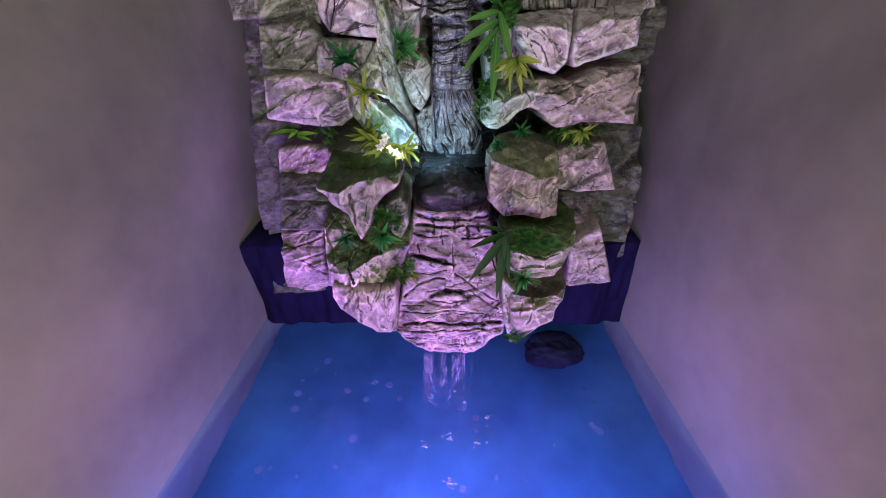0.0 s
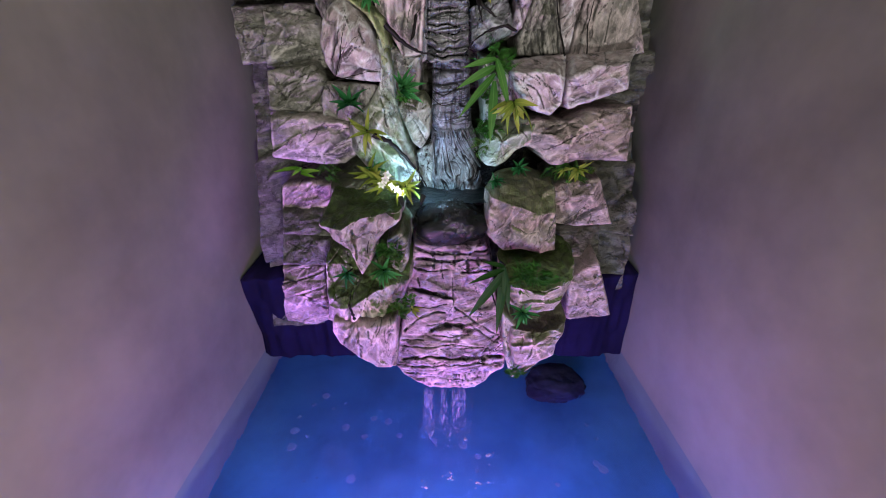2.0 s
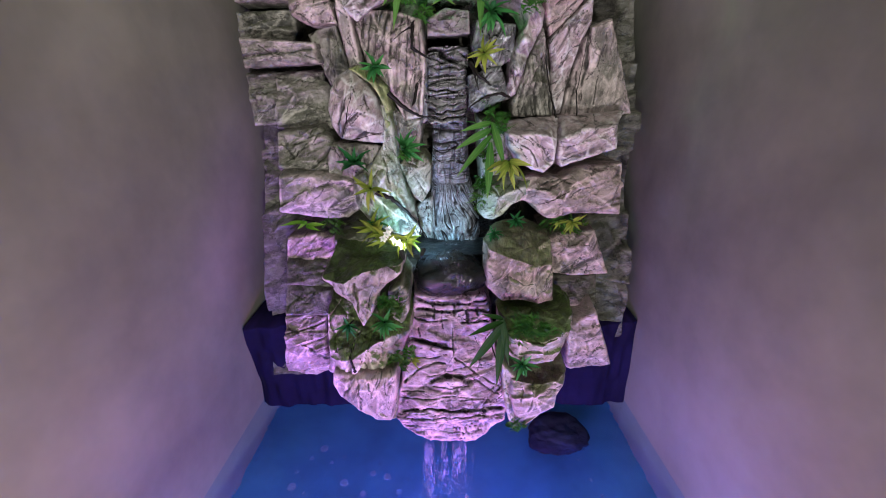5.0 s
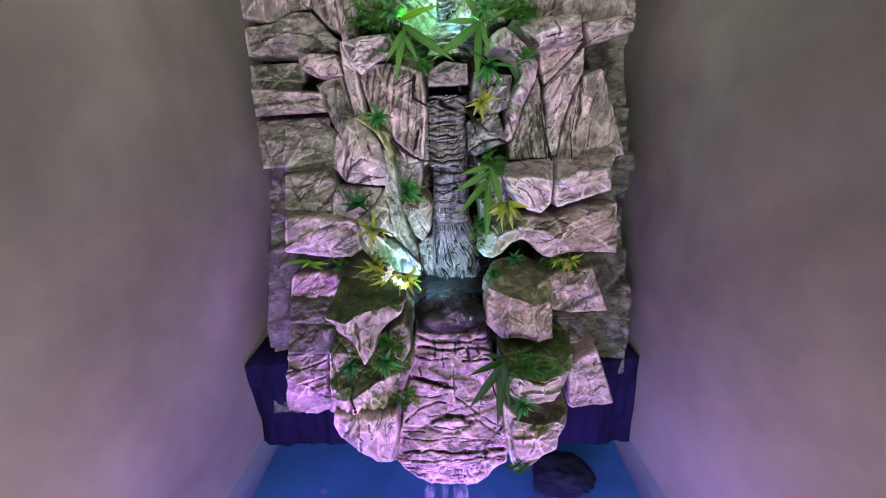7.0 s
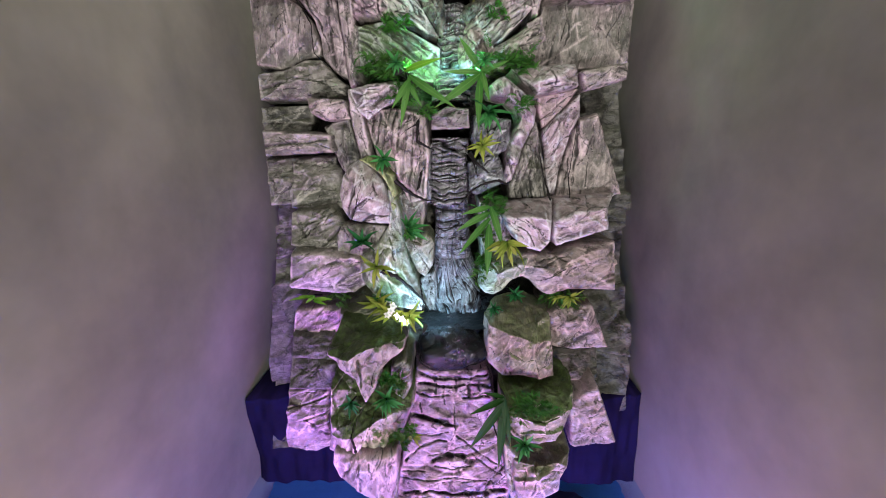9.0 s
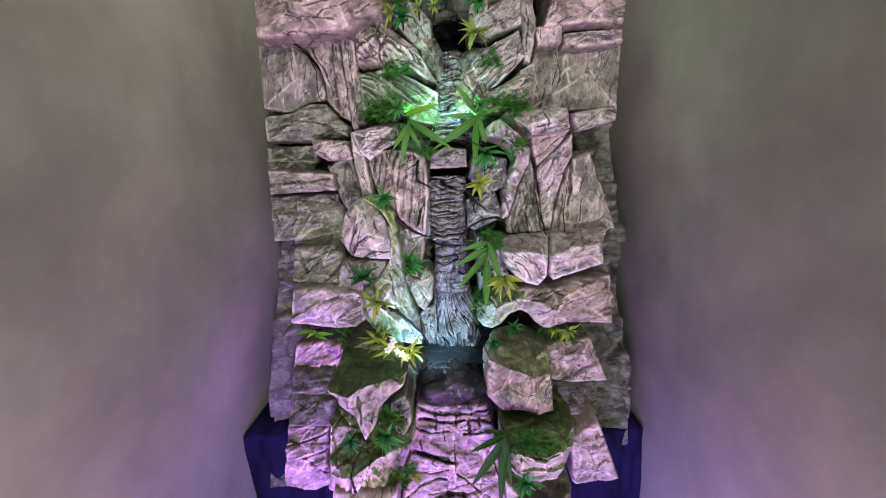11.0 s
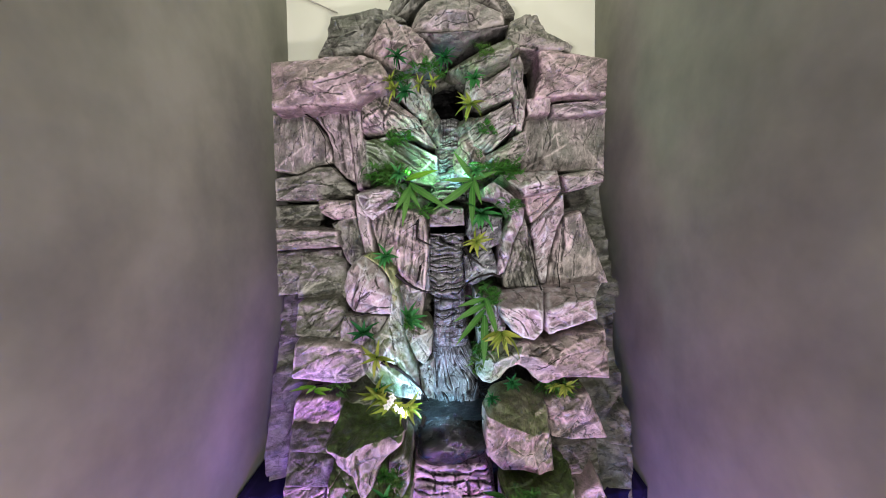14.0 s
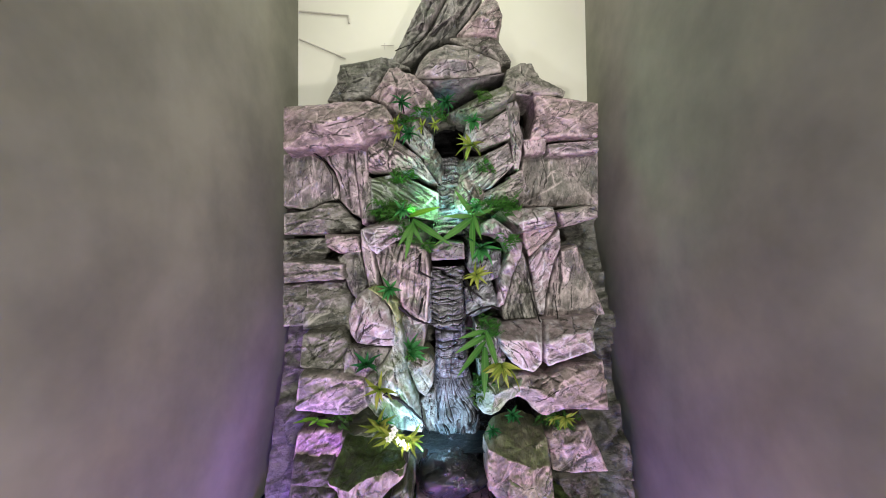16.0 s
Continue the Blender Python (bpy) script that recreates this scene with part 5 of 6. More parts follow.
stone("slab", "pale", [(0.657, 0.070, 1.854), (0.743, 0.060, 1.883), (0.913, 0.100, 1.489), (0.678, 0.100, 1.475), (0.576, 0.100, 1.481), (0.589, 0.090, 1.604), (0.608, 0.080, 1.700), (0.627, 0.070, 1.772)],
      inner=[(0.669, 0.040, 1.699)],
      marks=[(2.4, [(0.66, 1.884), (0.648, 1.793), (0.645, 1.672), (0.644, 1.532)]), (1.5, [(0.615, 1.672), (0.615, 1.532)]), (1.2, [(0.701, 1.672), (0.716, 1.532)])], thick=0.25, stroke=85, seed=44, rough=0.6, tilt=-0.01)
stone("column", "olive", [(0.407, 0.020, 1.770), (0.440, 0.030, 1.843), (0.469, 0.040, 1.753), (0.495, 0.050, 1.619), (0.520, 0.050, 1.480), (0.461, 0.040, 1.475), (0.331, 0.020, 1.478), (0.312, 0.000, 1.540), (0.340, -0.010, 1.620), (0.376, 0.000, 1.704)],
      inner=[(0.398, -0.030, 1.620)],
      marks=[(2.0, [(0.421, 1.673), (0.408, 1.594), (0.432, 1.482)]), (1.5, [(0.373, 1.647), (0.366, 1.497)]), (2.4, [(0.457, 1.792), (0.481, 1.647), (0.51, 1.495)])], thick=0.25, stroke=88, seed=41, groove=0.028, tilt=0.01)
# upper left
stone("ledge", "rose", [(-0.870, 0.000, 2.661), (-0.676, -0.020, 2.659), (-0.520, -0.030, 2.672), (-0.390, -0.040, 2.665), (-0.298, -0.050, 2.635), (-0.250, -0.070, 2.545), (-0.277, -0.070, 2.491), (-0.419, -0.050, 2.424), (-0.551, -0.030, 2.432), (-0.699, 0.000, 2.425), (-0.869, 0.000, 2.415)],
      inner=[(-0.656, -0.080, 2.520), (-0.472, -0.100, 2.560), (-0.328, -0.120, 2.521), (-0.540, -0.070, 2.468)],
      marks=[(1.5, [(-0.614, 2.54), (-0.505, 2.568), (-0.418, 2.603), (-0.327, 2.642)]), (1.4, [(-0.728, 2.508), (-0.604, 2.494), (-0.483, 2.492)]), (1.2, [(-0.723, 2.571), (-0.614, 2.555)]), (1.2, [(-0.374, 2.507), (-0.31, 2.545)])], thick=0.35, stroke=12, seed=52, rough=0.7, tilt=-0.37)
stone("slab", "pale", [(-0.939, 0.160, 2.443), (-0.762, 0.150, 2.444), (-0.696, 0.150, 2.393), (-0.639, 0.150, 2.316), (-0.610, 0.150, 2.226), (-0.607, 0.150, 2.176), (-0.673, 0.160, 2.159), (-0.756, 0.170, 2.125), (-0.809, 0.170, 2.109), (-0.943, 0.170, 2.134)],
      inner=[(-0.722, 0.110, 2.269)],
      marks=[(1.2, [(-0.767, 2.346), (-0.74, 2.213)]), (1.2, [(-0.686, 2.179), (-0.741, 2.129)])], thick=0.2, stroke=80, seed=53, rough=0.5, tilt=-0.21)
stone("slab", "pale", [(-0.759, 0.150, 2.468), (-0.633, 0.140, 2.479), (-0.521, 0.130, 2.482), (-0.506, 0.120, 2.334), (-0.484, 0.120, 2.186), (-0.474, 0.130, 2.057), (-0.528, 0.140, 2.082), (-0.597, 0.150, 2.160), (-0.597, 0.140, 2.234), (-0.626, 0.140, 2.324), (-0.686, 0.150, 2.410)],
      inner=[(-0.556, 0.100, 2.329)],
      marks=[(1.6, [(-0.669, 2.392), (-0.598, 2.274), (-0.561, 2.158)]), (1.2, [(-0.548, 2.406), (-0.537, 2.241)])], thick=0.2, stroke=100, seed=54, rough=0.5, tilt=-0.23)
stone("column", "pale", [(-0.499, 0.080, 2.466), (-0.427, 0.070, 2.436), (-0.421, 0.070, 2.320), (-0.415, 0.070, 2.193), (-0.431, 0.080, 2.019), (-0.458, 0.090, 2.010), (-0.477, 0.090, 2.197), (-0.490, 0.080, 2.324)],
      inner=[(-0.448, 0.050, 2.284)],
      marks=[(1.4, [(-0.473, 2.419), (-0.448, 2.274), (-0.442, 2.146)])], thick=0.2, stroke=95, seed=55, rough=0.5, tilt=-0.21)
stone("boulder", "olive", [(-0.925, 0.130, 2.085), (-0.774, 0.120, 2.102), (-0.676, 0.120, 2.146), (-0.595, 0.120, 2.145), (-0.530, 0.120, 2.066), (-0.485, 0.120, 2.033), (-0.491, 0.120, 1.981), (-0.628, 0.120, 1.960), (-0.925, 0.130, 1.964)],
      inner=[(-0.708, 0.070, 2.053), (-0.581, 0.070, 2.020)],
      marks=[(1.4, [(-0.745, 2.045), (-0.616, 2.034), (-0.529, 2.01)]), (1.2, [(-0.783, 1.997), (-0.667, 2.002)])], thick=0.25, stroke=10, seed=56, tilt=-0.12)
stone("boulder", "pale", [(-0.415, 0.030, 2.427), (-0.355, 0.030, 2.492), (-0.305, 0.030, 2.508), (-0.213, 0.040, 2.446), (-0.121, 0.070, 2.384), (-0.079, 0.100, 2.320), (-0.026, 0.140, 2.247), (-0.084, 0.120, 2.256), (-0.149, 0.090, 2.299), (-0.291, 0.050, 2.301), (-0.415, 0.040, 2.313)],
      inner=[(-0.307, -0.040, 2.398), (-0.206, 0.000, 2.363), (-0.373, -0.010, 2.347)],
      marks=[(1.6, [(-0.389, 2.365), (-0.307, 2.418), (-0.286, 2.474)]), (1.5, [(-0.371, 2.318), (-0.284, 2.357), (-0.254, 2.42)]), (1.8, [(-0.29, 2.3), (-0.288, 2.37), (-0.253, 2.394), (-0.165, 2.33)]), (1.5, [(-0.255, 2.432), (-0.164, 2.362), (-0.089, 2.28)]), (1.3, [(-0.225, 2.316), (-0.152, 2.304), (-0.09, 2.247)]), (1.2, [(-0.386, 2.412), (-0.331, 2.458)])], thick=0.3, stroke=145, seed=58, tilt=-0.27, cracks=0, groove=0.022)
stone("boulder", "rose", [(-0.389, 0.000, 2.704), (-0.330, 0.000, 2.794), (-0.293, 0.030, 2.882), (-0.215, 0.030, 2.862), (-0.150, 0.040, 2.846), (-0.066, 0.050, 2.763), (-0.019, 0.060, 2.703), (-0.104, 0.040, 2.638), (-0.204, 0.000, 2.602), (-0.278, -0.020, 2.635), (-0.333, -0.020, 2.667)],
      inner=[(-0.271, -0.060, 2.740), (-0.154, -0.030, 2.722), (-0.198, -0.050, 2.652)],
      marks=[(1.4, [(-0.284, 2.849), (-0.23, 2.767), (-0.246, 2.675)]), (1.3, [(-0.34, 2.754), (-0.271, 2.761)]), (1.3, [(-0.174, 2.799), (-0.111, 2.719)])], thick=0.3, stroke=40, seed=70, tilt=-0.45)
# top
stone("boulder", "olive", [(-0.675, 0.140, 2.747), (-0.625, 0.160, 2.849), (-0.612, 0.200, 2.996), (-0.445, 0.200, 3.018), (-0.315, 0.200, 3.030), (-0.190, 0.200, 2.972), (-0.303, 0.160, 2.940), (-0.358, 0.130, 2.848), (-0.413, 0.120, 2.754), (-0.561, 0.120, 2.717)],
      inner=[(-0.504, 0.090, 2.847), (-0.408, 0.100, 2.884), (-0.534, 0.080, 2.771)],
      marks=[(1.6, [(-0.615, 2.771), (-0.488, 2.787), (-0.379, 2.851)]), (1.5, [(-0.648, 2.705), (-0.503, 2.738), (-0.413, 2.719)]), (1.2, [(-0.579, 2.88), (-0.538, 2.804)]), (1.2, [(-0.475, 2.899), (-0.432, 2.835)])], thick=0.3, stroke=10, seed=75, tilt=-0.49)
stone("boulder", "pale", [(-0.160, 0.120, 2.864), (-0.121, 0.140, 2.980), (-0.068, 0.170, 3.054), (0.040, 0.200, 3.111), (0.142, 0.200, 3.099), (0.240, 0.170, 3.032), (0.348, 0.160, 2.977), (0.353, 0.130, 2.901), (0.166, 0.100, 2.855), (-0.002, 0.100, 2.848)],
      inner=[(0.015, 0.040, 2.927), (0.142, 0.050, 2.921), (-0.066, 0.070, 2.880)],
      marks=[(1.3, [(-0.034, 2.818), (0.03, 2.85), (0.111, 2.829)]), (1.2, [(-0.066, 2.858), (-0.017, 2.883)]), (1.3, [(0.161, 2.973), (0.164, 2.887), (0.226, 2.82)]), (1.2, [(0.063, 2.823), (0.16, 2.838), (0.21, 2.86)])], thick=0.3, stroke=30, seed=73, rough=0.7, tilt=-0.54)
stone("ledge", "mauve", [(-0.138, 0.090, 2.839), (0.030, 0.070, 2.833), (0.207, 0.080, 2.848), (0.370, 0.100, 2.879), (0.226, 0.120, 2.831), (0.112, 0.140, 2.802), (-0.020, 0.140, 2.798)],
      inner=[(0.062, 0.080, 2.814)],
      marks=[], thick=0.3, stroke=5, seed=74, tilt=-0.48)
stone("boulder", "olive", [(0.051, 0.240, 3.173), (0.207, 0.240, 3.184), (0.314, 0.240, 3.182), (0.365, 0.240, 3.132), (0.433, 0.240, 3.019), (0.367, 0.220, 2.995), (0.243, 0.200, 3.055), (0.142, 0.200, 3.105)],
      inner=[(0.267, 0.170, 3.079)],
      marks=[(1.4, [(0.223, 3.023), (0.285, 2.963), (0.375, 2.909)])], thick=0.25, stroke=20, seed=77, tilt=-0.58)
stone("boulder", "olive", [(-0.317, 0.260, 3.027), (-0.231, 0.280, 3.216), (-0.126, 0.280, 3.437), (-0.050, 0.280, 3.599), (0.074, 0.280, 3.651), (0.058, 0.260, 3.492), (-0.027, 0.240, 3.337), (-0.080, 0.240, 3.231), (-0.183, 0.250, 3.126), (-0.271, 0.250, 3.003)],
      inner=[(-0.102, 0.200, 3.259), (-0.032, 0.210, 3.457)],
      marks=[(3.0, [(-0.155, 3.145), (-0.206, 3.038)]), (2.8, [(-0.062, 3.232), (-0.121, 3.074), (-0.218, 2.933)])], thick=0.3, stroke=58, seed=78, rough=0.5, tilt=-0.66, cracks=1)
stone("boulder", "olive", [(-0.273, 0.270, 3.010), (-0.159, 0.260, 3.131), (-0.063, 0.250, 3.230), (-0.007, 0.250, 3.336), (0.072, 0.270, 3.499), (0.117, 0.280, 3.651), (0.280, 0.280, 3.648), (0.247, 0.260, 3.417), (0.182, 0.250, 3.311), (0.086, 0.260, 3.198), (-0.037, 0.270, 3.171), (-0.151, 0.280, 3.078)],
      inner=[(0.069, 0.190, 3.284), (0.140, 0.210, 3.454), (-0.088, 0.230, 3.148)],
      marks=[(3.4, [(0.112, 3.246), (0.052, 3.124), (-0.053, 3.029)]), (2.8, [(0.193, 3.246), (0.11, 3.123)]), (2.7, [(0.036, 3.212), (-0.018, 3.089)])], thick=0.3, stroke=58, seed=79, rough=0.5, tilt=-0.66, cracks=1)
stone("boulder", "rose", [(0.095, 0.220, 3.174), (0.172, 0.220, 3.267), (0.244, 0.240, 3.375), (0.303, 0.260, 3.466), (0.352, 0.260, 3.415), (0.382, 0.240, 3.312), (0.372, 0.230, 3.235), (0.342, 0.220, 3.156), (0.221, 0.200, 3.163)],
      inner=[(0.251, 0.150, 3.237), (0.310, 0.170, 3.215)],
      marks=[(1.3, [(0.251, 3.204), (0.298, 3.146), (0.374, 3.138)]), (1.3, [(0.188, 3.089), (0.254, 3.071), (0.334, 3.069)])], thick=0.3, stroke=50, seed=80, rough=0.6, tilt=-0.65)
stone("boulder", "olive", [(0.387, 0.140, 2.919), (0.462, 0.180, 2.972), (0.547, 0.200, 2.989), (0.581, 0.180, 2.889), (0.681, 0.170, 2.835), (0.737, 0.170, 2.800), (0.713, 0.140, 2.754), (0.527, 0.090, 2.747), (0.414, 0.050, 2.731), (0.340, 0.020, 2.737), (0.357, 0.060, 2.820)],
      inner=[(0.463, 0.080, 2.828), (0.579, 0.100, 2.787)],
      marks=[(1.8, [(0.356, 2.712), (0.441, 2.725), (0.527, 2.707)]), (1.3, [(0.466, 2.858), (0.479, 2.773)]), (1.2, [(0.401, 2.807), (0.416, 2.742)])], thick=0.3, stroke=20, seed=72, tilt=-0.48)
stone("ledge", "mossy", [(0.036, 0.300, 2.727), (0.153, 0.120, 2.720), (0.277, 0.060, 2.757), (0.366, 0.040, 2.778), (0.414, 0.000, 2.718), (0.356, -0.010, 2.661), (0.243, 0.000, 2.620), (0.156, 0.080, 2.628), (0.063, 0.260, 2.693)],
      inner=[(0.240, -0.030, 2.661), (0.347, -0.030, 2.696), (0.149, 0.070, 2.660)],
      marks=[(1.4, [(0.11, 2.61), (0.213, 2.652), (0.333, 2.69)])], thick=0.14, stroke=25, seed=71, tilt=-0.42)
stone("column", "pale", [(0.367, 0.040, 2.676), (0.416, 0.030, 2.690), (0.437, 0.030, 2.630), (0.432, 0.030, 2.557), (0.450, 0.030, 2.488), (0.444, 0.040, 2.397), (0.429, 0.050, 2.305), (0.401, 0.050, 2.315), (0.390, 0.050, 2.425), (0.381, 0.040, 2.540)],
      inner=[(0.400, -0.010, 2.568), (0.409, 0.000, 2.432)],
      marks=[(1.2, [(0.386, 2.604), (0.405, 2.478), (0.41, 2.336)])], thick=0.25, stroke=95, seed=64, tilt=-0.34)
stone("boulder", "core", [(-0.114, 0.100, 2.432), (-0.035, 0.120, 2.456), (0.001, 0.140, 2.401), (0.009, 0.140, 2.315), (-0.004, 0.130, 2.233), (-0.050, 0.120, 2.292), (-0.103, 0.100, 2.354)],
      inner=[(-0.044, 0.080, 2.368), (-0.018, 0.100, 2.305)],
      marks=[(1.3, [(-0.059, 2.377), (-0.024, 2.286)])], thick=0.2, stroke=60, seed=91, tilt=-0.28)
stone("boulder", "core", [(0.068, 0.150, 2.335), (0.100, 0.150, 2.390), (0.161, 0.120, 2.405), (0.232, 0.100, 2.397), (0.184, 0.110, 2.353), (0.111, 0.130, 2.286)],
      inner=[(0.146, 0.090, 2.360)],
      marks=[], thick=0.2, stroke=60, seed=92, tilt=-0.28)
stone("boulder", "pale", [(0.079, 0.120, 2.236), (0.122, 0.100, 2.273), (0.187, 0.080, 2.243), (0.235, 0.080, 2.195), (0.257, 0.070, 2.115), (0.214, 0.060, 2.066), (0.125, 0.080, 2.064), (0.074, 0.110, 2.102), (0.060, 0.130, 2.177)],
      inner=[(0.147, 0.030, 2.176), (0.190, 0.020, 2.124), (0.112, 0.050, 2.119)],
      marks=[(1.3, [(0.106, 2.224), (0.147, 2.156), (0.143, 2.082)]), (1.2, [(0.181, 2.21), (0.212, 2.126)])], thick=0.25, stroke=70, seed=93, tilt=-0.19)
# caves: near-black panels stand in for the shade deep in the hollows
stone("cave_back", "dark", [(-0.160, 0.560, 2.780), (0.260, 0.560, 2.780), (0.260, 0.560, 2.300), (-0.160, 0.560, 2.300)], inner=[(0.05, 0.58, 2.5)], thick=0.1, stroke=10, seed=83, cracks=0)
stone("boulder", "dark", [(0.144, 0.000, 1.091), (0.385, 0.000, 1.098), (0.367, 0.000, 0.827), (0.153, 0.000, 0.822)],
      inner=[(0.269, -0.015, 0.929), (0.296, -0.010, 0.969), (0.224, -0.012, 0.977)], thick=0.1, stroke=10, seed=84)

# ---- plants ----
def leaf_mesh(name, length, width, droop, kind, fold=0.25, segments=7):
    """One blade along +x that bends down, folded along its rib."""
    verts, faces = [], []
    for k in range(segments + 1):
        s = k / segments
        w = width * math.sin(math.pi * min(1, 0.06 + 0.94 * s) ** 0.75) * (1 if k < segments else 0.03)
        x, z = length * s * (1 - 0.12 * droop * s), -droop * length * s * s
        verts += [(x, -w / 2, z + fold * w), (x, 0, z), (x, w / 2, z + fold * w)]
    for k in range(segments):
        a = 3 * k
        faces += [(a, a + 1, a + 4, a + 3), (a + 1, a + 2, a + 5, a + 4)]
    n = len(verts)
    verts += [(x, y, z - 0.0012) for x, y, z in verts]
    faces += [tuple(n + i for i in reversed(f)) for f in faces]
    me = bpy.data.meshes.new(name)
    me.from_pydata(verts, [], faces)
    me.polygons.foreach_set("use_smooth", [True] * len(me.polygons))
    me.materials.append(LEAF[kind])
    return me


def leaf_at(plant, name, mesh, m):
    ob = new(name, mesh)
    ob.parent = plant
    ob.matrix_local = m
    return ob


def turned(azimuth, lift, roll=0.0, upward=0.66):
    """Picture-plane angle (0 right, 90 up) and how far the blade comes forward."""
    a, f = radians(azimuth), radians(lift)
    ahead = Vector((math.cos(a) * math.cos(f), -math.sin(f), math.sin(a) * math.cos(f)))
    up = Vector((0, -0.75, upward))
    side = up.cross(ahead).normalized()
    up = ahead.cross(side)
    return Matrix((ahead, side, up)).transposed().to_4x4() @ pose(0, 0, 0, roll, 0, 0)


def stem(plant, length, radius=0.003):
    bm = bmesh.new()
    bmesh.ops.create_cone(bm, cap_ends=True, segments=8, radius1=radius * 1.4, radius2=radius, depth=length)
    ob = part("stem", bm, TWIG, plant)
    ob.matrix_local = Matrix.Translation((0, length * 0.4, -length * 0.1)) @ pose(0, 0, 0, 70, 0, 0)
    return ob


def rosette(place, size, count, kind, start=0, sweep=360):
    """Leaves all round, or fanned from the start angle over the sweep."""
    rnd = random.Random(int(1000 * (place[0] + 3 * place[2])))
    plant = tagged(new("rosette_plant"), "small plastic plant with narrow pointed green leaves on the rock", "plant", "plastic rosettes on the rocks")
    plant.location = place
    meshes = [leaf_mesh("leaf", size * f, size * 0.20, d, kind) for f, d in ((1.0, 0.35), (0.85, 0.2), (0.7, 0.5))]
    for k in range(count * 2):
        a = start + sweep * (k % count + 0.5 * (k >= count)) / count + rnd.uniform(-18, 18)
        leaf_at(plant, "leaf", meshes[k % 3], turned(a, rnd.uniform(5, 45) if k < count else rnd.uniform(40, 75), rnd.uniform(-40, 40)) @ Matrix.Scale(rnd.uniform(0.7, 1.1), 4))
    stem(plant, 0.09)


def bamboo(place, blades, kind="BAMBOO", apart=0.008):
    """Blades as (angle, length): each springs from the stalk, apart from the last, and bends over."""
    rnd = random.Random(int(1000 * (place[0] + 3 * place[2])))
    plant = tagged(new("bamboo_plant"), "plastic bamboo sprig with long drooping green blades", "plant", "bamboo sprigs on the rocks")
    plant.location = place
    for k, (a, length) in enumerate(blades):
        droop = rnd.uniform(0.05, 0.2)
        me = leaf_mesh("blade", length, length * rnd.uniform(0.09, 0.12) + 0.009, droop, kind, 0.15, 10)
        m = turned(a, rnd.uniform(8, 22), rnd.uniform(-22, 22), 0.05 if place[2] > 1.8 else 0.5)
        leaf_at(plant, "blade", me, Matrix.Translation((rnd.uniform(-0.006, 0.006), 0, -apart * (k % 4))) @ m)
    stem(plant, 0.12)


def yellow_star(place, size, angles):
    rnd = random.Random(int(1000 * (place[0] + 3 * place[2])))
    plant = tagged(new("yellow_plant"), "plastic plant with yellow star-shaped pointed leaves", "plant", "yellow star plants on the rocks")
    plant.location = place
    for a in angles:
        for spread in (0, 1):
            me = leaf_mesh("leaf", size * rnd.uniform(0.65, 1.1) * (1 - 0.25 * spread), size * rnd.uniform(0.14, 0.24), rnd.uniform(0.3, 0.75), "YELLOW", 0.2)
            leaf_at(plant, "leaf", me, turned(a + spread * rnd.uniform(14, 40) + rnd.uniform(-10, 10), rnd.uniform(0, 40) + 22 * spread, rnd.uniform(-50, 50)))
    stem(plant, 0.1)


def flower_cluster(place):
    rnd = random.Random(4)
    plant = tagged(new("white_flower_sprig"), "sprig of small white plastic flowers among yellow leaves", "flowers")
    plant.location = place
    petal = leaf_mesh("petal", 0.02, 0.014, 0.2, "PETAL", 0.1, 4)
    for x, z in ((-0.02, 0.03), (0.0, 0.0), (-0.035, 0.012), (0.025, -0.012), (0.045, -0.03), (-0.01, 0.05)):
        head = new("flower")
        head.parent, head.location = plant, (x, -0.02 + rnd.uniform(-0.01, 0.01), z)
        for k in range(5):
            leaf_at(head, "petal", petal, turned(72 * k + rnd.uniform(-9, 9), 30))
    stem(plant, 0.08)


def ivy(place, size, count):
    """A clump of feathery fronds: bent stalks with narrow leaflets on both sides."""
    rnd = random.Random(int(1000 * (place[0] + 3 * place[2])))
    verts, faces = [], []
    for k in range(max(7, count // 5)):
        start = Vector((rnd.gauss(0, 0.45), rnd.gauss(0, 0.25), rnd.gauss(0, 0.3))) * size
        m = Matrix.Translation(start) @ turned(rnd.uniform(-30, 210), rnd.uniform(5, 60), rnd.uniform(-40, 40))
        length, droop = size * rnd.uniform(0.55, 1.15), rnd.uniform(0.2, 0.7)
        steps = 9
        for j in range(1, steps + 1):
            s = j / steps
            x, z = length * s, -droop * length * s * s
            l = (0.013 + 0.12 * size) * (1.15 - 0.8 * s) * rnd.uniform(0.7, 1.2)
            w = 0.2 * l
            for side in (-1, 1):
                n = len(verts)
                verts += [tuple(m @ Vector(v)) for v in ((x, 0, z), (x + 0.25 * l, side * 0.4 * l - w, z + 0.002), (x + 0.7 * l, side * l, z - 0.25 * l), (x + 0.45 * l, side * 0.4 * l + w, z + 0.002))]
                faces += [(n, n + 1, n + 2), (n, n + 2, n + 3)]
    plant = mesh_object("fern_clump", verts, faces, LEAF["FERN" if rnd.random() < 0.6 else "IVY"], None, None, False)
    plant.location = place
    tagged(plant, "low clump of feathery green artificial fern on the rock", "foliage", "green clumps on the rocks", "stuff")


rosette((-0.240, -0.470, 0.692), 0.085, 9, "GREEN")
rosette((-0.381, -0.500, 0.698), 0.06, 7, "DEEP")
rosette((-0.372, -0.200, 1.300), 0.095, 10, "DEEP", -12, 200)
rosette((-0.172, -0.110, 1.345), 0.115, 10, "GREEN", -22, 120)
ivy((-0.180, -0.110, 1.320), 0.035, 50)
rosette((0.325, -0.530, 0.526), 0.075, 8, "GREEN")
rosette((-0.259, -0.200, 1.666), 0.08, 9, "GREEN")
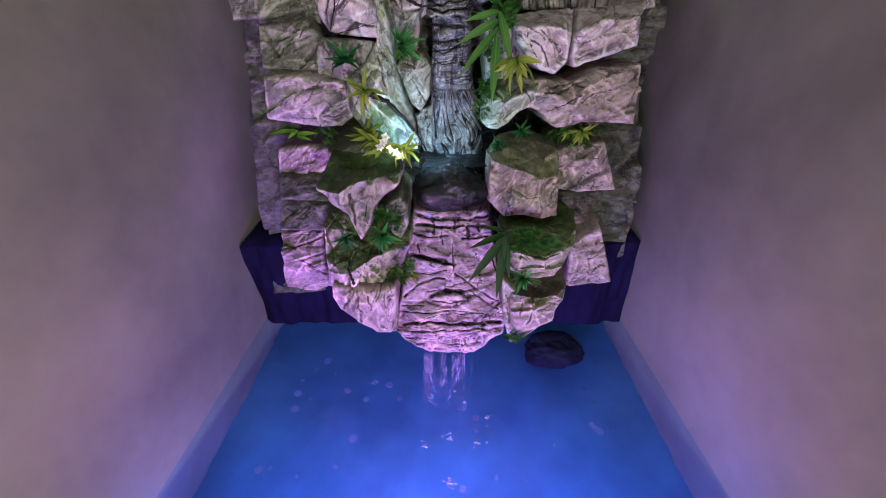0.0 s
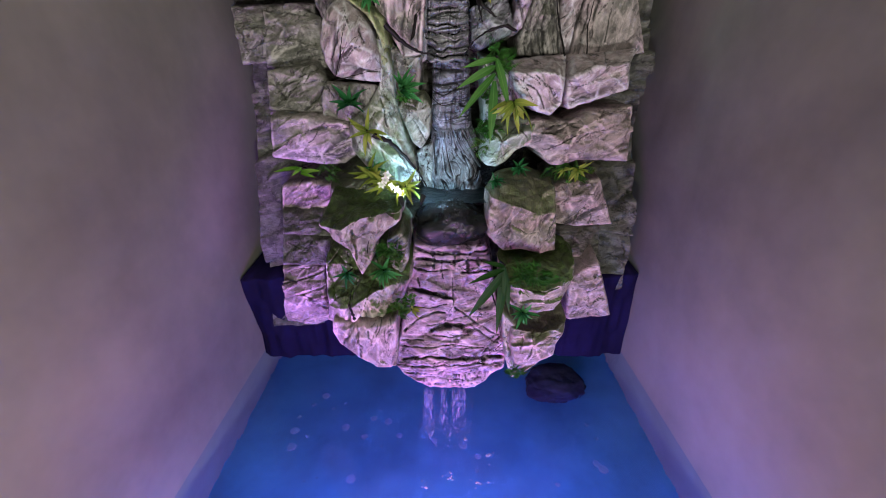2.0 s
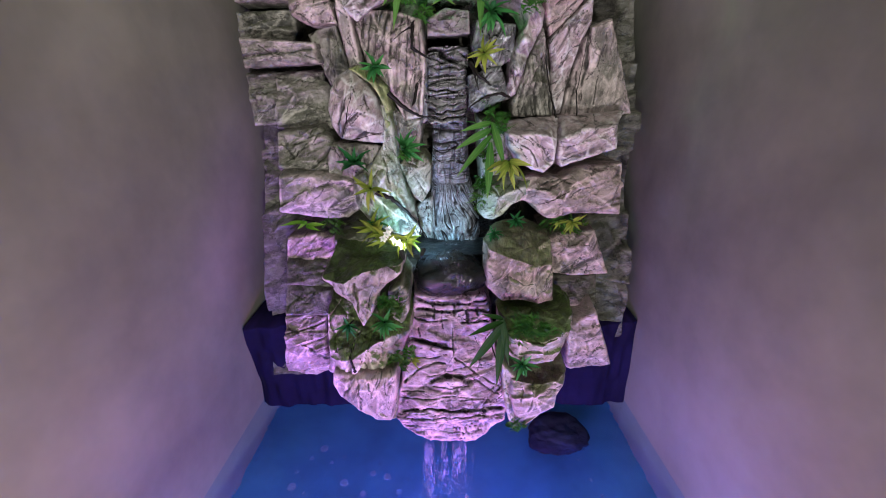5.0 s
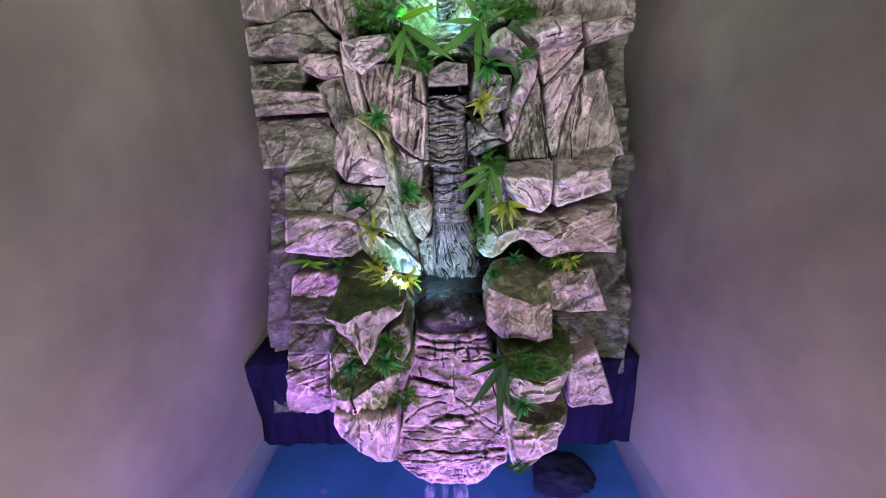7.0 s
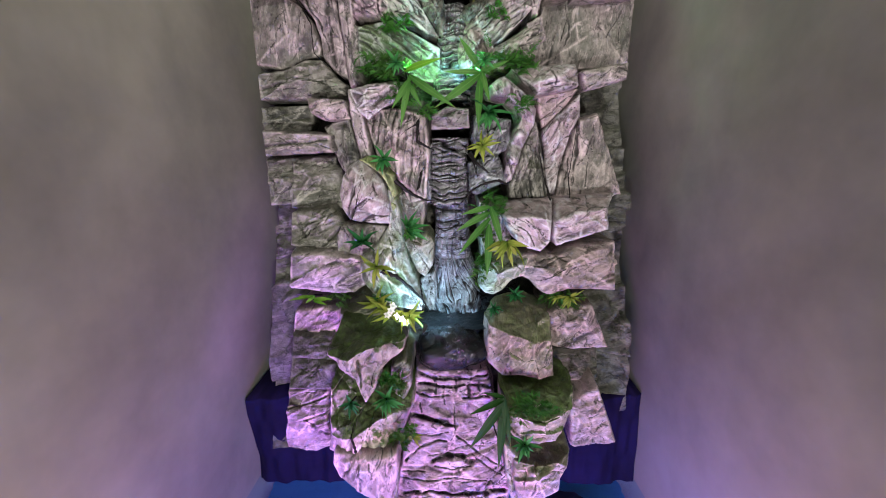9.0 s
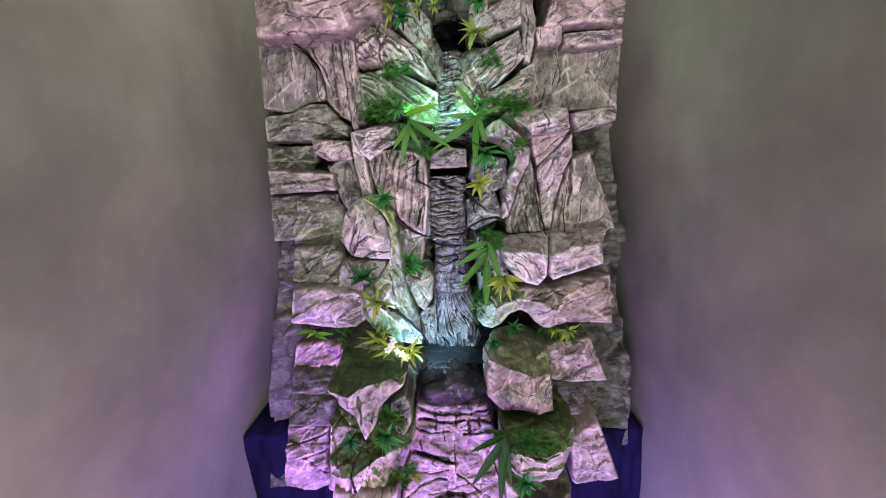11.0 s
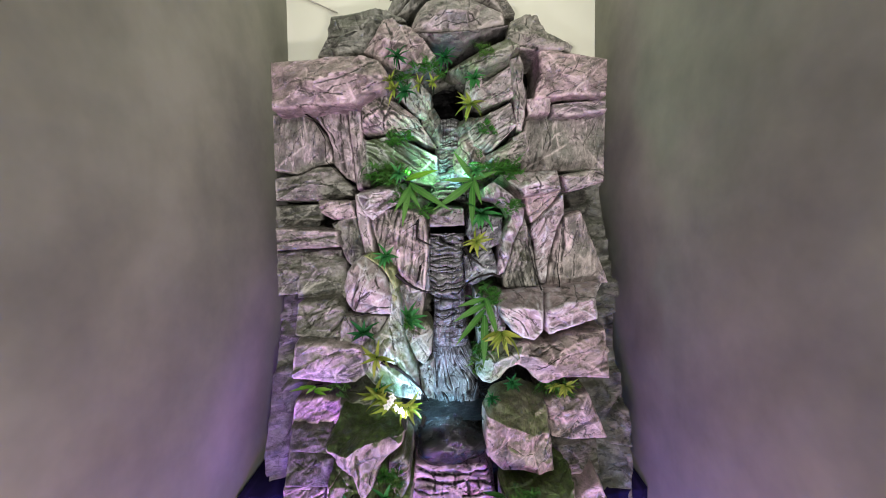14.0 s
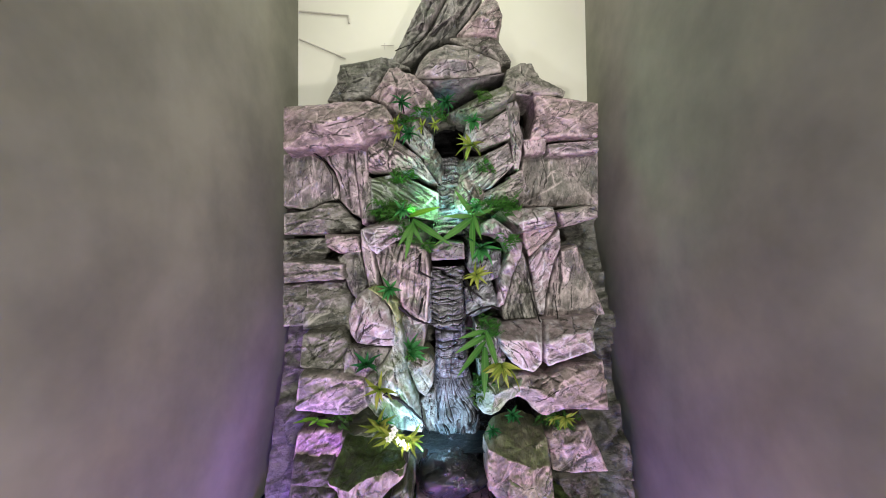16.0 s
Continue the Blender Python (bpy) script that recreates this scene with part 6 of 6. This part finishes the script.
rosette((0.192, -0.140, 1.861), 0.105, 10, "GREEN")
rosette((0.028, 0.030, 2.677), 0.09, 9, "DEEP")
rosette((0.176, 0.030, 2.568), 0.085, 9, "GREEN")
rosette((-0.202, -0.100, 2.625), 0.075, 8, "DEEP")
rosette((-0.182, -0.020, 2.486), 0.085, 9, "DEEP")
rosette((0.344, -0.100, 1.021), 0.07, 8, "DEEP")
rosette((0.229, -0.200, 0.989), 0.06, 8, "DEEP")
bamboo((0.203, -0.200, 1.463), [(191, 0.14), (206, 0.17), (226, 0.22), (268, 0.24), (288, 0.20), (212, 0.10)], apart=0.026)
bamboo((0.240, -0.520, 0.739), [(152, 0.10), (199, 0.16), (234, 0.27), (263, 0.27), (277, 0.20)], "DARKBLADE")
# one sprig: lamplit top blade coloured lime, shaded blades below in plain bamboo green
bamboo((-0.160, -0.170, 2.024), [(16, 0.17)], "LIME")
bamboo((-0.150, -0.160, 2.010), [(324, 0.25), (258, 0.21), (240, 0.15), (300, 0.12)])
rosette((-0.195, -0.185, 2.052), 0.07, 8, "GREEN")
rosette((0.165, -0.175, 2.062), 0.06, 7, "GREEN")
bamboo((0.154, -0.150, 2.032), [(128, 0.16), (181, 0.15), (218, 0.24), (266, 0.23), (284, 0.14), (20, 0.12), (60, 0.10)])
yellow_star((-0.300, -0.260, 1.203), 0.105, [88, 260, 152, 12])
yellow_star((0.274, -0.240, 1.312), 0.125, [215,250,275,300,330,190])
yellow_star((0.171, -0.100, 1.726), 0.085, [60,20,100,165,200,265,300])
yellow_star((0.155, 0.020, 2.433), 0.10, [110, 135, 20, 350, 200, 225, 330])
yellow_star((-0.142, -0.400, 0.454), 0.06, [10,45,160,330])
yellow_star((-0.036, 0.030, 2.552), 0.05, [60,120,200,260,300])
yellow_star((-0.299, -0.270, 1.036), 0.09, [60,100,140,20,-30,170,300])
yellow_star((-0.176, -0.300, 0.986), 0.07, [20,50,-20,250,150])
yellow_star((0.589, -0.170, 1.033), 0.075, [200, 160, 340, 20, 270, 235])
yellow_star((0.533, -0.150, 1.031), 0.05, [190, 10, 250, 300])
bamboo((-0.619, -0.170, 1.039), [(182, 0.11), (168, 0.08), (8, 0.10), (350, 0.07), (215, 0.06)], "LIME")
flower_cluster((-0.212, -0.300, 0.999))
ivy((-0.211, -0.440, 0.760), 0.05, 90)
ivy((0.203, -0.100, 1.120), 0.05, 110)
ivy((-0.215, -0.460, 0.507), 0.05, 80)
ivy((0.330, -0.500, 0.690), 0.06, 150)
ivy((0.400, -0.500, 0.680), 0.055, 90)
ivy((0.290, -0.500, 0.660), 0.045, 60)
ivy((0.534, -0.120, 1.015), 0.07, 90)
ivy((-0.503, -0.120, 1.025), 0.06, 90)
ivy((-0.261, -0.100, 2.041), 0.06, 120)
ivy((0.320, -0.130, 1.900), 0.045, 80)
ivy((-0.085, -0.030, 1.878), 0.04, 60)
ivy((0.342, 0.000, 2.094), 0.07, 150)
ivy((-0.203, 0.050, 2.275), 0.05, 90)
ivy((-0.313, -0.020, 2.059), 0.06, 60)
ivy((0.207, -0.100, 1.444), 0.07, 120)
ivy((0.303, -0.580, 0.258), 0.035, 60)
ivy((0.157, -0.020, 2.063), 0.06, 70)
ivy((-0.157, 0.000, 1.539), 0.04, 50)
ivy((-0.172, -0.120, 1.907), 0.05, 70)
yellow_star((-0.239, -0.300, 0.999), 0.085, [70,110,150,30,200,0])
yellow_star((-0.270, -0.290, 1.024), 0.075, [85,130,40,170])
rosette((-0.282, -0.250, 1.054), 0.06, 7, "GREEN")
yellow_star((-0.241, -0.080, 2.520), 0.06, [100,140,60,260])
ivy((-0.051, 0.030, 2.637), 0.06, 90)
ivy((-0.150, 0.030, 2.640), 0.06, 90)
ivy((-0.190, 0.020, 2.560), 0.05, 70)
ivy((0.010, 0.060, 2.600), 0.045, 60)
ivy((0.230, 0.000, 2.690), 0.06, 80)
ivy((0.250, 0.060, 2.300), 0.05, 70)
ivy((-0.202, -0.100, 2.067), 0.07, 140)
ivy((0.596, -0.120, 1.018), 0.06, 70)
ivy((0.206, -0.120, 1.190), 0.05, 80)
ivy((-0.190, -0.440, 0.735), 0.04, 60)
ivy((-0.337, -0.030, 2.085), 0.06, 90)
ivy((-0.246, 0.020, 2.250), 0.05, 70)
ivy((0.298, 0.000, 2.094), 0.06, 90)
ivy((0.205, -0.030, 2.079), 0.07, 90)
yellow_star((-0.225, -0.080, 2.475), 0.07, [100,150,60,250])
yellow_star((-0.105, 0.000, 2.532), 0.06, [110,70,200,250])
ivy((-0.190, -0.100, 1.950), 0.06, 80)
ivy((-0.169, -0.520, 0.537), 0.04, 60)
ivy((-0.145, -0.500, 0.573), 0.03, 50)
ivy((-0.237, -0.420, 0.768), 0.035, 60)
ivy((0.183, -0.130, 1.203), 0.05, 90)
ivy((0.196, -0.130, 1.308), 0.05, 80)
yellow_star((-0.153, -0.310, 0.993), 0.08, [10,40,70,-20,-60,250])

def spotlight(place, target, power, colour, cone):
    """A small black garden lamp on a stub: casing, glowing lens."""
    ob = tagged(new("garden_spotlight"), "small black spotlight hidden between leaves on the rock", "lamp", "spotlights in the rock")
    ob.matrix_world = look(place, target)
    bm = bmesh.new()
    bmesh.ops.create_cone(bm, segments=20, radius1=0.012, radius2=0.008, depth=0.03)
    bmesh.ops.create_cone(bm, cap_ends=True, segments=20, radius1=0.008, radius2=0.004, depth=0.014, matrix=Matrix.Translation((0, 0, 0.022)))
    part("casing", bm, CASING, ob)
    bm = bmesh.new()
    bmesh.ops.create_circle(bm, cap_ends=True, segments=20, radius=0.011, matrix=Matrix.Translation((0, 0, -0.010)))
    part("lens", bm, glowing("lit_lens", colour, 6.0), ob)
    aim = Vector(target) - Vector(place)
    lamp("garden_spotlight_beam", "SPOT", look(Vector(place) + aim.normalized() * 0.025, target), power, colour, cone=cone, soft=0.014)


spotlight((-0.085, -0.345, 0.955), (-0.02, 0.0, 1.10), 10, (0.38, 0.72, 1.0), 172)
# added helper lamp, only brightens the flowers that the lamp above misses
spotlight((-0.165, -0.380, 0.960), (-0.20, -0.28, 1.02), 1.2, (0.95, 1.0, 0.75), 130)
spotlight((-0.183, -0.140, 2.030), (-0.02, -0.0, 2.17), 7.5, (0.16, 1.0, 0.24), 165)
spotlight((0.165, -0.10, 2.02), (0.10, 0.12, 2.20), 15, (0.28, 0.88, 1.0), 105)


def root(points, thick, name="root"):
    """A dark creeping twig along the stone."""
    rows, ring = [], 7
    pts = [Vector(p) for p in points]
    path = []
    for a, b in zip(pts[:-1], pts[1:]):
        path += [a.lerp(b, k / 8) + Vector((noise.noise(a * 30 + Vector((k, 0, 0))), 0, noise.noise(b * 30 + Vector((0, k, 0))))) * 0.004 for k in range(8)]
    path.append(pts[-1])
    for k, p in enumerate(path):
        w = 1.5 * thick * (1 - 0.75 * k / len(path))
        rows += [(p.x + w * math.cos(2 * math.pi * j / ring) * 0.7, p.y + w * math.sin(2 * math.pi * j / ring), p.z + w * math.cos(2 * math.pi * j / ring) * 0.7) for j in range(ring)]
    ob = mesh_object(name, rows, grid_faces(len(path), ring, True), TWIG, None)
    tagged(ob, "thin dark plastic root creeping over the rock", "root", "roots on the rock")


root([(-0.272, -0.295, 1.196), (-0.213, -0.275, 1.169), (-0.158, -0.215, 1.096), (-0.108, -0.135, 1.009), (-0.074, -0.105, 0.932)], 0.0075)
root([(-0.219, -0.155, 1.576), (-0.162, -0.135, 1.523), (-0.091, -0.105, 1.485), (-0.028, -0.095, 1.483)], 0.0075)
root([(-0.107, -0.105, 0.940), (-0.114, -0.105, 1.027), (-0.118, -0.115, 1.100)], 0.00625)
root([(-0.411, -0.220, 1.400), (-0.372, -0.260, 1.473), (-0.320, -0.270, 1.525), (-0.279, -0.260, 1.546)], 0.00275)
root([(-0.380, -0.250, 1.461), (-0.360, -0.270, 1.530), (-0.331, -0.280, 1.584)], 0.00242)
root([(-0.410, -0.210, 1.387), (-0.312, -0.230, 1.412), (-0.238, -0.210, 1.429)], 0.00275)
root([(-0.346, -0.600, 0.550), (-0.358, -0.610, 0.624), (-0.354, -0.570, 0.661), (-0.319, -0.530, 0.700)], 0.0044)
root([(-0.280, -0.570, 0.821), (-0.271, -0.570, 0.867), (-0.251, -0.550, 0.903)], 0.00275)
root([(0.506, -0.050, 1.476), (0.470, -0.030, 1.589), (0.444, -0.030, 1.710), (0.462, -0.030, 1.827)], 0.0033)
root([(0.453, -0.030, 1.769), (0.515, -0.010, 1.852), (0.576, 0.000, 1.911), (0.623, 0.000, 1.939)], 0.0033)
root([(0.614, 0.000, 1.472), (0.599, 0.000, 1.588), (0.617, 0.000, 1.735), (0.626, 0.000, 1.853)], 0.00275)
root([(-0.771, 0.110, 2.450), (-0.683, 0.090, 2.394), (-0.625, 0.090, 2.296), (-0.622, 0.100, 2.168), (-0.558, 0.100, 2.103)], 0.0033)
root([(-0.273, 0.190, 3.065), (-0.103, 0.190, 3.131), (0.034, 0.190, 3.302)], 0.0033)
root([(-0.121, 0.190, 2.987), (0.067, 0.190, 3.198), (0.171, 0.190, 3.352)], 0.0033)
root([(0.569, 0.170, 2.232), (0.594, 0.170, 2.332), (0.636, 0.160, 2.396)], 0.00275)
root([(0.199, -0.490, 0.605), (0.221, -0.530, 0.536), (0.236, -0.550, 0.436)], 0.00275)
root([(0.540, -0.230, 1.184), (0.475, -0.250, 1.152), (0.426, -0.250, 1.139)], 0.00275)
root([(-0.118, -0.120, 1.820), (-0.159, -0.130, 1.797), (-0.204, -0.130, 1.763)], 0.007)
root([(-0.117, -0.100, 1.839), (-0.121, -0.110, 1.745), (-0.046, -0.080, 1.706)], 0.008)
root([(-0.119, -0.110, 1.535), (-0.105, -0.100, 1.616), (-0.062, -0.070, 1.665)], 0.009)
root([(0.116, -0.070, 1.698), (0.146, -0.120, 1.647), (0.204, -0.120, 1.606)], 0.008)
root([(0.130, -0.100, 1.662), (0.152, -0.120, 1.589)], 0.004)
root([(0.083, -0.090, 1.475), (0.120, -0.130, 1.528), (0.174, -0.150, 1.559), (0.235, -0.160, 1.574), (0.282, -0.150, 1.558)], 0.013)
root([(0.293, -0.150, 1.797), (0.251, -0.150, 1.757), (0.212, -0.120, 1.732)], 0.003)


# ---- water ----
def sheet(name, x0, x1, y0, y1, z, material, label, nx=2, ny=2):
    bm = bmesh.new()
    bmesh.ops.create_grid(bm, x_segments=nx, y_segments=ny, size=0.5)
    for v in bm.verts:
        v.co = ((x0 + x1) / 2 + v.co.x * (x1 - x0), (y0 + y1) / 2 + v.co.y * (y1 - y0), z)
    ob = part(name, bm, material, None, label)
    ob.visible_shadow = False
    return tagged(ob, kind="structure", category="water")


sheet("pool_water", -1.08, 1.08, -1.62, 0.74, WATER_Z, POOL_WATER, "blue lit pool water with small ripples")
sheet("basin_water", -0.25, 0.27, -0.24, 0.05, 0.903, BASIN_WATER, "dark still water in the stone basin")


def pebble(name, place, size, kind, label, category, seed, rugged=0.16):
    bm = bmesh.new()
    bmesh.ops.create_icosphere(bm, subdivisions=5, radius=1)
    p = np.array([v.co[:] for v in bm.verts])
    out = p.copy()
    q = p * size
    lumps = rugged * (2 * value_noise(p * 1.6 + seed, seed) - 1) + 0.06 * (2 * value_noise(p * 5, seed + 1) - 1) + 0.02 * (2 * value_noise(p * 16, seed + 2) - 1)
    q = q + out * lumps[:, None] * np.array(size) + place
    for v, co in zip(bm.verts, q):
        v.co = co
    for f in bm.faces:
        f.smooth = True
    me = bpy.data.meshes.new(name)
    bm.to_mesh(me)
    bm.free()
    me.attributes.new("grain", "FLOAT_VECTOR", "POINT").data.foreach_set("vector", grain_of(q, 20).astype(np.float32).ravel())
    me.materials.append({"dark": ROCK["basin"], "sunk": SUNK}[kind])
    return tagged(new(name, me), label, category)


pebble("basin_boulder", (0.042, -0.215, 0.80), (0.172, 0.11, 0.105), "dark", "dark wet boulder in the upper basin under the falls", "boulder", 3, 0.2)
pebble("pool_stone", (0.67, -0.12, -0.375), (0.18, 0.14, 0.09), "sunk", "dark rounded stone lying under the pool water", "stone", 8)


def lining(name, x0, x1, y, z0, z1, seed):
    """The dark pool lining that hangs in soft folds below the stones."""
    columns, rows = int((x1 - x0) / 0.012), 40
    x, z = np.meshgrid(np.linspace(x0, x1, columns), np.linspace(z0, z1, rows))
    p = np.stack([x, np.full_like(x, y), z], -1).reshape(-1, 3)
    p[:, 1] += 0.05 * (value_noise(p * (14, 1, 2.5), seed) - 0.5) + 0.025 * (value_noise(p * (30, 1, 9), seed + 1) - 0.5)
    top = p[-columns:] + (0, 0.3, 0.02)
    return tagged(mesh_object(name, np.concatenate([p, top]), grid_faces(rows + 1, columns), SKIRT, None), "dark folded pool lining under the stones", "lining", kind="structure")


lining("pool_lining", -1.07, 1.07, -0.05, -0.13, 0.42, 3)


def drop_strand(x, y, z0, z1, width, count, seed):
    """A falling strand: short wavering threads of water that break up into drops and spray."""
    rnd = random.Random(seed)
    bm = bmesh.new()
    for k in range(int(1.9 * count)):
        s = rnd.random() ** 1.1
        r = rnd.uniform(0.0004, 0.0009) * (1 + 0.8 * s)
        long = rnd.uniform(4, 20) * (1.05 - s) ** 1.5 + rnd.uniform(0.8, 2.6)
        sway = 0.012 * s * noise.noise(Vector((9 * x + seed, 7 * s, rnd.uniform(0, 0.5))))
        m = Matrix.Translation((x + sway + rnd.gauss(0, width * (0.6 + 1.3 * s)), y - 0.06 * s + rnd.gauss(0, width), z0 + (z1 - z0) * s))
        lean = Matrix.Rotation(rnd.gauss(0, 0.25), 4, "Y")
        bmesh.ops.create_icosphere(bm, subdivisions=1, radius=r, matrix=m @ lean @ Matrix.Diagonal((1 + 1.5 * rnd.random(), 1, long, 1)))
    for k in range(count // 18):
        s = 0.55 * rnd.random()
        m = Matrix.Translation((x + rnd.gauss(0, width), y - 0.06 * s, z0 + (z1 - z0) * (s + 0.12)))
        bmesh.ops.create_icosphere(bm, subdivisions=2, radius=rnd.uniform(0.002, 0.004), matrix=m @ Matrix.Rotation(rnd.gauss(0, 0.12), 4, "Y") @ Matrix.Diagonal((rnd.uniform(0.7, 1.6), 0.3, rnd.uniform(4, 9), 1)))
    for f in bm.faces:
        f.smooth = True
    ob = part("falling_water", bm, THREAD, None)
    return tagged(ob, "thin strand of falling water threads under the cascade lip", "water", "strands under the lip", "stuff")


for k, (x, w, c) in enumerate(((-0.075, 0.010, 110), (-0.055, 0.008, 80), (0.0, 0.012, 90), (0.045, 0.007, 40), (0.07, 0.012, 110), (0.095, 0.006, 40), (0.13, 0.006, 12), (0.2, 0.010, 8))):
    drop_strand(x, -0.555, 0.125, -0.115, w, c, 40 + k)


def foam_patch(x, y, r, seed, level=WATER_Z, label="loose patch of foam bubbles on the pool water"):
    rnd = random.Random(seed)
    bm = bmesh.new()
    for k in range(16):
        a, d = rnd.uniform(0, 6.3), abs(rnd.gauss(0, r * 0.6))
        s = rnd.uniform(0.001, 0.004)
        bmesh.ops.create_icosphere(bm, subdivisions=1, radius=s, matrix=Matrix.Translation((x + d * math.cos(a), y + d * math.sin(a), level)) @ Matrix.Diagonal((1.6, 1.2, 0.5, 1)))
    for f in bm.faces:
        f.smooth = True
    tagged(part("foam_patch", bm, FOAM, None), label, "foam", "foam on the water", "stuff")


for k, (x, y, r) in enumerate(((0.02, -0.60, 0.05), (0.10, -0.62, 0.05), (-0.06, -0.60, 0.04), (0.03, -0.80, 0.03), (0.14, -0.82, 0.04), (-0.07, -0.84, 0.03), (0.03, -0.98, 0.035), (0.2, -0.7, 0.03))):
    foam_patch(x, y, r, 70 + k)


# ---- marks on the back wall ----
def conduit(a, b, r):
    a, b = Vector(a), Vector(b)
    bm = bmesh.new()
    m = Matrix.Translation((a + b) / 2) @ (b - a).to_track_quat("Z", "Y").to_matrix().to_4x4()
    bmesh.ops.create_cone(bm, cap_ends=True, segments=10, radius1=r, radius2=r, depth=(b - a).length, matrix=m)
    tagged(part("wall_conduit", bm, PIPE, None), "thin grey cable conduit on the cream wall", "conduit", "conduits on the wall")


conduit((-1.07, 0.742, 3.479), (-0.72, 0.742, 3.324), 0.005)
conduit((-1.07, 0.742, 3.692), (-0.702, 0.742, 3.652), 0.006)
conduit((-0.70, 0.742, 3.652), (-0.693, 0.742, 3.592), 0.008)


conduit((-0.452, 0.742, 3.419), (-0.358, 0.742, 3.418), 0.003)
conduit((-0.426, 0.742, 3.440), (-0.427, 0.742, 3.389), 0.002)


def bubbles():
    """Lamp reflections on the pool's ripples, put in as faint lilac blobs."""
    rnd = random.Random(12)
    bm = bmesh.new()
    for k in range(46):
        x, y = rnd.uniform(-0.75, 0.75), rnd.uniform(-1.15, -0.35)
        r = rnd.uniform(0.003, 0.019)
        bmesh.ops.create_icosphere(bm, subdivisions=2, radius=r, matrix=Matrix.Translation((x, y, WATER_Z)) @ Matrix.Diagonal((1.2, 1.1, 0.35, 1)))
    for f in bm.faces:
        f.smooth = True
    tagged(part("bubbles", bm, POOL_GLINT, None), "faint lilac blobs that stand in for lamp reflections on the pool water", "bubbles", kind="stuff")


bubbles()

foam_patch(0.03, -0.10, 0.045, 91, 0.906, "splash of white drops on the basin water")
# white specks on the boulder: drops, and wet glints put in as solid dots
foam_patch(0.04, -0.23, 0.06, 95, 0.912, "small white specks for water drops and wet glints on the boulder")
foam_patch(0.0, -0.255, 0.05, 96, 0.898, "small white specks for water drops and wet glints on the boulder")
